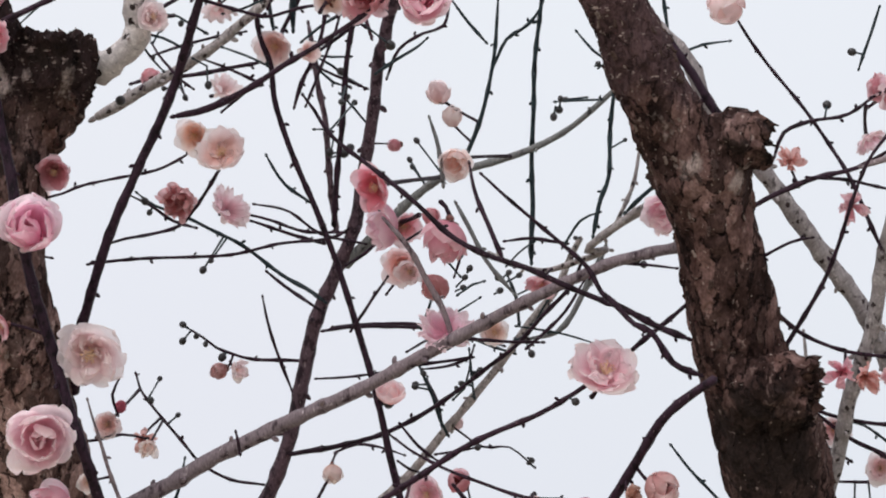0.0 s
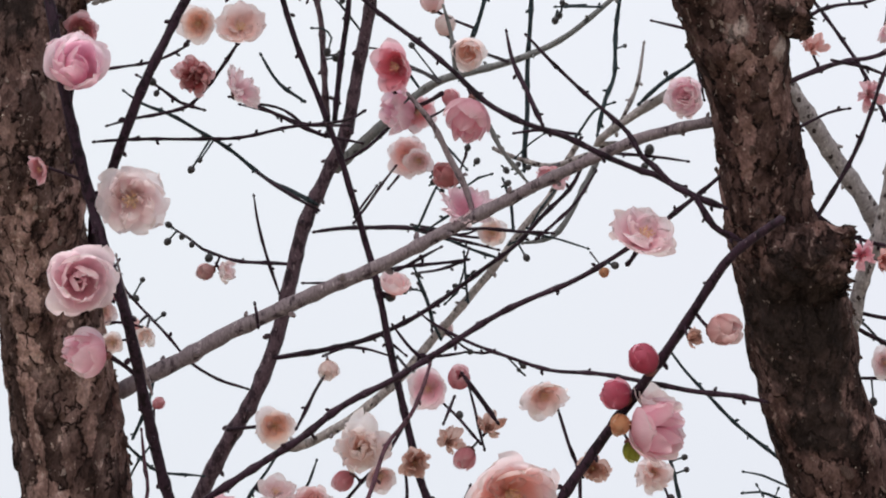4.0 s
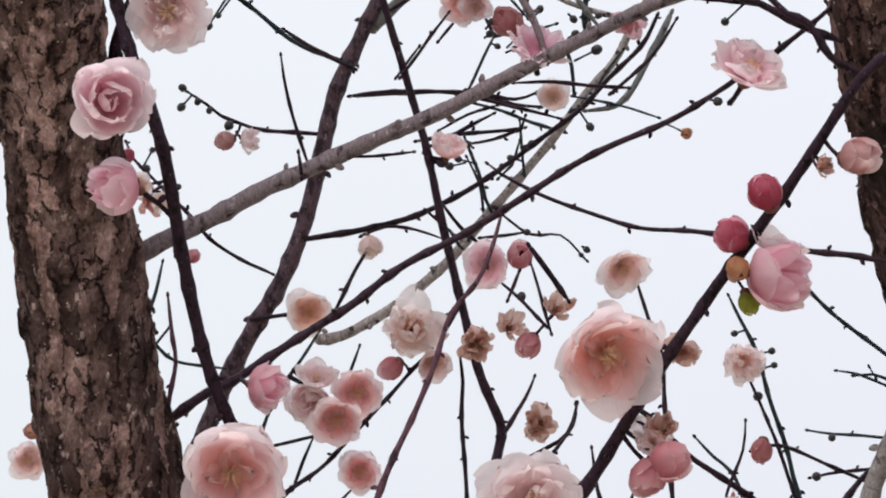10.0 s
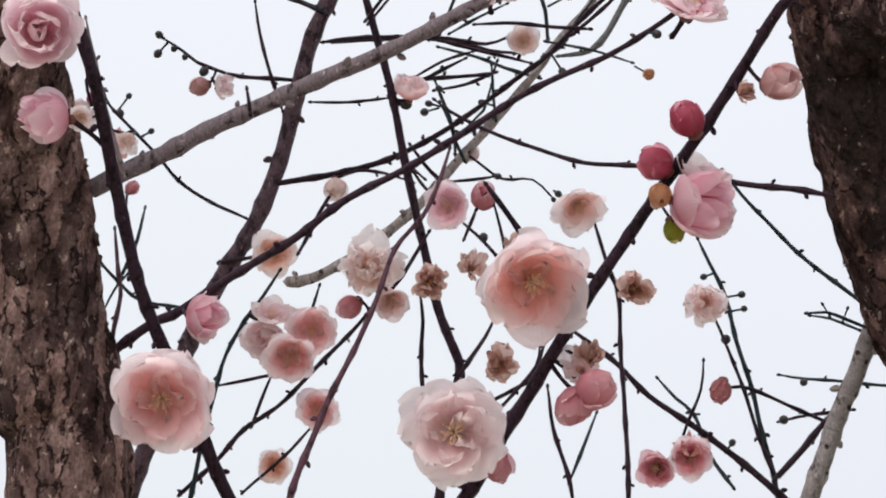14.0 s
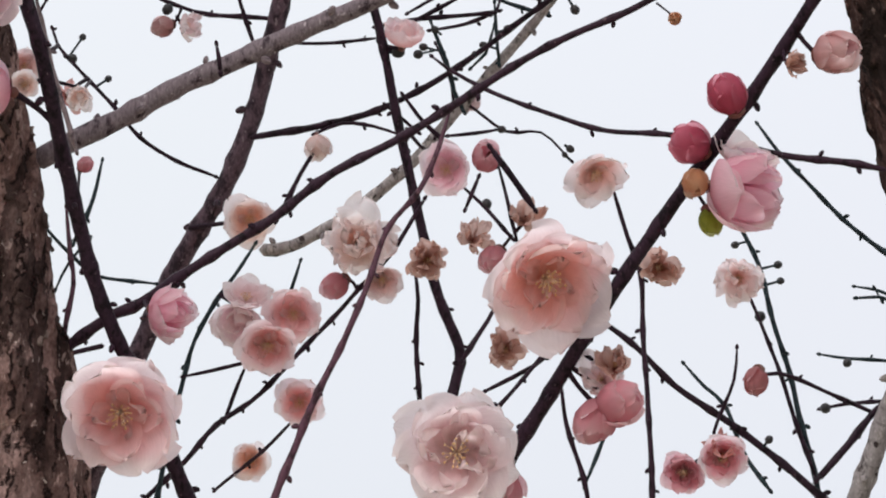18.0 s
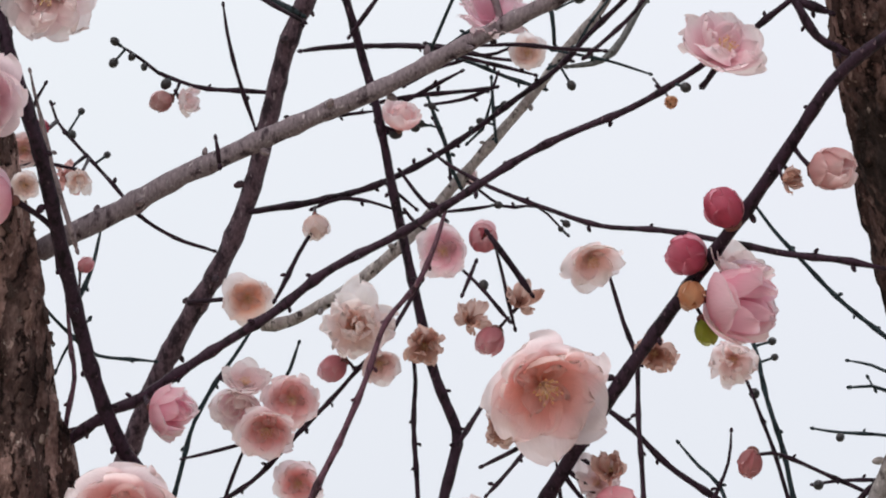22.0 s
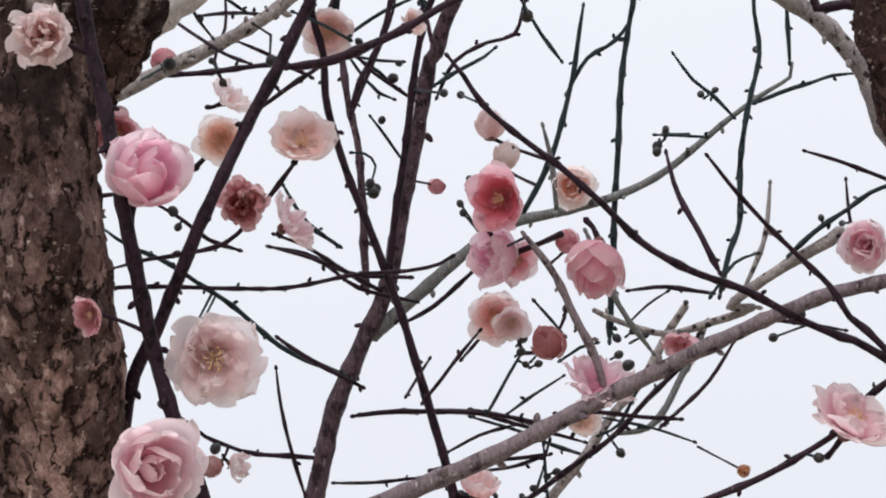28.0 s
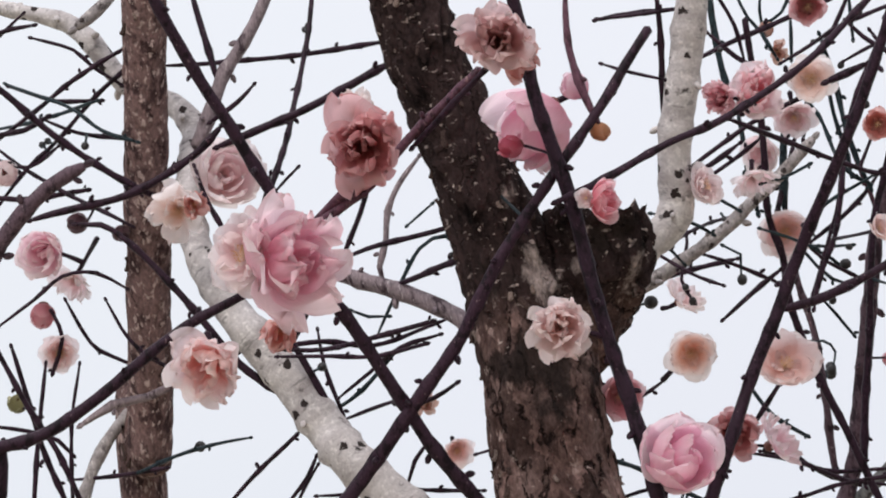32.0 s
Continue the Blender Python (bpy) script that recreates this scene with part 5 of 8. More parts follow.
limb(rear_tree, "twig", "dark", [(-0.0056, 0.615, 1.9314, 1.2), (-0.005, 0.6176, 1.925, 1.2), (-0.0056, 0.6215, 1.9152, 1.3), (-0.0045, 0.6271, 1.9007, 1.3), (-0.0042, 0.6314, 1.8877, 1.4)])
limb(right_tree, "twig", "dark", [(0.047, 0.5935, 1.9448, 1.2), (0.0503, 0.5979, 1.9336, 1.2), (0.054, 0.6021, 1.9233, 1.3), (0.0543, 0.6089, 1.9048, 1.3), (0.0553, 0.6154, 1.8854, 1.4), (0.0561, 0.6198, 1.8708, 1.5), (0.0563, 0.6259, 1.857, 1.5)])
limb(right_tree, "twig", "dark", [(0.0399, 0.6179, 1.9222, 1.4), (0.0511, 0.6201, 1.9142, 1.5), (0.0633, 0.6246, 1.9029, 1.7), (0.0811, 0.6285, 1.8915, 1.9), (0.0989, 0.6322, 1.8769, 2.1), (0.1109, 0.6361, 1.8664, 2.2)])
limb(right_tree, "twig", "green", [(0.0805, 0.6242, 1.9574, 1.0), (0.0838, 0.6263, 1.9506, 1.1), (0.088, 0.6288, 1.941, 1.2), (0.0911, 0.6317, 1.9286, 1.3), (0.0967, 0.6375, 1.9076, 1.4), (0.1015, 0.642, 1.8851, 1.5), (0.1042, 0.6469, 1.8703, 1.7)])
limb(right_tree, "twig", "dark", [(0.0839, 0.6306, 1.9359, 0.9), (0.0884, 0.6324, 1.9249, 1.0), (0.0933, 0.6354, 1.9108, 1.1), (0.0971, 0.6381, 1.8966, 1.2), (0.1011, 0.6392, 1.8834, 1.4)])
limb(right_tree, "twig", "dark", [(0.0838, 0.6284, 1.9069, 1.0), (0.0916, 0.6282, 1.9081, 1.1), (0.1063, 0.6313, 1.9033, 1.1), (0.1191, 0.6329, 1.898, 1.2)])
limb(right_tree, "twig", "dark", [(0.1234, 0.6297, 1.9031, 1.7), (0.1172, 0.6312, 1.8986, 1.8), (0.1101, 0.6329, 1.8899, 2.0), (0.1015, 0.6338, 1.8802, 2.2)])
limb(right_tree, "twig", "dark", [(0.1053, 0.6465, 1.9057, 0.9), (0.1126, 0.6407, 1.9047, 1.0), (0.1251, 0.6303, 1.9014, 1.1)])
limb(right_tree, "twig", "green", [(0.1064, 0.6484, 1.923, 0.9), (0.1144, 0.6494, 1.922, 0.9), (0.1269, 0.6505, 1.9216, 1.0), (0.1429, 0.6526, 1.9213, 1.0)])
limb(right_tree, "twig", "green", [(0.1167, 0.6429, 1.9413, 0.8), (0.1226, 0.6416, 1.9394, 0.9), (0.1303, 0.6408, 1.9351, 1.0)])
limb(right_tree, "twig", "green", [(0.0669, 0.6297, 1.9114, 0.9), (0.0718, 0.63, 1.9052, 1.0), (0.0771, 0.6299, 1.8993, 1.1), (0.0817, 0.6305, 1.8862, 1.2), (0.0877, 0.63, 1.8756, 1.4)])
limb(right_tree, "twig", "dark", [(0.0793, 0.613, 1.9079, 0.9), (0.0781, 0.6165, 1.9011, 0.9), (0.0732, 0.6218, 1.8887, 1.0), (0.0731, 0.6237, 1.8838, 1.0)])
limb(right_tree, "twig", "dark", [(0.0307, 0.6301, 1.9228, 1.0), (0.0297, 0.6308, 1.9163, 1.0), (0.0209, 0.6306, 1.9048, 1.1), (0.0148, 0.6301, 1.8975, 1.2)])
limb(right_tree, "twig", "dark", [(0.0325, 0.6162, 1.901, 1.0), (0.0342, 0.621, 1.8901, 1.2), (0.0384, 0.6264, 1.8777, 1.3), (0.04, 0.63, 1.8699, 1.4)])
limb(right_tree, "twig", "green", [(0.0469, 0.6192, 1.8939, 0.9), (0.0435, 0.623, 1.8854, 1.0), (0.0392, 0.6272, 1.8762, 1.0)])
limb(rear_tree, "twig", "dark", [(0.0167, 0.6079, 1.9602, 0.9), (0.0193, 0.6085, 1.9495, 1.0), (0.0217, 0.6093, 1.938, 1.1)])
limb(rear_tree, "twig", "dark", [(0.0071, 0.6101, 1.9555, 1.0), (0.014, 0.6092, 1.9476, 1.1), (0.02, 0.6085, 1.9396, 1.2)])
limb(rear_tree, "twig", "dark", [(-0.0076, 0.6053, 1.9698, 1.2), (-0.0043, 0.6123, 1.9689, 1.0), (0.0002, 0.6182, 1.9693, 0.8)])
limb(rear_tree, "twig", "dark", [(-0.0151, 0.6036, 2.0361, 1.0), (-0.0222, 0.603, 2.0249, 0.9)])
limb(rear_tree, "twig", "dark", [(-0.0332, 0.612, 2.0233, 1.4), (-0.0188, 0.6105, 2.0235, 1.3), (-0.0043, 0.6089, 2.0227, 1.2), (0.0173, 0.6089, 2.017, 1.1), (0.0279, 0.6094, 2.0142, 1.0)])
limb(rear_tree, "twig", "dark", [(-0.0401, 0.6213, 2.0069, 1.0), (-0.0288, 0.6229, 2.0076, 1.0), (-0.0168, 0.6234, 2.0095, 0.9)])
limb(rear_tree, "twig", "green", [(0.0494, 0.6010, 2.0336, 0.8), (0.0433, 0.6037, 2.0264, 0.9), (0.0383, 0.6068, 2.0183, 1.0), (0.0331, 0.6079, 2.0155, 1.0)])
limb(rear_tree, "twig", "green", [(0.0605, 0.6105, 2.0150, 0.8), (0.0482, 0.6087, 2.0181, 0.8), (0.0342, 0.6072, 2.0203, 0.9)])
limb(rear_tree, "twig", "green", [(0.0162, 0.6116, 2.0060, 0.9), (0.0140, 0.6161, 2.0003, 1.0), (0.0103, 0.6186, 1.9977, 1.0)])
limb(rear_tree, "twig", "dark", [(-0.0007, 0.6165, 2.008, 1.0), (0.0083, 0.613, 2.0079, 1.0), (0.0172, 0.6086, 2.0093, 1.0)])
limb(rear_tree, "twig", "dark", [(0.0374, 0.6322, 1.9755, 0.7), (0.0294, 0.6268, 1.9809, 0.7), (0.0201, 0.6270, 1.9815, 0.9), (0.0103, 0.6239, 1.9874, 0.9)])
limb(rear_tree, "twig", "dark", [(0.0004, 0.6186, 2.0041, 0.8), (0.0039, 0.6214, 1.9964, 0.9), (0.0050, 0.6241, 1.9895, 1.0)])
limb(rear_tree, "twig", "green", [(0.0311, 0.6016, 2.0371, 1.4), (0.0335, 0.6049, 2.0307, 1.3), (0.0342, 0.6086, 2.0229, 1.2)])
limb(rear_tree, "twig", "green", [(-0.0552, 0.5847, 2.0793, 1.2), (-0.0494, 0.5875, 2.0696, 1.2), (-0.0416, 0.5888, 2.0637, 1.2)])
limb(rear_tree, "twig", "dark", [(-0.0565, 0.6022, 2.0410, 1.4), (-0.0503, 0.6018, 2.0355, 1.3), (-0.0397, 0.5991, 2.0273, 1.2), (-0.0363, 0.5984, 2.0249, 1.2)])
limb(left_tree, "branch", "dark", [(-0.2250, 0.4314, 2.1348, 2.7), (-0.2216, 0.4367, 2.1251, 2.8), (-0.2121, 0.4470, 2.1084, 2.9), (-0.2086, 0.4502, 2.1027, 3.0), (-0.2011, 0.4569, 2.0896, 3.0), (-0.1947, 0.4622, 2.0791, 3.1), (-0.1874, 0.4702, 2.0649, 3.2), (-0.1810, 0.4752, 2.0553, 3.3), (-0.1721, 0.4819, 2.0406, 3.3), (-0.1632, 0.4894, 2.0269, 3.4), (-0.1527, 0.4982, 2.0145, 3.6), (-0.1442, 0.5066, 2.0007, 3.7)], "dark purple-brown branch")
limb(left_tree, "branch", "dark", [(-0.1027, 0.4470, 2.1135, 2.4), (-0.1109, 0.4503, 2.1036, 2.5), (-0.1195, 0.4536, 2.0934, 2.6), (-0.1322, 0.4595, 2.0796, 2.7), (-0.1429, 0.4654, 2.0672, 2.9), (-0.1505, 0.4713, 2.0566, 3.1), (-0.1580, 0.4771, 2.0467, 3.2), (-0.1732, 0.4861, 2.0309, 3.5), (-0.1879, 0.4957, 2.0159, 3.7), (-0.1999, 0.5033, 2.0050, 3.9)], "dark purple-brown branch")
limb(left_tree, "twig", "dark", [(-0.1313, 0.4535, 2.0726, 2.0), (-0.1220, 0.4557, 2.0770, 2.0), (-0.1144, 0.4569, 2.0809, 2.0), (-0.0993, 0.4582, 2.0883, 1.9), (-0.0820, 0.4597, 2.0957, 1.9), (-0.0660, 0.4597, 2.1052, 1.8), (-0.0547, 0.4592, 2.1133, 1.8), (-0.0385, 0.4584, 2.1284, 1.8)])
limb(left_tree, "twig", "dark", [(-0.0816, 0.4640, 2.0962, 1.4), (-0.0663, 0.4726, 2.0940, 1.3), (-0.0530, 0.4801, 2.0919, 1.2), (-0.0401, 0.4862, 2.0901, 1.2), (-0.0335, 0.4878, 2.0917, 1.2), (-0.0250, 0.4893, 2.0946, 1.1), (-0.0183, 0.4911, 2.0955, 1.1), (-0.0122, 0.4947, 2.0935, 1.1), (-0.0079, 0.4980, 2.0910, 1.0)])
limb(left_tree, "twig", "dark", [(-0.2728, 0.497, 2.0392, 3.3), (-0.2651, 0.4954, 2.0409, 3.2), (-0.2532, 0.4932, 2.0427, 3.0), (-0.2372, 0.4869, 2.0507, 2.7), (-0.2203, 0.4793, 2.0598, 2.4), (-0.2099, 0.4754, 2.0633, 2.2), (-0.2008, 0.4722, 2.066, 2.1)])
limb(left_tree, "twig", "brown", [(-0.27, 0.479, 2.0686, 4.6), (-0.2612, 0.471, 2.0824, 4.1), (-0.2525, 0.4663, 2.0903, 3.8), (-0.2469, 0.4641, 2.0939, 3.5), (-0.2406, 0.4626, 2.0966, 3.3)])
limb(slim_tree, "twig", "dark", [(-0.2592, 0.5404, 2.1698, 1.8), (-0.2537, 0.5428, 2.1657, 1.8), (-0.2398, 0.5497, 2.1545, 1.8), (-0.2255, 0.5557, 2.1444, 1.8), (-0.2131, 0.5598, 2.1377, 1.8)])
limb(slim_tree, "twig", "dark", [(-0.2475, 0.5608, 2.1353, 2.0), (-0.2353, 0.559, 2.137, 2.0), (-0.223, 0.5571, 2.1388, 2.0), (-0.2121, 0.5544, 2.1422, 2.0), (-0.2025, 0.5509, 2.147, 2.0), (-0.1968, 0.5475, 2.1517, 2.0)])
limb(slim_tree, "twig", "dark", [(-0.1966, 0.5478, 2.1465, 2.2), (-0.1888, 0.5465, 2.1486, 2.2), (-0.176, 0.5446, 2.1524, 2.2), (-0.1631, 0.5419, 2.1571, 2.2), (-0.1496, 0.5388, 2.1626, 2.2)])
limb(slim_tree, "twig", "dark", [(-0.1622, 0.5587, 2.2029, 1.4), (-0.168, 0.5587, 2.1807, 1.5), (-0.1757, 0.5567, 2.1561, 1.6), (-0.1837, 0.5545, 2.1354, 1.7)])
limb(slim_tree, "branch", "grey", [(-0.1757, 0.5528, 2.1979, 3.2), (-0.1834, 0.5558, 2.1856, 3.4), (-0.1909, 0.5581, 2.1758, 3.7), (-0.1958, 0.5607, 2.1659, 3.9), (-0.2008, 0.5636, 2.1554, 4.1)], "grey speckled branch")
limb(slim_tree, "twig", "dark", [(-0.1975, 0.5558, 2.1997, 1.8), (-0.1951, 0.5579, 2.1859, 1.9), (-0.1933, 0.5596, 2.1741, 2.0)])
limb(slim_tree, "twig", "dark", [(-0.2058, 0.5675, 2.1843, 1.2), (-0.1892, 0.5678, 2.1842, 1.3), (-0.1651, 0.5676, 2.1849, 1.4), (-0.1448, 0.5669, 2.1862, 1.5)])
limb(slim_tree, "twig", "dark", [(-0.2363, 0.5511, 2.128, 1.5), (-0.2305, 0.5502, 2.1268, 1.6), (-0.2244, 0.551, 2.1215, 1.6), (-0.2104, 0.5547, 2.1048, 1.9), (-0.1987, 0.559, 2.0875, 2.2), (-0.1865, 0.5616, 2.0767, 2.3)])
limb(slim_tree, "twig", "dark", [(-0.1854, 0.5479, 2.0873, 1.9), (-0.1797, 0.5532, 2.0762, 1.9), (-0.1749, 0.5586, 2.0636, 2.0), (-0.1698, 0.5613, 2.0558, 2.0), (-0.1618, 0.5649, 2.0456, 2.1)])
limb(slim_tree, "twig", "dark", [(-0.187, 0.5542, 2.0886, 1.5), (-0.1759, 0.5569, 2.0898, 1.4), (-0.1649, 0.5605, 2.0894, 1.3), (-0.1552, 0.5621, 2.0913, 1.2), (-0.1404, 0.5631, 2.0966, 1.0)])
limb(slim_tree, "branch", "grey", [(-0.1738, 0.56, 2.1141, 4.1), (-0.166, 0.5548, 2.1073, 4.3), (-0.153, 0.5468, 2.0969, 4.7), (-0.1415, 0.541, 2.086, 4.9), (-0.1344, 0.5353, 2.0729, 5.3)], "grey speckled branch")
limb(slim_tree, "twig", "dark", [(-0.2031, 0.5843, 2.0583, 1.2), (-0.195, 0.5728, 2.0622, 1.3), (-0.1866, 0.5612, 2.0656, 1.4)])
limb(slim_tree, "twig", "green", [(-0.1911, 0.6196, 2.092, 0.9), (-0.2052, 0.6092, 2.0859, 1.0), (-0.2156, 0.6017, 2.0801, 1.1), (-0.2242, 0.5955, 2.0744, 1.2)])
limb(slim_tree, "twig", "dark", [(-0.2416, 0.6121, 2.081, 1.0), (-0.2283, 0.6031, 2.077, 1.2), (-0.218, 0.5953, 2.0748, 1.4)])
limb(slim_tree, "twig", "dark", [(-0.2619, 0.5753, 2.1099, 1.4), (-0.2595, 0.5777, 2.1041, 1.4), (-0.2532, 0.5831, 2.091, 1.5), (-0.2467, 0.5879, 2.0792, 1.6), (-0.2412, 0.5932, 2.0661, 1.7)])
limb(slim_tree, "twig", "dark", [(-0.2382, 0.5864, 2.1029, 0.9), (-0.2418, 0.5944, 2.0884, 1.0), (-0.2428, 0.6041, 2.0709, 1.2)])
limb(slim_tree, "twig", "dark", [(-0.2293, 0.5781, 2.1176, 0.9), (-0.2241, 0.5812, 2.1075, 1.0), (-0.2171, 0.5829, 2.1008, 1.1), (-0.2092, 0.5834, 2.0965, 1.2)])
limb(slim_tree, "twig", "dark", [(-0.2583, 0.5852, 2.117, 1.0), (-0.2487, 0.5805, 2.1216, 1.0), (-0.2407, 0.5765, 2.1257, 1.0), (-0.2316, 0.5754, 2.1251, 1.0), (-0.2244, 0.5764, 2.1207, 1.0)])
limb(slim_tree, "branch", "pale", [(-0.2233, 0.6086, 2.0998, 2.9), (-0.2333, 0.6086, 2.0871, 3.4), (-0.2401, 0.6096, 2.0729, 3.7), (-0.2464, 0.6115, 2.0598, 4.1)], "pale smooth-barked branch")
limb(slim_tree, "twig", "dark", [(-0.2583, 0.5864, 2.1503, 1.0), (-0.2466, 0.5774, 2.1601, 1.1), (-0.2383, 0.572, 2.1653, 1.2), (-0.2268, 0.5634, 2.1737, 1.3), (-0.2139, 0.5556, 2.1807, 1.4)])
limb(slim_tree, "twig", "green", [(-0.2503, 0.5632, 2.1792, 0.9), (-0.2353, 0.5576, 2.1675, 1.0), (-0.2271, 0.5548, 2.1581, 1.1), (-0.2187, 0.5514, 2.1518, 1.1)])
limb(slim_tree, "twig", "green", [(-0.2539, 0.5957, 2.1838, 0.9), (-0.2407, 0.5734, 2.1736, 1.0), (-0.228, 0.5507, 2.1646, 1.1)])
limb(slim_tree, "twig", "dark", [(-0.2547, 0.5876, 2.1737, 1.0), (-0.2449, 0.5818, 2.1606, 1.1), (-0.2325, 0.5746, 2.1466, 1.2), (-0.2215, 0.5681, 2.1352, 1.2)])
limb(left_tree, "twig", "dark", [(-0.0904, 0.475, 2.1419, 1.4), (-0.089, 0.4865, 2.1286, 1.6), (-0.0887, 0.4977, 2.1132, 1.8)])
limb(left_tree, "twig", "dark", [(-0.104, 0.484, 2.1396, 0.9), (-0.0972, 0.4814, 2.1383, 1.0), (-0.0899, 0.4783, 2.1372, 1.0)])
limb(left_tree, "twig", "dark", [(-0.1031, 0.4906, 2.1303, 0.9), (-0.0966, 0.4895, 2.1266, 1.0), (-0.0895, 0.4879, 2.1229, 1.0)])
limb(left_tree, "twig", "purple", [(-0.1211, 0.4471, 2.1267, 1.4), (-0.1221, 0.4505, 2.1112, 1.8), (-0.1202, 0.4526, 2.1003, 2.1), (-0.1183, 0.4535, 2.0944, 2.2)])
limb(left_tree, "twig", "dark", [(-0.1628, 0.4546, 2.0908, 1.8), (-0.1544, 0.4453, 2.0959, 1.6), (-0.1463, 0.437, 2.1004, 1.4), (-0.1406, 0.4321, 2.1024, 1.2)])
limb(left_tree, "twig", "purple", [(-0.1887, 0.4724, 2.0798, 2.2), (-0.1815, 0.4632, 2.083, 2.3), (-0.1763, 0.4575, 2.0848, 2.3)])
limb(slim_tree, "twig", "green", [(-0.1548, 0.5669, 2.0902, 1.2), (-0.1642, 0.5755, 2.0834, 1.2), (-0.1705, 0.5796, 2.0808, 1.2)])
limb(slim_tree, "twig", "green", [(-0.1582, 0.5698, 2.0971, 0.9), (-0.1463, 0.5552, 2.1141, 1.1), (-0.1353, 0.5521, 2.1163, 1.1)])
limb(rear_tree, "twig", "dark", [(-0.0363, 0.5553, 2.1377, 1.5), (-0.0435, 0.5548, 2.1217, 1.7), (-0.0459, 0.5543, 2.1161, 1.8)])
limb(rear_tree, "twig", "dark", [(-0.0201, 0.5295, 2.169, 1.4), (-0.0314, 0.541, 2.1505, 1.4), (-0.0356, 0.5495, 2.1362, 1.5)])
limb(rear_tree, "twig", "green", [(-0.0359, 0.5516, 2.1554, 0.9), (-0.0286, 0.5515, 2.1438, 1.0), (-0.0254, 0.5523, 2.1279, 1.1), (-0.0195, 0.5514, 2.1213, 1.2)])
limb(rear_tree, "twig", "dark", [(-0.0688, 0.5471, 2.1225, 1.0), (-0.0600, 0.5391, 2.1251, 1.1), (-0.0536, 0.5336, 2.1278, 1.2)])
limb(left_tree, "twig", "dark", [(-0.0859, 0.5248, 2.0942, 1.0), (-0.0731, 0.5393, 2.1058, 1.0), (-0.06, 0.5543, 2.1159, 1.0)])
limb(left_tree, "branch", "white", [(-0.2585, 0.5829, 2.2207, 3.9), (-0.2492, 0.5833, 2.2164, 4.2), (-0.2402, 0.5785, 2.2108, 4.5), (-0.2311, 0.5769, 2.2059, 5.3), (-0.2254, 0.5760, 2.1987, 6.1), (-0.2200, 0.5772, 2.1896, 6.0), (-0.2142, 0.5790, 2.1837, 5.9), (-0.2074, 0.5792, 2.1805, 6.0), (-0.2022, 0.5776, 2.1750, 6.7), (-0.1997, 0.5759, 2.1660, 6.9), (-0.2031, 0.5700, 2.1521, 7.2), (-0.2053, 0.5644, 2.1369, 7.5), (-0.2049, 0.5611, 2.1230, 8.2), (-0.2024, 0.5582, 2.1120, 8.7), (-0.1975, 0.5558, 2.0992, 9.6), (-0.1876, 0.5575, 2.0828, 10.4), (-0.1785, 0.5581, 2.0667, 10.9), (-0.1700, 0.5555, 2.0505, 11.4), (-0.1396, 0.5568, 2.0161, 12.0), (-0.1294, 0.5440, 1.9974, 12.5), (-0.1243, 0.5246, 1.9762, 13.3)], "whitish spotted branch")
limb(left_tree, "branch", "white", [(-0.0778, 0.4654, 2.1555, 7.8), (-0.0803, 0.4741, 2.1432, 8.1), (-0.0831, 0.4852, 2.1274, 8.4), (-0.0871, 0.4978, 2.1099, 8.8), (-0.0877, 0.508, 2.0945, 8.9), (-0.0953, 0.5119, 2.0883, 9.2), (-0.103, 0.5154, 2.0835, 9.4)], "whitish spotted branch")
limb(left_tree, "twig", "dark", [(-0.0705, 0.5162, 2.1445, 1.5), (-0.0607, 0.5174, 2.1494, 1.4), (-0.0462, 0.5198, 2.1557, 1.4), (-0.0333, 0.5219, 2.1616, 1.3), (-0.022, 0.5236, 2.1672, 1.2)])
limb(left_tree, "twig", "dark", [(-0.0661, 0.5049, 2.1590, 1.2), (-0.0605, 0.5104, 2.1505, 1.1), (-0.0579, 0.5162, 2.1434, 1.0)])
limb(rear_tree, "twig", "green", [(-0.0525, 0.528, 2.1707, 0.9), (-0.05, 0.5296, 2.1641, 1.0), (-0.047, 0.5304, 2.1598, 1.0), (-0.0438, 0.5324, 2.1527, 1.0)])
limb(rear_tree, "twig", "green", [(-0.0452, 0.528, 2.171, 0.9), (-0.0453, 0.5324, 2.1637, 1.0), (-0.0392, 0.5312, 2.1658, 1.0), (-0.0363, 0.528, 2.1712, 1.0)])
limb(rear_tree, "twig", "dark", [(-0.0417, 0.5333, 2.1514, 1.1), (-0.0321, 0.5324, 2.1563, 1.1), (-0.0231, 0.5317, 2.1606, 1.2), (-0.0072, 0.5315, 2.166, 1.2)])
limb(rear_tree, "twig", "green", [(-0.0259, 0.5463, 2.1532, 1.2), (-0.024, 0.552, 2.1437, 1.2), (-0.0211, 0.5575, 2.134, 1.2), (-0.0206, 0.5601, 2.1296, 1.2)])
limb(rear_tree, "twig", "dark", [(-0.0222, 0.5392, 2.1537, 1.0), (-0.0156, 0.5397, 2.1571, 1.1), (-0.0045, 0.5411, 2.1619, 1.1)])
limb(rear_tree, "twig", "green", [(-0.0388, 0.5641, 2.1105, 1.0), (-0.0335, 0.5673, 2.1047, 0.9), (-0.0293, 0.5692, 2.1014, 0.9), (-0.0258, 0.5698, 2.1004, 0.9)])
limb(rear_tree, "twig", "green", [(-0.0366, 0.5768, 2.0867, 0.9), (-0.034, 0.5768, 2.0867, 0.9), (-0.0319, 0.5774, 2.0857, 0.8), (-0.0306, 0.5785, 2.0839, 0.8), (-0.0311, 0.5794, 2.0819, 0.8), (-0.0317, 0.5804, 2.08, 0.8)])
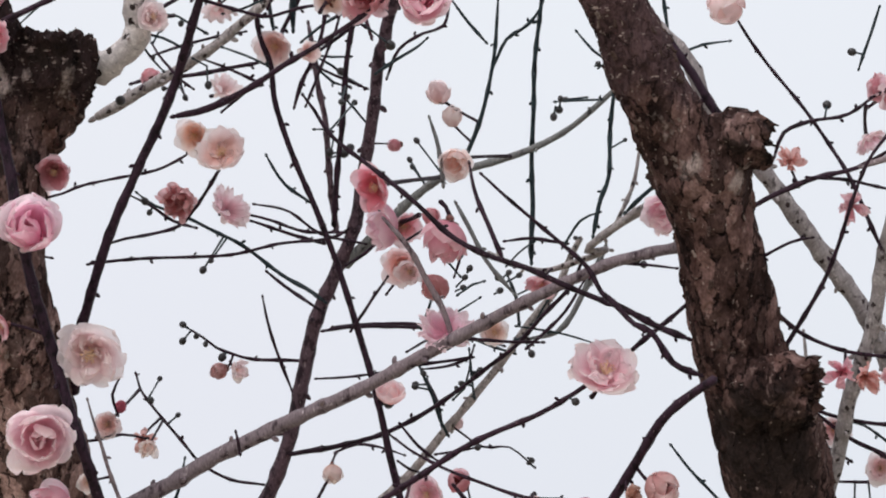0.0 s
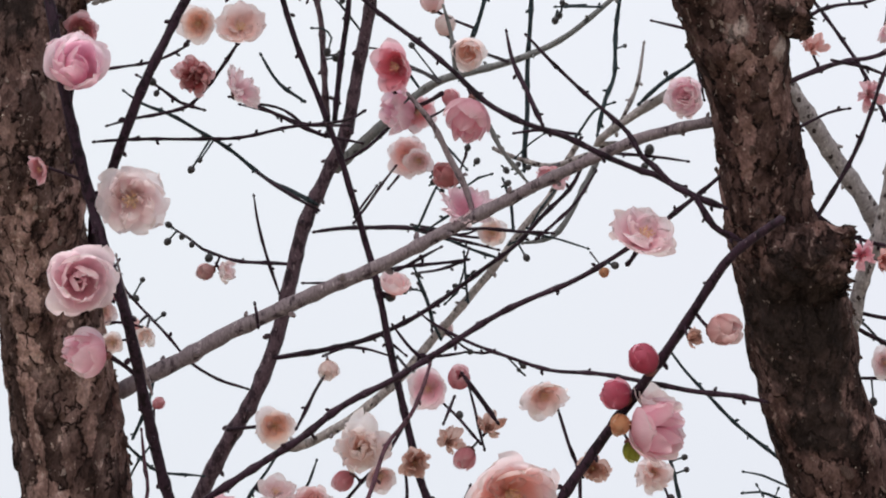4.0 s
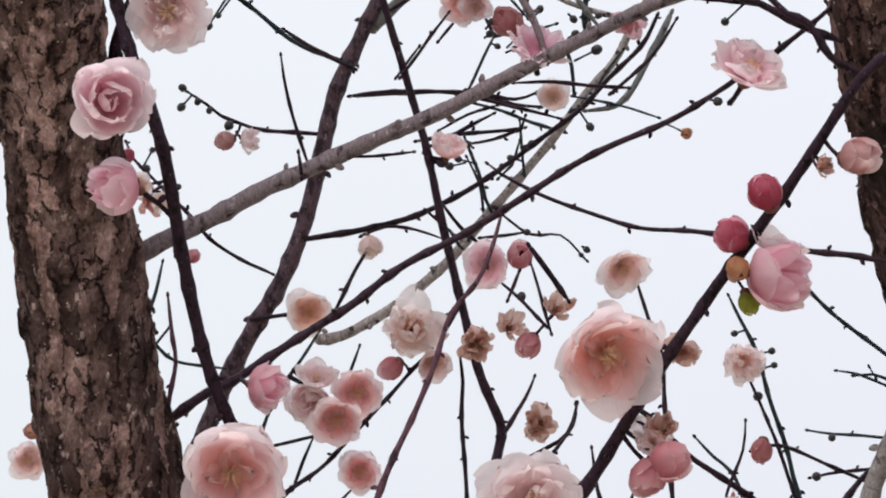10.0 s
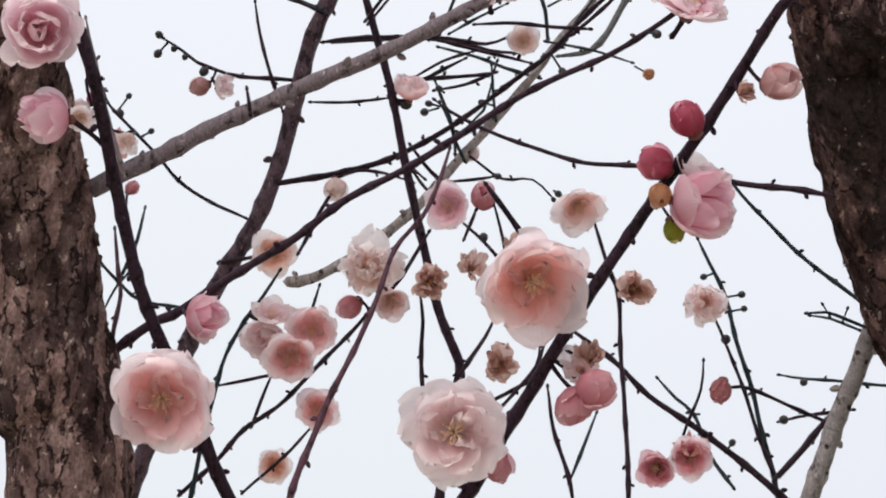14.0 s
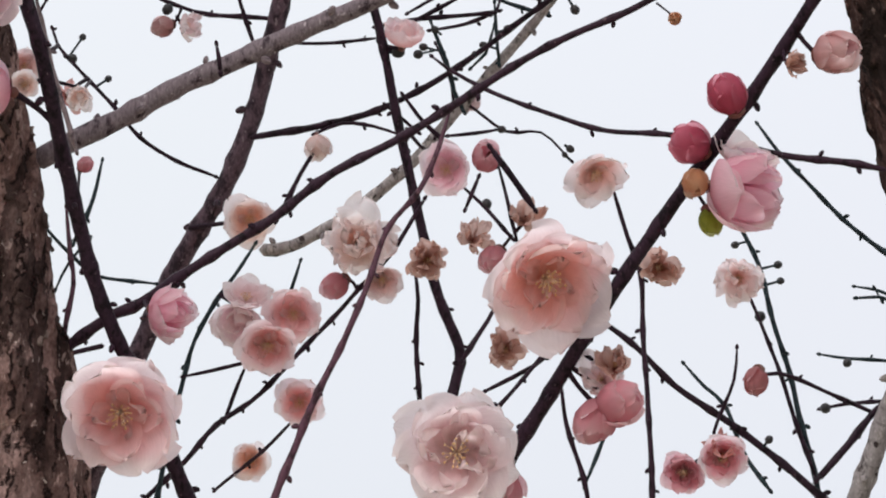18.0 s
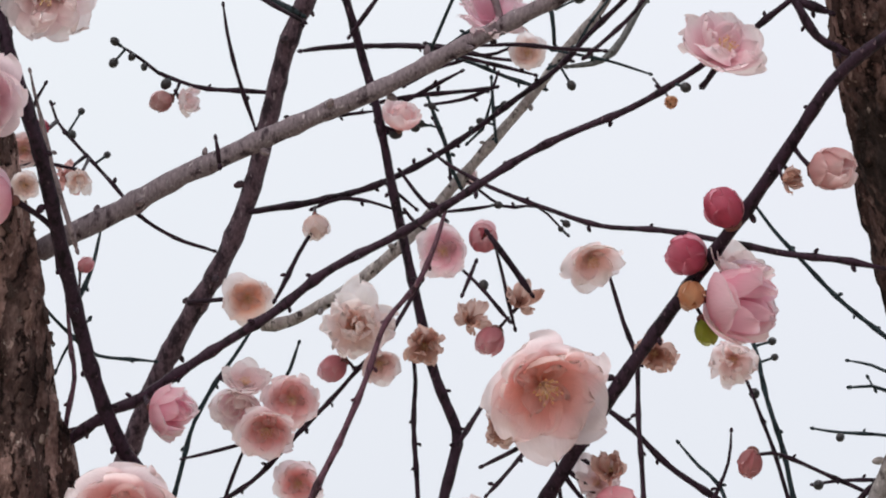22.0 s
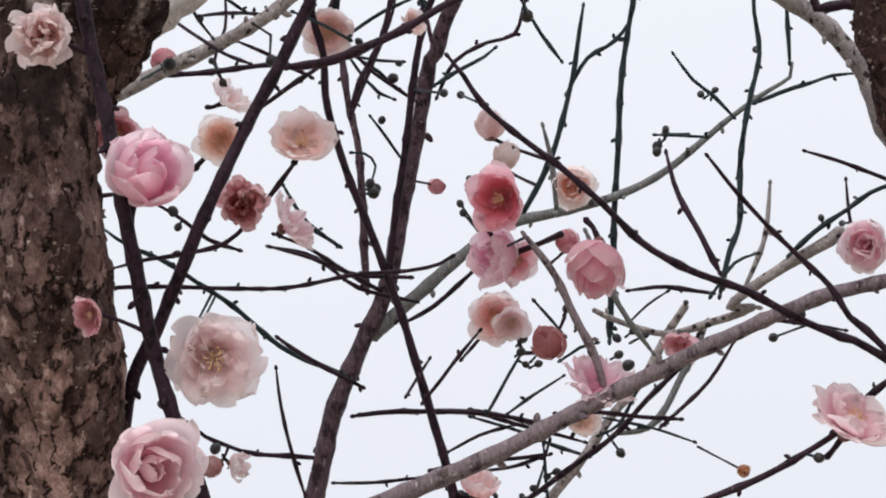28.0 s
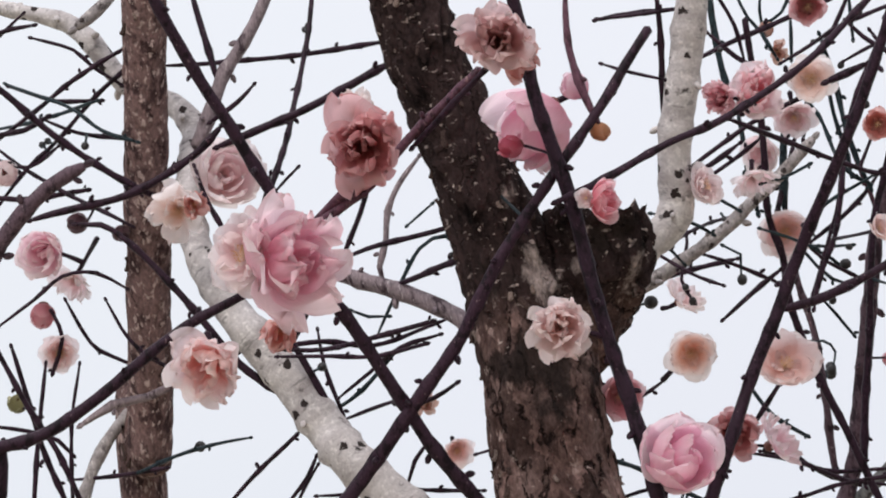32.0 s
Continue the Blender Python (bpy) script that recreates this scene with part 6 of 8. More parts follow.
limb(rear_tree, "twig", "dark", [(-0.0596, 0.5892, 2.0623, 1.0), (-0.0473, 0.589, 2.0595, 1.0), (-0.0356, 0.5912, 2.0517, 1.1), (-0.0207, 0.5911, 2.0472, 1.1)])
limb(slim_tree, "twig", "dark", [(-0.2551, 0.5765, 2.1684, 1.2), (-0.2438, 0.571, 2.1742, 1.2), (-0.2355, 0.5665, 2.179, 1.3), (-0.2275, 0.5632, 2.1824, 1.3), (-0.2186, 0.5598, 2.1854, 1.4)])
limb(slim_tree, "twig", "dark", [(-0.2421, 0.5624, 2.1927, 1.0), (-0.2315, 0.5623, 2.1881, 1.0), (-0.2266, 0.5634, 2.1831, 1.1), (-0.2193, 0.5645, 2.1774, 1.1)])
limb(slim_tree, "twig", "dark", [(-0.2493, 0.5688, 2.1816, 1.0), (-0.2434, 0.5687, 2.1786, 1.1), (-0.2373, 0.5685, 2.1761, 1.1), (-0.2259, 0.5665, 2.174, 1.2)])
limb(slim_tree, "twig", "dark", [(-0.2408, 0.5716, 2.1721, 1.0), (-0.2319, 0.5725, 2.1677, 1.1), (-0.22, 0.5722, 2.1643, 1.2)])
limb(slim_tree, "twig", "dark", [(-0.2554, 0.5787, 2.1649, 1.0), (-0.2465, 0.5774, 2.161, 1.1), (-0.2386, 0.5725, 2.1635, 1.1)])
limb(slim_tree, "twig", "dark", [(-0.2529, 0.5624, 2.1926, 1.0), (-0.2489, 0.5579, 2.1941, 1.0), (-0.2449, 0.5535, 2.1955, 1.0)])
limb(slim_tree, "twig", "dark", [(-0.197, 0.5549, 2.1582, 1.8), (-0.1902, 0.5494, 2.1606, 1.4), (-0.186, 0.5454, 2.1627, 1.1)])
limb(left_tree, "twig", "dark", [(-0.1687, 0.543, 2.1074, 1.2), (-0.1629, 0.5397, 2.1077, 1.3), (-0.1557, 0.5359, 2.1076, 1.4), (-0.1437, 0.5296, 2.1069, 1.5)])
limb(left_tree, "twig", "dark", [(-0.1555, 0.5473, 2.1005, 1.5), (-0.1483, 0.5355, 2.0975, 1.6), (-0.1408, 0.5226, 2.0943, 1.7)])
limb(left_tree, "twig", "grey", [(-0.1429, 0.552, 2.1403, 1.5), (-0.1489, 0.5541, 2.1338, 1.5), (-0.1527, 0.5562, 2.1274, 1.6), (-0.154, 0.5589, 2.1202, 1.6), (-0.1569, 0.5614, 2.1132, 1.6), (-0.1563, 0.563, 2.1089, 1.7)])
limb(slim_tree, "twig", "dark", [(-0.1834, 0.5578, 2.1416, 1.2), (-0.1862, 0.5621, 2.134, 1.1), (-0.1901, 0.5653, 2.1286, 1.0)])
limb(slim_tree, "twig", "dark", [(-0.1755, 0.5574, 2.1424, 1.0), (-0.1814, 0.5599, 2.1381, 1.0)])
limb(slim_tree, "twig", "dark", [(-0.204, 0.5506, 2.1415, 1.2), (-0.2021, 0.5522, 2.1343, 1.3), (-0.1976, 0.5543, 2.1234, 1.5)])
limb(slim_tree, "twig", "dark", [(-0.171, 0.5729, 2.0808, 1.0), (-0.1636, 0.5663, 2.0838, 1.1), (-0.1547, 0.5586, 2.0876, 1.1), (-0.1456, 0.5544, 2.088, 1.1)])
limb(slim_tree, "twig", "dark", [(-0.1703, 0.5759, 2.0755, 1.0), (-0.1646, 0.5691, 2.0747, 1.1), (-0.1593, 0.5629, 2.0735, 1.1)])
limb(slim_tree, "twig", "dark", [(-0.184, 0.5913, 2.0589, 1.0), (-0.181, 0.5855, 2.0627, 1.1), (-0.1787, 0.5817, 2.0651, 1.1)])
limb(slim_tree, "twig", "dark", [(-0.1793, 0.5797, 2.056, 1.0), (-0.1681, 0.5783, 2.0551, 1.0), (-0.1546, 0.5766, 2.0538, 1.1), (-0.1369, 0.5752, 2.0509, 1.1)])
limb(left_tree, "twig", "dark", [(-0.0983, 0.5047, 2.1519, 1.4), (-0.0943, 0.5022, 2.1511, 1.4), (-0.0844, 0.4966, 2.1481, 1.5), (-0.0798, 0.4938, 2.1469, 1.5)])
limb(slim_tree, "twig", "dark", [(-0.1892, 0.5435, 2.0826, 1.2), (-0.178, 0.5412, 2.0801, 1.2), (-0.1655, 0.5364, 2.0803, 1.3), (-0.1516, 0.5309, 2.0805, 1.4)])
limb(slim_tree, "twig", "dark", [(-0.1892, 0.5446, 2.081, 1.0), (-0.1766, 0.5413, 2.0785, 1.1), (-0.1655, 0.5387, 2.0758, 1.1), (-0.1538, 0.5337, 2.0759, 1.2)])
limb(slim_tree, "twig", "dark", [(-0.1859, 0.6037, 2.0476, 1.0), (-0.1741, 0.6, 2.0477, 1.1), (-0.1669, 0.5947, 2.0523, 1.2)])
limb(slim_tree, "twig", "dark", [(-0.1899, 0.5688, 2.0258, 1.9), (-0.179, 0.564, 2.0255, 2.2), (-0.1693, 0.56, 2.0251, 2.4), (-0.1604, 0.556, 2.0249, 2.7)])
limb(rear_tree, "twig", "dark", [(-0.0136, 0.5356, 2.1598, 1.4), (-0.009, 0.538, 2.153, 1.3), (-0.0029, 0.5398, 2.1467, 1.3), (0.004, 0.5411, 2.1412, 1.2), (0.0097, 0.5408, 2.139, 1.2)])
limb(rear_tree, "twig", "dark", [(-0.0125, 0.5302, 2.1572, 1.2), (-0.0177, 0.5334, 2.149, 1.2), (-0.0218, 0.5359, 2.1422, 1.3), (-0.0254, 0.5393, 2.1334, 1.3), (-0.0285, 0.5445, 2.1202, 1.4), (-0.0327, 0.5502, 2.1054, 1.4), (-0.038, 0.5539, 2.0952, 1.5), (-0.0407, 0.5564, 2.0879, 1.5)])
limb(rear_tree, "twig", "purple", [(-0.0233, 0.5481, 2.1388, 1.2), (-0.0208, 0.5528, 2.1306, 1.3), (-0.0172, 0.5578, 2.1219, 1.4), (-0.0154, 0.5612, 2.116, 1.5)])
limb(rear_tree, "twig", "dark", [(-0.0343, 0.5638, 2.111, 1.4), (-0.0269, 0.5614, 2.1153, 1.3), (-0.0188, 0.5581, 2.1215, 1.2), (-0.0147, 0.5557, 2.1256, 1.2)])
limb(rear_tree, "twig", "green", [(-0.0359, 0.5643, 2.1101, 1.0), (-0.0294, 0.5648, 2.1092, 1.0), (-0.0236, 0.5649, 2.1092, 1.0)])
limb(rear_tree, "twig", "green", [(-0.0351, 0.5646, 2.1095, 1.0), (-0.0293, 0.5664, 2.1064, 1.0), (-0.0252, 0.5683, 2.103, 1.1), (-0.0203, 0.57, 2.1004, 1.1)])
limb(rear_tree, "twig", "dark", [(0.0004, 0.5358, 2.1592, 1.2), (0.0049, 0.5435, 2.1529, 1.4), (0.0088, 0.549, 2.1485, 1.5)])
limb(rear_tree, "twig", "green", [(0.0119, 0.5487, 2.1487, 1.2), (0.0185, 0.5449, 2.155, 1.1), (0.0266, 0.542, 2.1599, 1.0), (0.0325, 0.5397, 2.1642, 1.0)])
limb(rear_tree, "twig", "green", [(0.0036, 0.5660, 2.1155, 1.0), (0.0010, 0.5664, 2.1133, 1.1), (-0.0067, 0.5672, 2.1087, 1.2), (-0.0136, 0.5678, 2.1040, 1.4)])
limb(rear_tree, "twig", "dark", [(-0.0752, 0.5371, 2.1212, 1.2), (-0.0669, 0.5333, 2.1253, 1.2), (-0.0563, 0.529, 2.1299, 1.3), (-0.0434, 0.5242, 2.1342, 1.3), (-0.0351, 0.5213, 2.1366, 1.4)])
limb(left_tree, "twig", "dark", [(-0.0515, 0.4732, 2.1106, 2.7), (-0.0474, 0.4715, 2.1114, 2.3), (-0.0426, 0.4695, 2.1124, 2.0)])
limb(rear_tree, "twig", "dark", [(-0.0720, 0.5477, 2.1018, 1.0), (-0.0629, 0.5489, 2.0982, 1.1), (-0.0532, 0.5509, 2.0939, 1.2)])
limb(rear_tree, "twig", "dark", [(-0.0664, 0.5564, 2.0862, 1.2), (-0.0581, 0.5527, 2.0911, 1.4), (-0.0507, 0.5498, 2.0955, 1.5)])
limb(rear_tree, "twig", "dark", [(0.0528, 0.5651, 2.1553, 1.4), (0.06, 0.5634, 2.1551, 1.4), (0.0681, 0.561, 2.156, 1.4), (0.079, 0.5583, 2.156, 1.5)])
limb(rear_tree, "twig", "dark", [(0.0667, 0.5543, 2.1743, 1.5), (0.0735, 0.5559, 2.1656, 1.5), (0.079, 0.5573, 2.1579, 1.5)])
limb(left_tree, "twig", "green", [(-0.09, 0.5204, 2.1014, 1.0), (-0.0818, 0.5218, 2.0997, 1.0), (-0.075, 0.524, 2.0963, 1.0)])
limb(left_tree, "twig", "green", [(-0.0917, 0.5217, 2.0991, 1.0), (-0.0894, 0.5228, 2.0973, 1.0), (-0.0865, 0.5253, 2.0933, 0.9), (-0.0833, 0.5274, 2.09, 0.9)])
limb(left_tree, "twig", "green", [(-0.0814, 0.5177, 2.1069, 0.8), (-0.0763, 0.5182, 2.106, 0.9), (-0.0723, 0.5195, 2.1037, 0.9), (-0.0675, 0.5213, 2.1013, 1.0)], free="a")
limb(left_tree, "twig", "green", [(-0.0599, 0.5182, 2.1064, 0.8), (-0.0549, 0.5178, 2.1073, 0.9), (-0.0478, 0.5165, 2.1096, 1.0)], free="a")
limb(left_tree, "twig", "green", [(-0.0608, 0.5246, 2.0962, 0.9), (-0.0538, 0.5261, 2.0938, 0.9), (-0.0468, 0.5278, 2.0909, 1.0)], free="a")
limb(left_tree, "twig", "green", [(-0.0711, 0.5263, 2.0929, 0.9), (-0.067, 0.5277, 2.0909, 0.9), (-0.067, 0.5307, 2.0862, 0.9)], free="b")
limb(rear_tree, "twig", "dark", [(-0.0966, 0.5503, 2.0524, 1.0), (-0.0904, 0.5521, 2.0495, 1.0), (-0.0824, 0.5549, 2.0443, 1.1), (-0.0752, 0.5559, 2.042, 1.2)], free="b")
limb(rear_tree, "twig", "dark", [(-0.0618, 0.5743, 2.0539, 1.0), (-0.0514, 0.575, 2.0513, 1.1), (-0.039, 0.5763, 2.0473, 1.1), (-0.0255, 0.5757, 2.0463, 1.2)])
limb(rear_tree, "twig", "green", [(-0.0289, 0.5838, 2.1028, 0.9), (-0.0245, 0.5869, 2.0990, 1.0), (-0.0200, 0.5900, 2.0940, 1.0)])
limb(rear_tree, "twig", "green", [(0.0666, 0.554, 2.0429, 0.9), (0.0605, 0.5552, 2.0405, 1.0), (0.0547, 0.5595, 2.0332, 1.0)], free="b")
limb(rear_tree, "twig", "dark", [(-0.0011, 0.6139, 2.0261, 1.0), (0.0083, 0.6139, 2.0243, 1.0), (0.0156, 0.6145, 2.0222, 1.1), (0.0231, 0.6147, 2.0212, 1.1)])
limb(rear_tree, "twig", "green", [(0.0002, 0.6198, 2.0268, 1.0), (0.012, 0.6186, 2.0223, 1.0), (0.021, 0.6185, 2.0178, 1.1), (0.0309, 0.6182, 2.0143, 1.1)])
limb(rear_tree, "twig", "dark", [(-0.0071, 0.6212, 2.017, 1.0), (0.0011, 0.6178, 2.0203, 1.0), (0.0098, 0.6151, 2.0217, 1.0)])
limb(rear_tree, "twig", "green", [(0.0507, 0.5737, 2.0930, 0.9), (0.0578, 0.5748, 2.0939, 0.9), (0.0656, 0.5758, 2.0944, 1.0)])
limb(right_tree, "twig", "dark", [(0.0812, 0.5413, 2.0678, 1.0), (0.0940, 0.5443, 2.0661, 1.1), (0.1066, 0.5476, 2.0633, 1.2), (0.1219, 0.5516, 2.0582, 1.4)])
limb(right_tree, "twig", "green", [(0.1093, 0.5442, 2.0622, 1.2), (0.0996, 0.5464, 2.0587, 1.3), (0.093, 0.5486, 2.0545, 1.3), (0.0849, 0.5508, 2.0498, 1.4), (0.0767, 0.5543, 2.0431, 1.5)])
limb(right_tree, "twig", "dark", [(0.0972, 0.5549, 2.0673, 0.9), (0.098, 0.5592, 2.0593, 1.0), (0.0996, 0.5641, 2.0504, 1.0)])
limb(slim_tree, "twig", "pale", [(-0.2296, 0.5663, 2.1981, 4.1), (-0.2237, 0.5658, 2.2024, 3.6), (-0.2176, 0.5649, 2.208, 3.2)])
limb(slim_tree, "twig", "dark", [(-0.2429, 0.5953, 2.1235, 1.2), (-0.2412, 0.5986, 2.1177, 1.3), (-0.2442, 0.6027, 2.1104, 1.4)])
limb(slim_tree, "twig", "dark", [(-0.2507, 0.6109, 2.0954, 1.2), (-0.2442, 0.6122, 2.0931, 1.3), (-0.2409, 0.6139, 2.0898, 1.4)])
limb(slim_tree, "twig", "dark", [(-0.2529, 0.5592, 2.193, 1.5), (-0.2481, 0.5571, 2.1932, 1.4), (-0.2428, 0.5551, 2.1928, 1.4)])
limb(slim_tree, "twig", "dark", [(-0.2551, 0.5733, 2.1693, 1.7), (-0.2473, 0.5713, 2.1689, 1.6), (-0.241, 0.5685, 2.1704, 1.5)])
limb(slim_tree, "twig", "dark", [(-0.2564, 0.5818, 2.1545, 1.7), (-0.2457, 0.5811, 2.1527, 1.6), (-0.2317, 0.5788, 2.1527, 1.5)])
limb(rear_tree, "twig", "green", [(-0.0371, 0.5321, 2.1643, 1.1), (-0.0372, 0.5378, 2.1554, 1.2)])
limb(rear_tree, "twig", "green", [(-0.0201, 0.5295, 2.169, 1.1), (-0.0191, 0.5359, 2.1591, 1.2)])
limb(rear_tree, "twig", "green", [(-0.0291, 0.5353, 2.1595, 1.2), (-0.0249, 0.5421, 2.1488, 1.2), (-0.0229, 0.5481, 2.1387, 1.2)])
limb(rear_tree, "twig", "dark", [(-0.0621, 0.5282, 2.1588, 1.4), (-0.0553, 0.5317, 2.1534, 1.4), (-0.0482, 0.5341, 2.1498, 1.4)])
limb(rear_tree, "twig", "dark", [(-0.0205, 0.5337, 2.1625, 1.4), (-0.0169, 0.534, 2.1578, 1.4), (-0.0103, 0.5337, 2.1516, 1.5)])
limb(right_tree, "twig", "pale", [(0.0804, 0.5704, 2.0751, 1.2), (0.078, 0.5726, 2.0614, 1.4), (0.0741, 0.5745, 2.0524, 1.5), (0.0707, 0.5765, 2.0463, 1.7)])
limb(rear_tree, "twig", "dark", [(0.0604, 0.5665, 2.0216, 1.1), (0.0538, 0.5712, 2.013, 1.2), (0.047, 0.5741, 2.0068, 1.2), (0.0411, 0.5761, 2.0022, 1.3)])
limb(right_tree, "twig", "dark", [(0.0919, 0.5653, 2.026, 1.0), (0.0786, 0.5642, 2.0271, 1.1), (0.068, 0.5634, 2.0276, 1.1)])
limb(rear_tree, "twig", "dark", [(0.0118, 0.5741, 2.0043, 1.0), (0.0235, 0.5741, 2.0044, 1.1), (0.0352, 0.5751, 2.0035, 1.1), (0.045, 0.5758, 2.0033, 1.2)])
limb(right_tree, "branch", "dark", [(0.175, 0.6108, 1.9722, 4.0), (0.1707, 0.6109, 1.9631, 4.3), (0.1652, 0.6107, 1.9483, 4.8), (0.1628, 0.6112, 1.9343, 5.2)], "dark purple-brown branch")
limb(right_tree, "twig", "dark", [(0.1351, 0.5757, 1.9796, 1.4), (0.1503, 0.5811, 1.9692, 1.5), (0.1615, 0.5844, 1.9636, 1.7), (0.1718, 0.5883, 1.9563, 1.8)])
limb(right_tree, "twig", "pale", [(0.1357, 0.5768, 2.0048, 1.2), (0.1368, 0.5811, 1.9945, 1.3), (0.1378, 0.5859, 1.9843, 1.4)])
limb(right_tree, "twig", "green", [(0.1651, 0.5693, 2.1228, 1.2), (0.1606, 0.575, 2.1123, 1.1), (0.1577, 0.5791, 2.1053, 1.0)])
limb(right_tree, "twig", "green", [(0.1756, 0.5674, 2.0671, 1.2), (0.1765, 0.5757, 2.0495, 1.2), (0.1775, 0.586, 2.0306, 1.3), (0.1781, 0.5977, 2.0102, 1.4)])
limb(right_tree, "twig", "dark", [(0.1347, 0.5923, 1.9721, 1.0), (0.1446, 0.5944, 1.9684, 1.1), (0.1502, 0.596, 1.9654, 1.2)])
limb(left_tree, "twig", "dark", [(-0.055, 0.5539, 1.9598, 1.8), (-0.0554, 0.5526, 1.9625, 1.5), (-0.0559, 0.5512, 1.9647, 1.2)])
limb(left_tree, "twig", "dark", [(-0.2645, 0.4963, 2.0407, 3.3), (-0.2656, 0.5, 2.0346, 3.8), (-0.2667, 0.5034, 2.0289, 4.2)])
limb(slim_tree, "twig", "dark", [(-0.2555, 0.5941, 2.1134, 1.4), (-0.2527, 0.6003, 2.1023, 1.4), (-0.2493, 0.6072, 2.0897, 1.5), (-0.2446, 0.6138, 2.0778, 1.6), (-0.243, 0.6172, 2.0716, 1.7)])
limb(slim_tree, "twig", "dark", [(-0.2467, 0.6022, 2.1112, 1.2), (-0.2495, 0.6079, 2.0952, 1.3), (-0.2525, 0.6145, 2.0763, 1.5)])
limb(slim_tree, "twig", "dark", [(-0.2616, 0.6097, 2.0976, 1.2), (-0.2556, 0.6103, 2.0966, 1.3), (-0.2494, 0.6109, 2.0955, 1.4)])
limb(left_tree, "twig", "grey", [(-0.2229, 0.4909, 2.0512, 2.1), (-0.2297, 0.4908, 2.0485, 2.0), (-0.2379, 0.4896, 2.0467, 2.0), (-0.2451, 0.4898, 2.0428, 1.9)])
limb(slim_tree, "twig", "dark", [(-0.2388, 0.5938, 2.1264, 1.0), (-0.2348, 0.5982, 2.1186, 1.1), (-0.2314, 0.6007, 2.1142, 1.1), (-0.2239, 0.6028, 2.1102, 1.2)])
limb(slim_tree, "twig", "dark", [(-0.1878, 0.5970, 2.0521, 1.2), (-0.1776, 0.5947, 2.0511, 1.1), (-0.1695, 0.5925, 2.0511, 0.9)], free="b")
limb(slim_tree, "twig", "dark", [(-0.1878, 0.6008, 2.0451, 1.4), (-0.1776, 0.5974, 2.0461, 1.3), (-0.1703, 0.5938, 2.0489, 1.2), (-0.1629, 0.5907, 2.0510, 1.1), (-0.1593, 0.5904, 2.0496, 1.1)])
limb(slim_tree, "twig", "dark", [(-0.1661, 0.5883, 2.0570, 0.9), (-0.1688, 0.5928, 2.0501, 1.0), (-0.1725, 0.5986, 2.0413, 1.1), (-0.1747, 0.6019, 2.0362, 1.2)])
limb(slim_tree, "twig", "dark", [(-0.1762, 0.5995, 2.0414, 1.1), (-0.1750, 0.5981, 2.0435, 1.0), (-0.1695, 0.5948, 2.0469, 0.9)])
limb(slim_tree, "twig", "dark", [(-0.1851, 0.5917, 2.0607, 1.4), (-0.1807, 0.5882, 2.0648, 1.4), (-0.1782, 0.5852, 2.0691, 1.4)])
limb(slim_tree, "twig", "dark", [(-0.1751, 0.5686, 2.0983, 0.9), (-0.1740, 0.5725, 2.0905, 1.1), (-0.1718, 0.5759, 2.0829, 1.2), (-0.1704, 0.5778, 2.0788, 1.4)], free="a")
limb(slim_tree, "twig", "green", [(-0.1649, 0.5639, 2.1016, 1.1), (-0.1612, 0.5640, 2.0995, 1.0), (-0.1565, 0.5631, 2.0987, 0.9)], free="b")
limb(slim_tree, "twig", "dark", [(-0.1558, 0.5747, 2.0553, 1.3), (-0.1537, 0.5716, 2.0599, 1.3), (-0.1499, 0.5685, 2.0637, 1.2)])
limb(left_tree, "twig", "dark", [(-0.1663, 0.5016, 2.0443, 1.2), (-0.1597, 0.4992, 2.0453, 1.3), (-0.1546, 0.4967, 2.0474, 1.4)], free="b")
limb(slim_tree, "twig", "green", [(-0.1451, 0.5874, 2.0479, 1.1), (-0.1366, 0.5853, 2.0472, 0.9)])
limb(slim_tree, "twig", "dark", [(-0.1442, 0.5879, 2.0464, 1.4), (-0.1344, 0.5867, 2.0435, 1.2)])
limb(left_tree, "twig", "dark", [(-0.1711, 0.4763, 2.0937, 1.4), (-0.1738, 0.4805, 2.0872, 1.3), (-0.1780, 0.4860, 2.0793, 1.2)])
limb(slim_tree, "twig", "dark", [(-0.1766, 0.5553, 2.1019, 1.3), (-0.1801, 0.5590, 2.0969, 1.5), (-0.1849, 0.5637, 2.0906, 1.6)])
limb(slim_tree, "twig", "green", [(-0.1457, 0.5675, 2.1284, 0.9), (-0.1398, 0.5639, 2.1319, 0.9)])
limb(left_tree, "branch", "purple", [(-0.1905, 0.4698, 2.0768, 2.7), (-0.1814, 0.4650, 2.0810, 2.5), (-0.1737, 0.4608, 2.0847, 2.4), (-0.1652, 0.4548, 2.0915, 2.3), (-0.1542, 0.4478, 2.0987, 2.1), (-0.1464, 0.4430, 2.1036, 2.0)])
limb(left_tree, "twig", "dark", [(-0.1047, 0.5817, 1.9963, 1.0), (-0.1079, 0.5840, 1.9904, 1.1), (-0.1063, 0.5868, 1.9847, 1.2)], free="a")
limb(left_tree, "twig", "dark", [(-0.1245, 0.5892, 1.9737, 1.2), (-0.1137, 0.5902, 1.9750, 1.1), (-0.1048, 0.5904, 1.9772, 1.1), (-0.0970, 0.5918, 1.9764, 1.0)])
limb(rear_tree, "twig", "green", [(-0.0952, 0.6540, 1.9864, 1.0), (-0.0979, 0.6578, 1.9773, 1.3), (-0.1032, 0.6623, 1.9657, 1.5)])
limb(rear_tree, "twig", "dark", [(-0.0326, 0.6098, 1.9668, 1.2), (-0.0370, 0.6122, 1.9603, 1.3), (-0.0430, 0.6164, 1.9492, 1.4)])
limb(right_tree, "twig", "grey", [(0.1577, 0.5192, 2.0436, 2.2), (0.1779, 0.5190, 2.0501, 2.1), (0.1927, 0.5185, 2.0558, 2.0)])
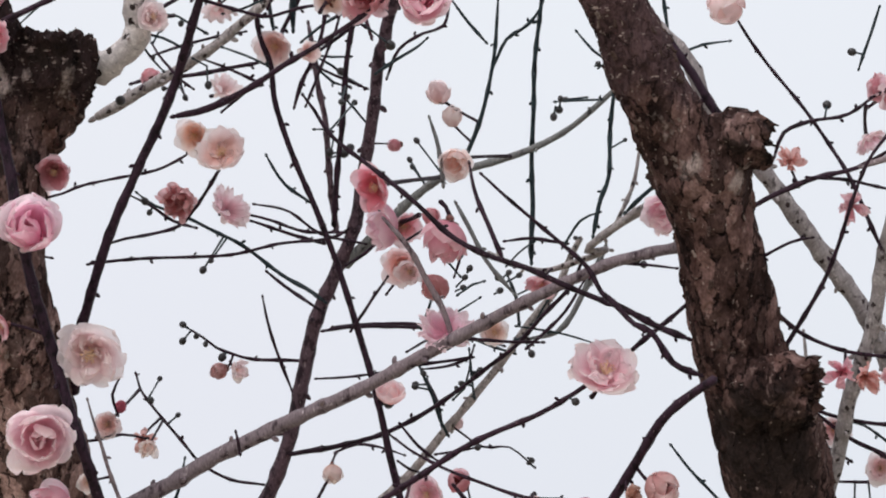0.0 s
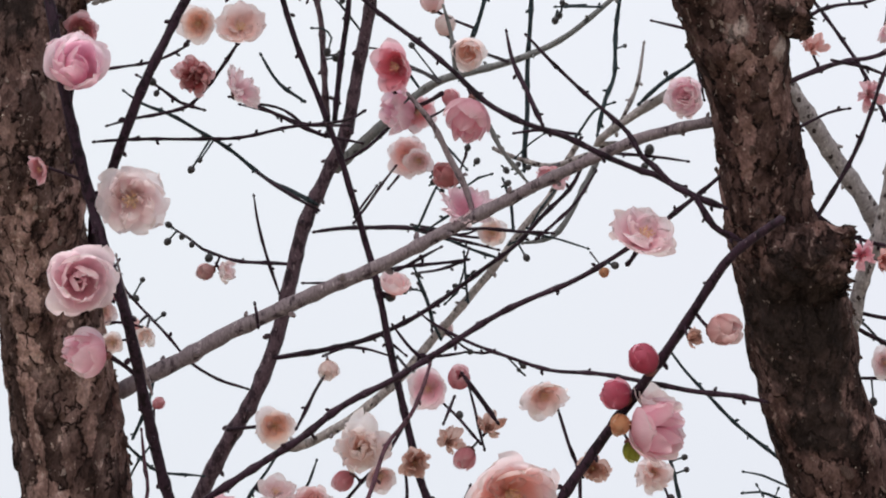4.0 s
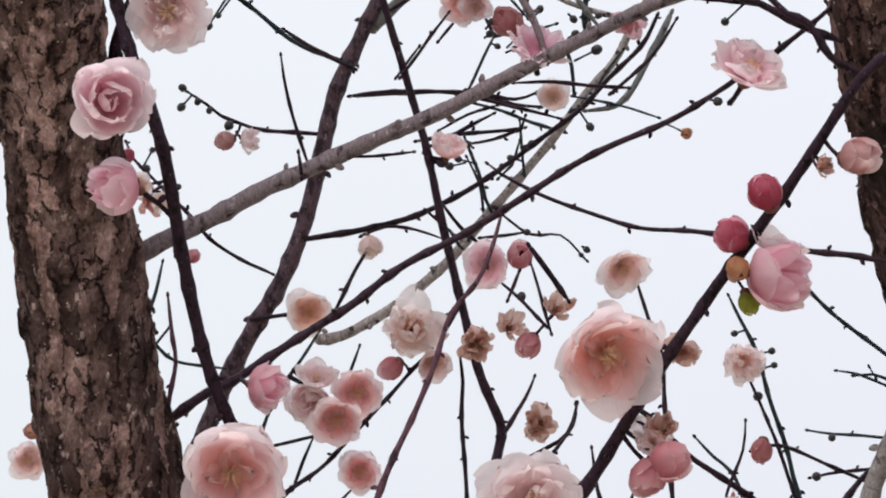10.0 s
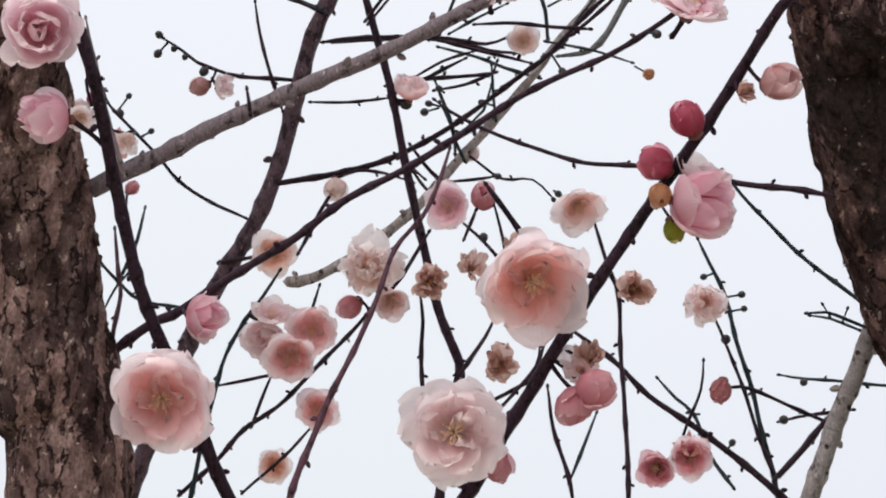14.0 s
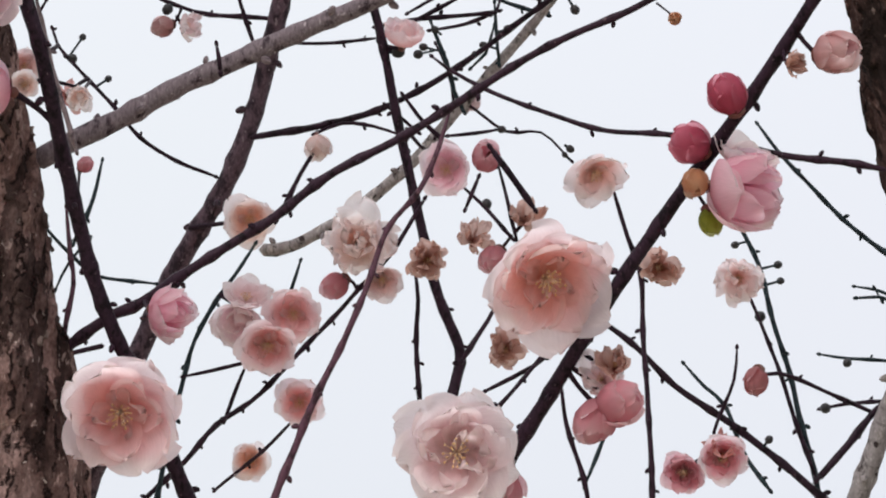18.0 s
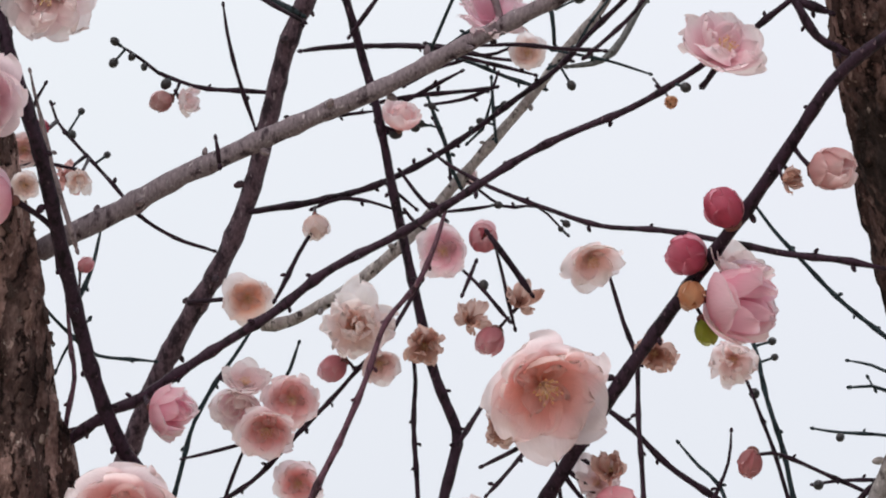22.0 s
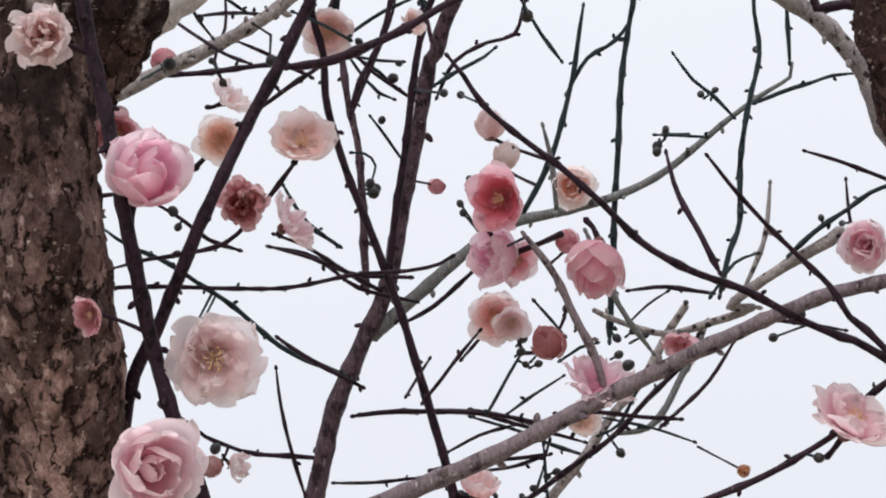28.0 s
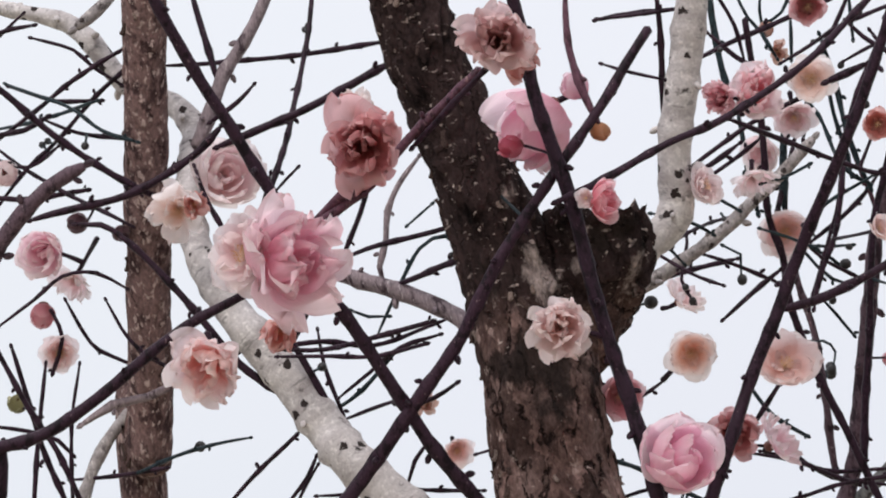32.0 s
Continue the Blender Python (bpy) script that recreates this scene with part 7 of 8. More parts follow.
limb(right_tree, "twig", "dark", [(0.1615, 0.5102, 2.0645, 1.7), (0.1781, 0.5091, 2.0720, 1.6), (0.1929, 0.5081, 2.0786, 1.5)])
limb(rear_tree, "twig", "dark", [(-0.0158, 0.6075, 2.0041, 1.4), (-0.0049, 0.6079, 2.0066, 1.3), (0.0071, 0.6088, 2.0083, 1.2), (0.0167, 0.6094, 2.0100, 1.1), (0.0179, 0.6082, 2.0130, 1.0)], free="b")
limb(rear_tree, "twig", "dark", [(-0.0129, 0.6087, 2.0024, 1.4), (-0.0029, 0.6077, 2.0076, 1.2), (0.0075, 0.6066, 2.0132, 1.0)], free="b")
limb(rear_tree, "twig", "green", [(-0.0009, 0.6090, 2.0055, 1.2), (0.0030, 0.6138, 1.9962, 1.2), (0.0049, 0.6173, 1.9890, 1.2), (0.0073, 0.6196, 1.9847, 1.2)], free="b")
limb(rear_tree, "twig", "green", [(0.0163, 0.6085, 2.0118, 1.0), (0.0166, 0.6120, 2.0041, 1.0), (0.0176, 0.6153, 1.9972, 1.0)], free="b")
limb(rear_tree, "twig", "dark", [(0.0041, 0.6224, 1.9776, 1.2), (0.0108, 0.6228, 1.9788, 1.1), (0.0172, 0.6231, 1.9800, 1.0)], free="b")
limb(rear_tree, "twig", "dark", [(-0.0086, 0.6164, 1.9869, 1.2), (-0.0027, 0.6203, 1.9801, 1.2), (0.0032, 0.6231, 1.9758, 1.2)], free="b")
limb(rear_tree, "twig", "dark", [(-0.0134, 0.6170, 1.9841, 1.2), (-0.0051, 0.6208, 1.9783, 1.0)], free="b")
limb(rear_tree, "twig", "slate", [(0.0186, 0.5493, 2.0451, 1.7), (0.0227, 0.5534, 2.0373, 1.6), (0.0274, 0.5580, 2.0287, 1.5), (0.0326, 0.5616, 2.0225, 1.5), (0.0364, 0.5641, 2.0180, 1.4)], free="b")
limb(rear_tree, "twig", "slate", [(0.0656, 0.5995, 2.0465, 2.4), (0.0595, 0.6038, 2.0353, 2.2), (0.0534, 0.6079, 2.0244, 2.0), (0.0474, 0.6098, 2.0185, 1.8), (0.0386, 0.6095, 2.0165, 1.6)], free="b")
limb(rear_tree, "twig", "dark", [(0.0147, 0.5897, 1.9554, 1.9), (0.0200, 0.5933, 1.9491, 1.8), (0.0254, 0.5971, 1.9423, 1.7)], free="b")
limb(rear_tree, "twig", "dark", [(0.0108, 0.5924, 1.9482, 1.4), (0.0077, 0.5950, 1.9415, 1.2)], free="b")
limb(rear_tree, "twig", "slate", [(0.0089, 0.5451, 2.0757, 1.2), (0.0113, 0.5495, 2.0669, 1.4), (0.0126, 0.5546, 2.0560, 1.6)], free="b")
bead(rear_tree, (-0.0001, 0.6097, 2.0041), 2.4, (0.0015, 0.6104, 2.0031))
bead(rear_tree, (-0.0033, 0.6113, 1.9996), 2.4, (0.0026, 0.6126, 1.9987))
bead(rear_tree, (0.0200, 0.6118, 2.0057), 2.4, (0.0166, 0.6119, 2.0045))
bead(rear_tree, (0.0134, 0.6130, 2.0011), 2.4, (0.0170, 0.6138, 2.0005))
bead(rear_tree, (0.0182, 0.6232, 1.9801), 2.4, (0.0164, 0.6230, 1.9800))
bead(rear_tree, (0.0343, 0.5706, 2.0276), 2.3, (0.0321, 0.5710, 2.0259))
bead(rear_tree, (0.0379, 0.5714, 2.0269), 2.3, (0.0333, 0.5718, 2.0245))
bead(rear_tree, (0.0373, 0.6276, 1.9764), 2.4, (0.0359, 0.6270, 1.9772))
bead(rear_tree, (0.0157, 0.5974, 2.0359), 2.4, (0.0125, 0.5984, 2.0328))
bead(rear_tree, (0.0149, 0.5988, 2.0326), 2.4, (0.0121, 0.5990, 2.0313))
limb(rear_tree, "twig", "dark", [(-0.0245, 0.5830, 2.0370, 1.5), (-0.0179, 0.5796, 2.0397, 1.4), (-0.0119, 0.5759, 2.0436, 1.2), (-0.0053, 0.5714, 2.0485, 1.1)], free="b")
limb(rear_tree, "twig", "dark", [(0.0339, 0.5662, 2.0378, 1.2), (0.0432, 0.5637, 2.0376, 1.2), (0.0544, 0.5619, 2.0350, 1.2)], free="b")
limb(rear_tree, "twig", "green", [(0.0342, 0.5699, 2.0307, 0.9), (0.0387, 0.5671, 2.0337, 0.8), (0.0435, 0.5644, 2.0361, 0.8)], free="b")
limb(rear_tree, "twig", "green", [(0.0090, 0.5733, 2.0375, 1.1), (0.0129, 0.5744, 2.0334, 1.0), (0.0165, 0.5756, 2.0293, 0.9)], free="b")
limb(rear_tree, "twig", "dark", [(-0.0099, 0.5845, 2.0265, 1.2), (-0.0051, 0.5807, 2.0311, 1.1)], free="b")
limb(rear_tree, "twig", "green", [(0.0162, 0.5789, 2.0234, 1.1), (0.0207, 0.5764, 2.0257, 1.0), (0.0244, 0.5751, 2.0262, 0.9)], free="b")
limb(rear_tree, "twig", "dark", [(0.0150, 0.5760, 2.0295, 1.1), (0.0165, 0.5737, 2.0330, 1.2), (0.0170, 0.5721, 2.0356, 1.2)], free="b")
bead(rear_tree, (0.0057, 0.5787, 2.0292), 2.6, (0.0039, 0.5801, 2.0276))
bead(rear_tree, (0.0051, 0.5806, 2.0261), 2.6, (0.0036, 0.5815, 2.0252))
bead(rear_tree, (0.0170, 0.5723, 2.0352), 2.6, (0.0162, 0.5735, 2.0334))
bead(rear_tree, (0.0303, 0.5731, 2.0268), 2.6, (0.0288, 0.5727, 2.0284))
bead(rear_tree, (0.0308, 0.5752, 2.0227), 2.6, (0.0287, 0.5762, 2.0218))
bead(rear_tree, (0.0202, 0.5738, 2.0307), 2.6, (0.0192, 0.5748, 2.0295))
limb(rear_tree, "twig", "green", [(-0.0589, 0.5306, 2.1765, 2.0), (-0.0581, 0.5362, 2.1652, 1.9), (-0.0568, 0.5409, 2.1553, 1.8), (-0.0545, 0.5449, 2.1465, 1.7)], free="b")
limb(rear_tree, "twig", "green", [(-0.0533, 0.5465, 2.1429, 1.6), (-0.0524, 0.5517, 2.1322, 1.6), (-0.0502, 0.5579, 2.1190, 1.6)], free="b")
limb(rear_tree, "twig", "green", [(-0.0272, 0.5373, 2.1506, 1.2), (-0.0251, 0.5427, 2.1391, 1.3), (-0.0226, 0.5470, 2.1296, 1.4), (-0.0191, 0.5511, 2.1200, 1.4)], free="b")
limb(rear_tree, "twig", "green", [(-0.0412, 0.5464, 2.1382, 2.2), (-0.0426, 0.5519, 2.1279, 2.2), (-0.0427, 0.5570, 2.1179, 2.2)], free="b")
limb(rear_tree, "twig", "green", [(-0.0391, 0.5584, 2.1137, 1.2), (-0.0301, 0.5543, 2.1183, 1.1), (-0.0181, 0.5496, 2.1227, 0.9)], free="b")
limb(rear_tree, "twig", "dark", [(-0.0837, 0.5144, 2.1059, 1.6), (-0.0749, 0.5109, 2.1094, 1.4), (-0.0677, 0.5076, 2.1130, 1.2)], free="b")
limb(rear_tree, "twig", "green", [(0.1254, 0.5908, 1.9076, 1.2), (0.1194, 0.5896, 1.9097, 1.1), (0.1137, 0.5886, 1.9115, 0.9), (0.1087, 0.5887, 1.9112, 0.8)], free="b")
limb(rear_tree, "twig", "green", [(0.1144, 0.5887, 1.9112, 0.8), (0.1130, 0.5876, 1.9132, 0.8)], free="b")
limb(rear_tree, "twig", "green", [(0.1187, 0.5895, 1.9099, 0.8), (0.1197, 0.5881, 1.9122, 0.8)], free="b")
limb(rear_tree, "twig", "dark", [(0.0144, 0.6463, 1.9114, 1.4), (0.0230, 0.6439, 1.9156, 1.3), (0.0292, 0.6418, 1.9192, 1.2), (0.0320, 0.6376, 1.9265, 1.1)], free="b")
blossom("cup", "salmon", (0.0268, 0.5270, 1.8853), (0.28, -0.64, -0.71), 30.4, (0.0400, 0.5360, 1.8848))
blossom("open", "blush", (0.0043, 0.5484, 1.8514), (0.00, -0.91, -0.41), 29.4, (0.0168, 0.5596, 1.8535))
blossom("cup", "rose", (-0.0763, 0.5502, 1.8616), (0.05, -0.78, -0.62), 27.9, (-0.0678, 0.5695, 1.8655))
blossom("ball", "pink", (-0.1087, 0.4921, 1.9459), (0.20, -0.85, -0.49), 20.0, (-0.0973, 0.5042, 1.9468))
blossom("half", "orchid", (-0.1078, 0.5085, 1.9286), (-0.89, -0.44, -0.07), 14.6, (-0.0915, 0.5200, 1.9247))
blossom("open", "blush", (-0.0935, 0.4932, 1.9750), (-0.07, -0.81, -0.59), 22.7, (-0.1045, 0.4989, 1.9668))
blossom("half", "mauve", (-0.1103, 0.4686, 2.0105), (0.16, -0.99, -0.05), 18.1, (-0.1134, 0.4816, 2.0009))
blossom("ruffle", "tan", (-0.1341, 0.4629, 2.0438), (-0.21, -0.84, -0.50), 13.5, (-0.1219, 0.4691, 2.0432))
blossom("bud", "crimson", (0.0676, 0.4977, 1.9201), (-0.42, -0.83, 0.38), 9.8, (0.0717, 0.5036, 1.9205))
blossom("bud", "crimson", (0.0593, 0.5078, 1.9129), (-0.68, -0.72, 0.11), 9.6, (0.0651, 0.5105, 1.9135))
blossom("half", "orchid", (0.0719, 0.5103, 1.9016), (0.76, -0.54, -0.37), 19.1, (0.0620, 0.5141, 1.9100))
blossom("cup", "blush", (0.0723, 0.5093, 1.9107), (0.33, -0.73, 0.6), 14.8, (0.0658, 0.5098, 1.9143))
blossom("bud", "dusty", (0.0916, 0.4870, 1.9252), (0.50, -0.79, -0.34), 10.9, (0.0830, 0.4903, 1.9337))
blossom("wither", "russet", (0.0825, 0.4898, 1.9243), (0.82, -0.54, -0.16), 6.1, (0.0805, 0.4932, 1.9307))
blossom("bud", "ochre", (0.06, 0.5082, 1.9028), (0.0, -0.6, -0.8), 7.0, (0.0620, 0.5141, 1.9100))
blossom("open", "pink", (0.0718, 0.5197, 1.9739), (0.32, -0.84, 0.43), 23.0, (0.0667, 0.5202, 1.9701))
blossom("cup", "peach", (0.0422, 0.5877, 1.9464), (0.24, -0.42, -0.88), 15.5, (0.0470, 0.5935, 1.9448))
blossom("wither", "russet", (0.0581, 0.5964, 1.9241), (0.0, -0.87, -0.5), 9.8, (0.0533, 0.6013, 1.9254))
blossom("wither", "tan", (0.0807, 0.613, 1.9288), (0.0, -0.81, -0.58), 12.1, (0.0839, 0.6306, 1.9359))
blossom("bud", "rust", (0.0846, 0.6189, 1.9020), (-0.25, -0.16, -0.95), 7.2, (0.0864, 0.6284, 1.9073))
blossom("bud", "rosy", (0.0372, 0.5474, 1.8595), (-0.46, -0.15, -0.88), 10.8, (0.0310, 0.5455, 1.8732))
blossom("bud", "rosy", (0.0428, 0.5436, 1.8622), (0.61, -0.79, -0.11), 11.6, (0.0305, 0.5461, 1.8724))
blossom("wither", "blush", (0.0385, 0.5454, 1.8698), (-0.35, -0.93, -0.09), 10.6, (0.0305, 0.5461, 1.8724))
blossom("wither", "russet", (0.0419, 0.5412, 1.8716), (0.0, -0.97, 0.26), 8.1, (0.0345, 0.5419, 1.8778))
blossom("cup", "warm", (0.0750, 0.6206, 1.8801), (0.00, -0.75, -0.66), 12.4, (0.0731, 0.6237, 1.8838))
blossom("cup", "rosy", (0.0639, 0.6168, 1.8745), (-0.31, -0.7, -0.64), 10.5, (0.0731, 0.6237, 1.8838))
blossom("wither", "russet", (0.0183, 0.6271, 1.9147), (0.0, -0.87, -0.5), 10.4, (0.0124, 0.6162, 1.9135))
blossom("bud", "rosy", (0.0166, 0.5598, 1.8471), (0.33, 0.15, -0.93), 8.8, (0.0168, 0.5596, 1.8535))
blossom("ruffle", "cream", (-0.0207, 0.6016, 1.9351), (0.00, -0.97, -0.23), 16.8, (-0.0148, 0.5688, 1.9153))
blossom("bud", "rosy", (-0.0269, 0.6111, 1.9262), (-0.68, -0.27, -0.68), 7.5, (-0.0211, 0.6147, 1.9267))
blossom("cup", "tan", (-0.0143, 0.6067, 1.9252), (0.22, -0.54, -0.81), 10.6, (-0.0160, 0.6131, 1.9318))
blossom("cup", "blush", (-0.0499, 0.6031, 1.9198), (0.14, -0.90, 0.42), 12.5, (-0.0562, 0.6126, 1.9267))
blossom("ball", "blush", (-0.0524, 0.6066, 1.9128), (-0.33, -0.60, -0.73), 12.9, (-0.0576, 0.6132, 1.9247))
blossom("cup", "rose", (-0.0376, 0.6036, 1.9139), (0.10, -0.86, -0.50), 14.5, (-0.0405, 0.6209, 1.9267))
blossom("cup", "rose", (-0.0442, 0.6054, 1.9053), (0.00, -0.66, -0.75), 15.5, (-0.0494, 0.6183, 1.9068))
blossom("half", "orchid", (-0.0657, 0.5595, 1.8936), (0.83, -0.42, -0.37), 12.3, (-0.0731, 0.5697, 1.9020))
blossom("cup", "apricot", (-0.0507, 0.6206, 1.9504), (0.10, -0.86, -0.50), 13.7, (-0.0682, 0.6353, 1.9559))
blossom("cup", "rose", (-0.0365, 0.6240, 1.8978), (0.00, -0.87, -0.50), 12.9, (-0.0385, 0.6299, 1.8955))
blossom("cup", "apricot", (-0.0505, 0.6507, 1.8923), (0.00, -0.81, -0.58), 10.5, (-0.0503, 0.6457, 1.8905))
blossom("wither", "russet", (-0.0024, 0.5975, 1.9266), (0.00, -0.81, -0.58), 10.2, (-0.0025, 0.6124, 1.9370))
blossom("cup", "pink", (0.0024, 0.6033, 1.9569), (-0.22, -0.85, -0.49), 14.5, (0.0002, 0.6182, 1.9693))
blossom("bud", "rosy", (0.0136, 0.6078, 1.9628), (0.0, -1.0, -0.06), 8.7, (0.0167, 0.6079, 1.9602))
blossom("half", "cream", (-0.0320, 0.6098, 1.9673), (0.10, 0.01, -1.00), 7.4, (-0.0328, 0.6245, 1.9801))
blossom("ball", "rose", (-0.0085, 0.5876, 1.9903), (0.15, -0.80, 0.58), 10.7, (-0.0154, 0.5931, 1.9938))
blossom("cup", "cream", (0.0263, 0.5999, 2.0159), (0.0, -0.95, -0.3), 9.6, (0.0248, 0.6093, 2.015))
blossom("bud", "blush", (0.0097, 0.6258, 1.9905), (0.0, -0.55, -0.83), 5.7, (0.0102, 0.6220, 1.9908))
blossom("bud", "dusty", (-0.0758, 0.6148, 2.0084), (-0.79, -0.38, -0.48), 6.1, (-0.0709, 0.6144, 2.0141))
blossom("wither", "blush", (-0.0685, 0.6147, 2.0086), (0.79, -0.38, -0.48), 8.3, (-0.0697, 0.6145, 2.0137))
blossom("cup", "cream", (-0.1016, 0.5322, 1.9428), (0.0, -0.87, -0.5), 7.1, (-0.094, 0.5337, 1.9452))
blossom("wither", "cream", (-0.0951, 0.5912, 1.9724), (0.0, -0.64, -0.77), 7.6, (-0.0950, 0.6126, 1.9896))
blossom("cup", "peach", (-0.1100, 0.5882, 1.9804), (0.13, -0.92, -0.37), 9.8, (-0.1046, 0.6141, 2.0019))
blossom("bud", "crimson", (-0.1058, 0.5898, 1.9874), (0.53, -0.72, 0.44), 4.6, (-0.1046, 0.6141, 2.0019))
blossom("star", "coral", (-0.0988, 0.601, 1.9782), (0.62, -0.63, -0.48), 8.8, (-0.0957, 0.6127, 1.9906))
blossom("side", "mauve", (0.0156, 0.5453, 1.9993), (0.10, -0.91, 0.40), 18.3, (0.0176, 0.5491, 1.9972))
blossom("cup", "red", (-0.0091, 0.5347, 2.0464), (-0.65, -0.55, -0.52), 15.7, (0.0084, 0.5908, 2.0722))
blossom("ball", "mauve", (-0.0082, 0.5502, 2.0384), (-0.90, -0.32, -0.29), 15.6, (-0.0037, 0.5318, 2.0332))
blossom("cup", "warm", (-0.0002, 0.5529, 2.0385), (0.52, -0.52, -0.68), 12.4, (-0.0028, 0.5323, 2.0322))
blossom("half", "orchid", (0.0158, 0.5380, 2.0275), (-0.21, 0.09, -0.97), 16.0, (0.0039, 0.5359, 2.0249))
blossom("cup", "salmon", (-0.0040, 0.5701, 2.0306), (-0.31, -0.82, -0.49), 13.4, (-0.0084, 0.5690, 2.0260))
blossom("cup", "blush", (-0.0002, 0.5674, 2.0273), (-0.18, -0.52, -0.83), 9.4, (0.0074, 0.5868, 2.0293))
blossom("bud", "rust", (0.0092, 0.5668, 2.0214), (-0.44, -0.89, -0.09), 9.4, (0.0074, 0.5868, 2.0293))
blossom("bud", "peach", (0.0062, 0.5874, 2.1041), (-0.17, -0.96, 0.25), 8.8, (0.0212, 0.5847, 2.0908))
blossom("bud", "cream", (0.0109, 0.5914, 2.0958), (0.2, -0.98, 0.02), 8.0, (0.0182, 0.5891, 2.0849))
blossom("ball", "apricot", (0.0172, 0.5517, 2.0616), (-0.21, -0.71, -0.67), 11.6, (0.0332, 0.5873, 2.0782))
blossom("bud", "rosy", (-0.0101, 0.5926, 2.086), (-0.84, -0.46, -0.29), 4.7, (-0.0190, 0.5884, 2.0852))
blossom("wither", "rosy", (0.0458, 0.5664, 2.021), (-0.16, -0.39, -0.91), 9.2, (0.0492, 0.5757, 2.0307))
blossom("bud", "rosy", (0.0103, 0.5426, 2.0386), (-0.19, -0.98, 0.09), 6.3, (0.0023, 0.535, 2.0268))
blossom("ruffle", "rust", (-0.0766, 0.5345, 2.0435), (-0.21, -0.78, -0.58), 12.6, (-0.0712, 0.5442, 2.0464))
blossom("cup", "apricot", (-0.0775, 0.5573, 2.0769), (-0.31, -0.76, -0.57), 13.2, (-0.0824, 0.5730, 2.0772))
blossom("cup", "peach", (-0.061, 0.528, 2.0592), (0.02, -1.0, 0.04), 16.9, (-0.0623, 0.5351, 2.056))
blossom("side", "pink", (-0.0607, 0.5481, 2.0464), (0.74, -0.65, 0.21), 15.7, (-0.0637, 0.5542, 2.0456))
blossom("side", "blush", (-0.0702, 0.576, 2.1039), (0.57, -0.75, 0.35), 12.4, (-0.0735, 0.5689, 2.107))
blossom("cup", "peach", (-0.0477, 0.5466, 2.1056), (-0.21, -0.72, -0.66), 14.7, (-0.0459, 0.5543, 2.1161))
blossom("bud", "rosy", (-0.0923, 0.5505, 2.0974), (0.3, -0.83, -0.48), 7.5, (-0.0936, 0.5412, 2.0889))
blossom("cup", "rosy", (-0.1231, 0.4889, 1.9835), (-0.82, -0.32, -0.47), 9.2, (-0.1081, 0.4938, 1.9816))
blossom("cup", "rosy", (-0.1126, 0.5025, 2.0424), (0.11, -0.67, -0.74), 11.6, (-0.1171, 0.4758, 2.0191))
blossom("star", "coral", (0.1332, 0.5246, 2.0485), (0.13, -0.99, 0.05), 8.2, (0.1362, 0.5258, 2.0402))
blossom("wither", "rosy", (0.1641, 0.5156, 2.0678), (0.44, -0.86, 0.25), 11.2, (0.1580, 0.5152, 2.0645))
blossom("side", "pink", (0.1599, 0.5232, 2.0535), (0.49, -0.08, -0.87), 11.2, (0.1651, 0.5039, 2.0473))
blossom("star", "rosy", (0.1534, 0.5372, 2.0361), (0.13, -0.82, -0.57), 9.9, (0.1556, 0.5451, 2.0426))
blossom("star", "red", (0.1475, 0.5511, 1.9826), (-0.42, -0.87, -0.27), 9.7, (0.1500, 0.5607, 1.9935))
blossom("star", "coral", (0.1733, 0.5547, 1.9828), (0.62, -0.60, -0.51), 9.3, (0.1734, 0.5567, 1.9881))
blossom("wither", "warm", (0.1658, 0.5544, 1.9811), (0.33, -0.94, 0.05), 8.6, (0.1658, 0.5564, 1.9864))
blossom("star", "coral", (0.1571, 0.5524, 1.9804), (0.41, -0.69, -0.59), 9.7, (0.1541, 0.5706, 1.9891))
blossom("cup", "blush", (0.1456, 0.5866, 1.9732), (0.11, -0.67, -0.73), 11.5, (0.1457, 0.5876, 1.9785))
blossom("cup", "blush", (0.1613, 0.5932, 1.9612), (0.14, -0.92, -0.36), 11.5, (0.1611, 0.599, 1.9593))
blossom("bud", "peach", (0.1126, 0.5205, 2.1045), (-0.14, -0.57, -0.81), 13.2, (0.1156, 0.5288, 2.1036))
blossom("ball", "pink", (0.0897, 0.5335, 2.0341), (-0.52, -0.7, -0.48), 13.1, (0.0896, 0.5523, 2.0483))
blossom("wither", "warm", (0.1711, 0.5130, 2.0631), (0.12, -0.98, -0.11), 14.5, (0.1767, 0.5293, 2.0666))
blossom("wither", "rosy", (0.1773, 0.5208, 2.0545), (0.43, -0.62, -0.65), 11.5, (0.1757, 0.5318, 2.0622))
blossom("side", "blush", (-0.062, 0.5182, 2.1065), (0.03, -0.01, -1.0), 12.1, (-0.0599, 0.5182, 2.1064))
blossom("cup", "tan", (-0.0301, 0.5207, 2.0919), (0.55, -0.82, -0.07), 7.7, (-0.0332, 0.5506, 2.1045))
blossom("ruffle", "rosy", (-0.0042, 0.4749, 2.0910), (-0.01, -0.82, -0.56), 15.2, (-0.0037, 0.4783, 2.0866))
blossom("ball", "orchid", (0.0152, 0.4738, 2.0890), (0.25, -0.96, -0.12), 16.9, (0.0087, 0.4773, 2.0948))
blossom("open", "cream", (-0.0164, 0.4801, 2.0929), (0.33, 0.68, 0.65), 12.9, (-0.0156, 0.4929, 2.0948))
blossom("ruffle", "warm", (-0.0194, 0.4949, 2.1107), (-0.42, -0.91, -0.08), 12.3, (-0.0233, 0.4902, 2.0951))
blossom("cup", "coral", (-0.0365, 0.4877, 2.1048), (-0.23, -0.86, -0.45), 7.9, (-0.0435, 0.4865, 2.0919))
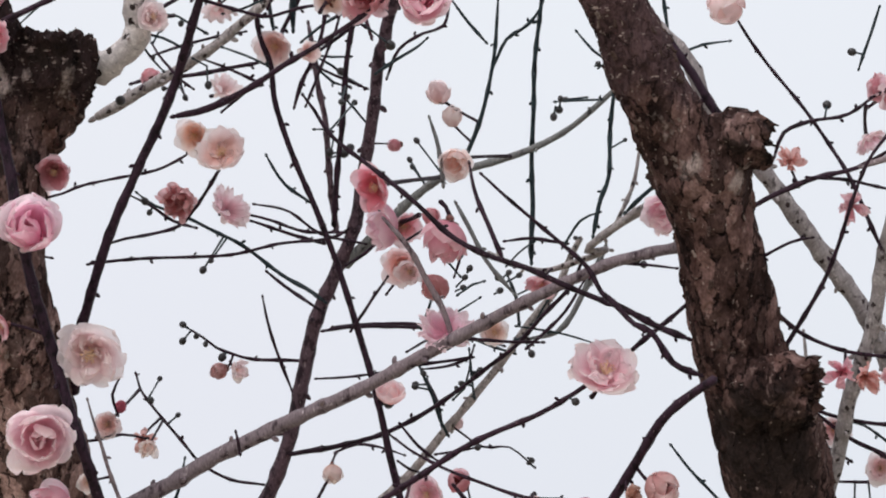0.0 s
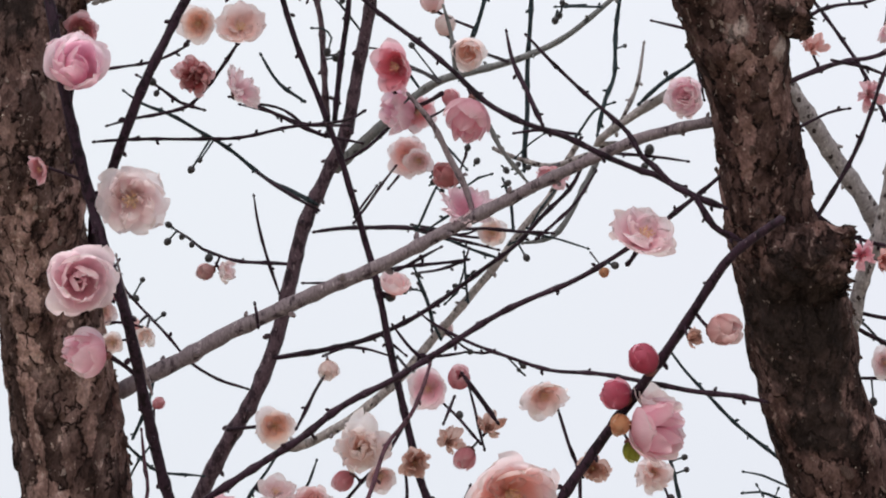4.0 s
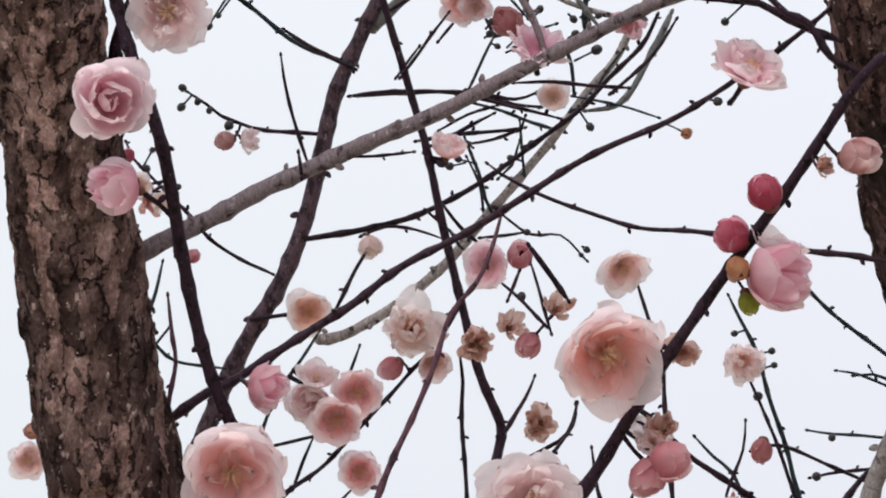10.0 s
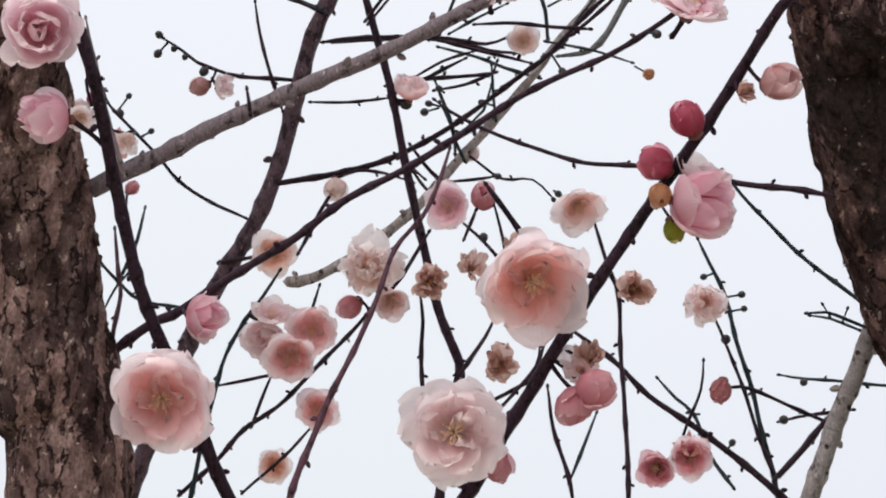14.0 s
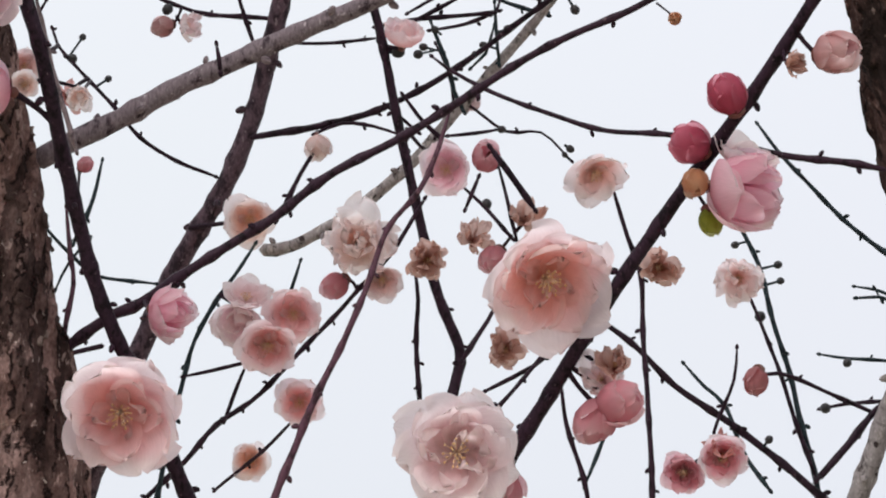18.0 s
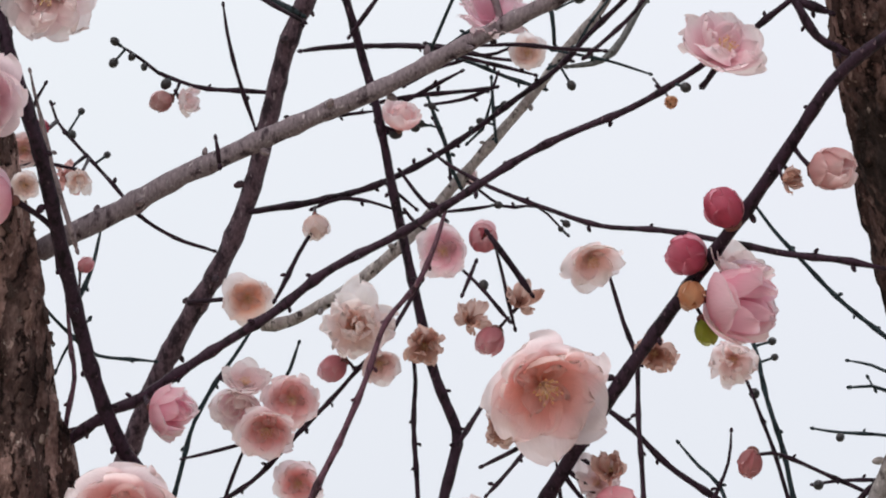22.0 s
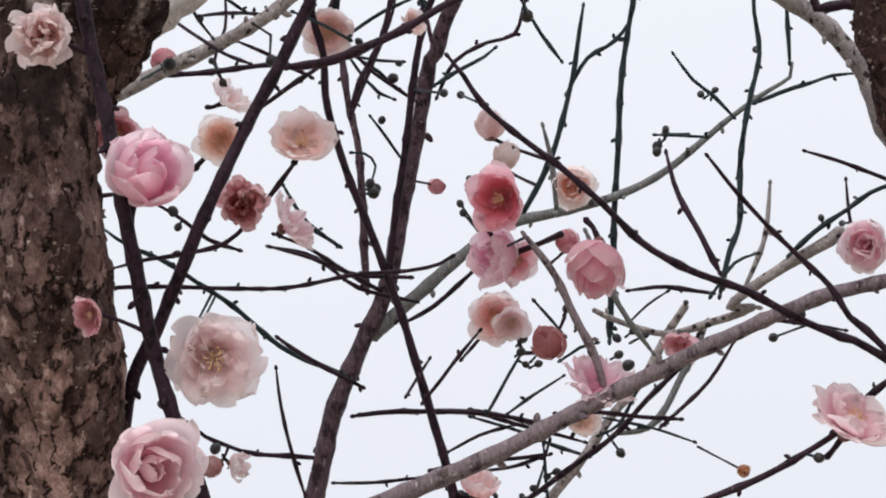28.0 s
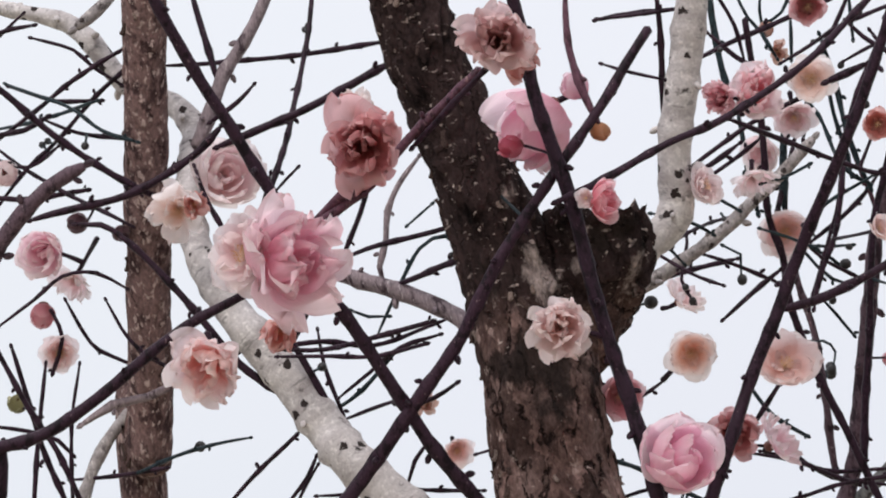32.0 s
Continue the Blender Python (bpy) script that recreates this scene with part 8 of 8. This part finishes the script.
blossom("cup", "cream", (-0.0464, 0.5004, 2.1267), (-0.23, -0.86, -0.45), 12.4, (-0.0383, 0.5224, 2.1357))
blossom("ruffle", "warm", (-0.0726, 0.4689, 2.1066), (-0.01, -0.98, -0.17), 13.5, (-0.0770, 0.4597, 2.0986))
blossom("ruffle", "rosy", (-0.0828, 0.4671, 2.1041), (-0.70, -0.52, -0.49), 7.8, (-0.0830, 0.4597, 2.0952))
blossom("open", "blush", (-0.0416, 0.5351, 2.1348), (-0.19, -0.35, -0.91), 12.4, (-0.0454, 0.525, 2.1336))
blossom("ball", "blush", (-0.0516, 0.5399, 2.1267), (-0.46, -0.53, -0.71), 10.0, (-0.0457, 0.5472, 2.1302))
blossom("open", "blush", (-0.0811, 0.5005, 2.0976), (0.59, -0.8, -0.16), 11.7, (-0.0775, 0.5181, 2.1062))
blossom("ruffle", "orchid", (-0.1951, 0.4570, 2.0641), (0.50, -0.83, -0.25), 24.9, (-0.2008, 0.4722, 2.0660))
blossom("open", "blush", (-0.2057, 0.4619, 2.0695), (-0.67, -0.68, -0.29), 18.5, (-0.2008, 0.4722, 2.0660))
blossom("ruffle", "rust", (-0.1770, 0.4459, 2.0873), (-0.26, -0.82, -0.51), 18.2, (-0.1763, 0.4575, 2.0848))
blossom("wither", "cream", (-0.1758, 0.4489, 2.0991), (-0.06, -0.96, 0.24), 8.0, (-0.1763, 0.4575, 2.0848))
blossom("ruffle", "dusty", (-0.1455, 0.4245, 2.1010), (-0.26, -0.90, -0.34), 13.8, (-0.1415, 0.4329, 2.1021))
blossom("wither", "coral", (-0.1386, 0.4333, 2.1010), (0.48, -0.44, -0.76), 10.8, (-0.1334, 0.4484, 2.1042))
blossom("half", "mauve", (-0.1312, 0.4679, 2.0997), (-0.68, -0.11, -0.73), 20.1, (-0.1315, 0.4591, 2.0806))
blossom("bud", "crimson", (-0.1386, 0.4594, 2.0913), (-0.81, -0.49, -0.31), 5.8, (-0.1295, 0.4551, 2.0855))
blossom("ball", "red", (-0.1208, 0.4494, 2.0691), (0.72, -0.65, -0.27), 9.5, (-0.1233, 0.4556, 2.0765))
blossom("cup", "blush", (-0.1258, 0.4489, 2.0701), (-0.66, -0.65, -0.39), 4.7, (-0.1244, 0.4553, 2.0759))
blossom("ruffle", "salmon", (-0.2162, 0.4815, 2.0502), (-0.29, -0.63, -0.72), 17.1, (-0.2182, 0.4785, 2.0605))
blossom("wither", "coral", (-0.1923, 0.5157, 2.0739), (-0.19, -0.5, -0.85), 9.3, (-0.188, 0.5433, 2.0824))
blossom("ball", "blush", (-0.1947, 0.5547, 2.142), (0.24, -0.94, -0.26), 19.6, (-0.2015, 0.5526, 2.1394))
blossom("wither", "cream", (-0.2118, 0.5393, 2.1225), (-0.29, -0.67, -0.68), 13.7, (-0.2022, 0.5535, 2.1303))
blossom("wither", "coral", (-0.207, 0.5362, 2.1231), (0.24, -0.85, -0.46), 7.2, (-0.2022, 0.5534, 2.1315))
blossom("bud", "rosy", (-0.2458, 0.6006, 2.1264), (-0.19, -0.37, -0.91), 7.3, (-0.2429, 0.5953, 2.1235))
blossom("side", "blush", (-0.2373, 0.5968, 2.1332), (-0.52, -0.15, -0.84), 12.1, (-0.2373, 0.5761, 2.1255))
blossom("open", "peach", (-0.2422, 0.6016, 2.1149), (0.02, -0.76, -0.64), 10.8, (-0.2424, 0.6004, 2.1145))
blossom("ball", "pink", (-0.2454, 0.5847, 2.1373), (-0.39, -0.72, -0.58), 12.9, (-0.2407, 0.5765, 2.1257))
blossom("bud", "blush", (-0.2527, 0.5808, 2.1611), (-0.18, -0.88, -0.44), 7.9, (-0.251, 0.578, 2.1629))
blossom("cup", "peach", (-0.1396, 0.584, 2.0665), (0.15, -0.66, -0.74), 9.4, (-0.1365, 0.5728, 2.0607))
blossom("wither", "russet", (-0.1542, 0.5415, 2.0626), (0.06, -0.88, -0.46), 5.5, (-0.1593, 0.5629, 2.0735))
blossom("bud", "mauve", (-0.1204, 0.4589, 2.1061), (-0.49, -0.86, 0.06), 6.9, (-0.1202, 0.4526, 2.1003))
blossom("bud", "ochre", (-0.1119, 0.476, 2.1025), (0.39, -0.38, -0.84), 5.1, (-0.1209, 0.4543, 2.0918))
blossom("cup", "peach", (-0.1361, 0.6418, 1.911), (-0.12, -0.86, -0.49), 11.3, (-0.0987, 0.5789, 1.8877))
blossom("bud", "plum", (-0.2354, 0.5693, 2.1377), (-0.67, -0.68, -0.29), 5.6, (-0.2302, 0.5733, 2.1443))
blossom("bud", "plum", (-0.2239, 0.5712, 2.1346), (-0.19, -0.76, -0.62), 5.0, (-0.2230, 0.5690, 2.1367))
blossom("bud", "moss", (-0.2544, 0.6121, 2.1055), (-0.12, -0.99, 0.0), 5.7, (-0.2519, 0.6019, 2.0994))
blossom("bud", "rosy", (-0.0866, 0.5414, 1.9254), (0.65, -0.74, 0.2), 4.2, (-0.0869, 0.5359, 1.9077))
blossom("star", "russet", (0.0103, 0.6135, 1.9419), (0.25, -0.97, 0.05), 9.3, (0.0155, 0.6090, 1.9456))
blossom("star", "russet", (0.0240, 0.6060, 1.9444), (0.27, -0.95, 0.19), 10.0, (0.0207, 0.6090, 1.9427))
blossom("bud", "rosy", (0.0153, 0.6144, 1.9357), (-0.46, -0.37, -0.8), 8.1, (0.02, 0.6085, 1.9396))
blossom("bud", "lime", (0.0643, 0.5185, 1.8981), (0.33, 0.15, -0.93), 6.2, (0.0593, 0.5168, 1.9073))
blossom("bud", "ochre", (0.0639, 0.5826, 1.9914), (-0.23, -0.82, -0.52), 3.7, (0.0617, 0.6108, 2.0133))
blossom("bud", "russet", (-0.135, 0.642, 1.921), (-0.12, -0.86, -0.49), 5.8, (-0.1014, 0.6143, 1.927))
blossom("bud", "russet", (-0.044, 0.5335, 2.162), (-0.14, -0.98, -0.14), 4.5, (-0.0465, 0.5307, 2.1587))
blossom("wither", "russet", (-0.0411, 0.537, 2.1566), (0.04, -0.77, -0.64), 5.3, (-0.0443, 0.5321, 2.1538))
blossom("cup", "rust", (-0.0388, 0.5113, 2.1548), (-0.09, -0.69, -0.72), 9.9, (-0.0362, 0.5214, 2.1603))
blossom("star", "coral", (0.0749, 0.6193, 1.8828), (0.09, -0.80, 0.50), 9.0, (0.0731, 0.6237, 1.8838))
bead(rear_tree, (-0.089, 0.61, 2.0247), 2.7, (-0.0872, 0.6107, 2.0235))
bead(rear_tree, (-0.0894, 0.6128, 2.0195), 2.9, (-0.0861, 0.6109, 2.0228))
bead(rear_tree, (-0.0843, 0.612, 2.021), 2.4, (-0.0839, 0.6114, 2.0215))
bead(rear_tree, (-0.0808, 0.6123, 2.0179), 2.2, (-0.0807, 0.6124, 2.0193))
bead(rear_tree, (-0.0746, 0.6135, 2.0132), 3.3, (-0.0735, 0.614, 2.0152))
bead(rear_tree, (-0.1002, 0.6131, 1.997), 2.7, (-0.1001, 0.6129, 1.9958))
bead(rear_tree, (-0.0905, 0.6157, 1.9921), 2.2, (-0.0934, 0.6127, 1.9879))
bead(rear_tree, (-0.0048, 0.6237, 2.0045), 2.9, (-0.0003, 0.619, 2.003))
bead(rear_tree, (0.0409, 0.5995, 2.0328), 3.6, (0.0343, 0.6034, 2.0312))
bead(rear_tree, (0.0387, 0.6101, 2.0109), 2.9, (0.0350, 0.6113, 2.0191))
bead(rear_tree, (0.0176, 0.6134, 2.005), 2.2, (0.0172, 0.6134, 2.005))
bead(rear_tree, (0.0109, 0.6174, 2.0009), 2.0, (0.0109, 0.6107, 1.9968))
bead(right_tree, (0.0938, 0.6324, 1.9427), 2.5, (0.0883, 0.6291, 1.9398))
bead(right_tree, (0.0945, 0.6343, 1.9387), 2.3, (0.0894, 0.6301, 1.9353))
bead(right_tree, (0.0821, 0.6297, 1.9475), 2.3, (0.0852, 0.6272, 1.9474))
bead(right_tree, (0.0884, 0.6345, 1.928), 3.4, (0.0875, 0.6319, 1.9271))
bead(right_tree, (0.1134, 0.6481, 1.9203), 2.7, (0.1144, 0.6494, 1.922))
bead(right_tree, (0.1057, 0.6421, 1.904), 3.2, (0.1062, 0.6458, 1.9056))
bead(rear_tree, (0.0135, 0.6095, 1.9496), 3.1, (0.0133, 0.6092, 1.9484))
bead(right_tree, (0.0879, 0.6257, 1.8877), 2.4, (0.0861, 0.63, 1.8865))
bead(rear_tree, (-0.0103, 0.5939, 1.9878), 3.5, (-0.0141, 0.5951, 1.9882))
bead(rear_tree, (-0.0985, 0.6182, 2.0069), 2.2, (-0.1014, 0.6134, 1.9977))
bead(rear_tree, (0.036, 0.631, 1.9763), 1.8, (0.0374, 0.6322, 1.9755))
bead(right_tree, (0.0619, 0.5219, 1.9647), 2.9, (0.0595, 0.5243, 1.9670))
bead(rear_tree, (-0.0287, 0.5923, 2.0831), 3.7, (-0.0332, 0.5866, 2.0791))
bead(rear_tree, (0.0511, 0.5761, 2.091), 3.2, (0.0518, 0.5711, 2.0901))
bead(rear_tree, (0.0536, 0.5746, 2.0942), 2.4, (0.0613, 0.5766, 2.0957))
bead(right_tree, (0.0804, 0.5873, 2.0356), 3.0, (0.0819, 0.5645, 2.0269))
bead(rear_tree, (0.0466, 0.5651, 2.0235), 3.1, (0.0458, 0.5768, 2.0302))
bead(rear_tree, (-0.0809, 0.6024, 2.0431), 3.0, (-0.0743, 0.6043, 2.0566))
bead(rear_tree, (-0.0778, 0.6009, 2.0461), 2.2, (-0.0732, 0.6048, 2.0562))
bead(rear_tree, (-0.0955, 0.521, 2.0761), 3.9, (-0.1001, 0.54, 2.0838))
bead(right_tree, (0.1458, 0.5221, 2.067), 3.4, (0.1450, 0.5148, 2.0593))
bead(right_tree, (0.0652, 0.5727, 2.1068), 2.4, (0.0643, 0.571, 2.1053))
bead(rear_tree, (-0.0015, 0.5877, 2.0854), 2.5, (0.0084, 0.5908, 2.0722))
bead(rear_tree, (-0.0043, 0.5909, 2.0793), 2.3, (0.0021, 0.5925, 2.0688))
bead(rear_tree, (-0.0034, 0.5922, 2.077), 2.3, (0.0021, 0.5925, 2.0688))
bead(rear_tree, (-0.0271, 0.5957, 2.0867), 3.4, (-0.0333, 0.5862, 2.0802))
bead(rear_tree, (-0.0779, 0.5437, 2.0863), 2.3, (-0.0779, 0.5436, 2.0864))
bead(rear_tree, (-0.0011, 0.5138, 2.0904), 3.8, (-0.0078, 0.4981, 2.0911))
bead(rear_tree, (-0.0264, 0.5652, 2.1038), 3.3, (-0.0273, 0.5674, 2.1047))
bead(rear_tree, (0.0799, 0.5619, 2.1155), 2.4, (0.0759, 0.5493, 2.1068))
bead(rear_tree, (0.0764, 0.5709, 2.0968), 2.0, (0.0798, 0.5756, 2.1052))
bead(rear_tree, (0.0745, 0.578, 2.0794), 1.8, (0.07, 0.5666, 2.0717))
bead(rear_tree, (0.0562, 0.5867, 2.046), 1.8, (0.0577, 0.5915, 2.0479))
bead(rear_tree, (0.0688, 0.5704, 2.1068), 2.1, (0.0652, 0.5712, 2.1043))
bead(rear_tree, (-0.0206, 0.534, 2.0786), 2.6, (-0.0231, 0.5568, 2.0946))
bead(rear_tree, (0.0997, 0.5701, 2.063), 2.1, (0.0984, 0.5602, 2.0573))
bead(rear_tree, (0.0082, 0.5881, 2.0265), 2.1, (0.0064, 0.5887, 2.028))
bead(slim_tree, (-0.1657, 0.5672, 2.1926), 2.2, (-0.166, 0.5594, 2.188))
bead(slim_tree, (-0.2311, 0.5673, 2.1605), 2.5, (-0.2298, 0.5723, 2.167))
bead(slim_tree, (-0.2046, 0.6223, 2.0919), 3.5, (-0.2052, 0.6092, 2.0859))
bead(rear_tree, (-0.1366, 0.5024, 2.1052), 2.0, (-0.1379, 0.4626, 2.0731))
bead(rear_tree, (-0.0642, 0.544, 2.11), 1.7, (-0.0644, 0.5456, 2.1126))
bead(rear_tree, (-0.0827, 0.531, 2.0844), 2.1, (-0.0791, 0.5432, 2.09))
bead(slim_tree, (-0.2404, 0.5768, 2.1682), 2.2, (-0.2393, 0.5725, 2.1647))
bead(slim_tree, (-0.2353, 0.5776, 2.167), 1.9, (-0.2376, 0.5713, 2.1658))
bead(slim_tree, (-0.192, 0.5577, 2.0826), 2.3, (-0.193, 0.5601, 2.0825))
bead(slim_tree, (-0.1772, 0.5555, 2.0822), 2.7, (-0.1811, 0.5519, 2.079))
bead(rear_tree, (-0.0902, 0.5529, 2.117), 2.6, (-0.0909, 0.5446, 2.1076))
bead(rear_tree, (-0.032, 0.5809, 2.0791), 3.0, (-0.0317, 0.5804, 2.08))
bead(rear_tree, (-0.0243, 0.5651, 2.1089), 2.1, (-0.025, 0.5649, 2.1092))
bead(rear_tree, (-0.0263, 0.5674, 2.1047), 2.4, (-0.0263, 0.5679, 2.1039))
bead(rear_tree, (-0.0443, 0.5337, 2.1616), 3.3, (-0.0465, 0.5307, 2.1587))
bead(rear_tree, (-0.0231, 0.5398, 2.1527), 2.1, (-0.0222, 0.5392, 2.1537))
bead(slim_tree, (-0.242, 0.5773, 2.1674), 2.2, (-0.2411, 0.5738, 2.1636))
bead(slim_tree, (-0.2019, 0.5568, 2.1429), 3.7, (-0.2014, 0.5526, 2.1405))
bead(slim_tree, (-0.2261, 0.5637, 2.1834), 2.2, (-0.2263, 0.5627, 2.1828))
bead(slim_tree, (-0.1647, 0.5667, 2.1935), 2.2, (-0.1656, 0.5594, 2.1891))
bead(rear_tree, (-0.1444, 0.5221, 2.0951), 1.7, (-0.1426, 0.5258, 2.0951))
bead(rear_tree, (-0.0319, 0.5329, 2.1566), 1.9, (-0.0321, 0.5324, 2.1563))
bead(rear_tree, (-0.0642, 0.5152, 2.146), 1.7, (-0.064, 0.5172, 2.1474))
bead(rear_tree, (-0.016, 0.534, 2.0782), 2.4, (-0.0194, 0.5018, 2.0540))
bead(rear_tree, (0.0521, 0.5699, 2.0925), 2.3, (0.0518, 0.5711, 2.0901))
bead(rear_tree, (0.0495, 0.5725, 2.0869), 2.9, (0.0503, 0.571, 2.0901))
bead(rear_tree, (0.0854, 0.5497, 2.052), 2.0, (0.0859, 0.5505, 2.0504))
bead(rear_tree, (-0.0356, 0.5624, 2.1137), 2.4, (-0.0332, 0.5636, 2.1116))
bead(rear_tree, (-0.0101, 0.5506, 2.1345), 2.7, (-0.0148, 0.5389, 2.127))
bead(rear_tree, (-0.0167, 0.5458, 2.1429), 2.7, (-0.023, 0.537, 2.1393))
bead(rear_tree, (-0.0893, 0.5216, 2.0993), 2.7, (-0.0906, 0.5223, 2.098))
bead(rear_tree, (-0.0859, 0.5251, 2.0937), 1.9, (-0.0859, 0.5248, 2.0942))
bead(rear_tree, (-0.0753, 0.5195, 2.1038), 2.3, (-0.0749, 0.5187, 2.1052))
bead(rear_tree, (-0.0671, 0.5311, 2.0853), 2.9, (-0.067, 0.5307, 2.0862))
bead(rear_tree, (-0.092, 0.5515, 2.0505), 3.0, (-0.0916, 0.5518, 2.0501))
bead(rear_tree, (-0.0906, 0.5534, 2.0471), 2.3, (-0.0895, 0.5525, 2.0487))
bead(rear_tree, (-0.0265, 0.5826, 2.1012), 2.4, (-0.0267, 0.583, 2.1006))
bead(rear_tree, (-0.0068, 0.5541, 2.0413), 2.1, (-0.0037, 0.5318, 2.0332))
bead(rear_tree, (0.0798, 0.563, 2.0292), 3.6, (0.0797, 0.5644, 2.027))
bead(rear_tree, (0.1553, 0.5765, 2.11), 3.2, (0.1589, 0.577, 2.1092))
bead(rear_tree, (0.1519, 0.6026, 1.9521), 2.7, (0.1523, 0.5994, 1.9588))
bead(rear_tree, (0.1575, 0.6032, 1.951), 3.1, (0.1568, 0.5993, 1.9587))
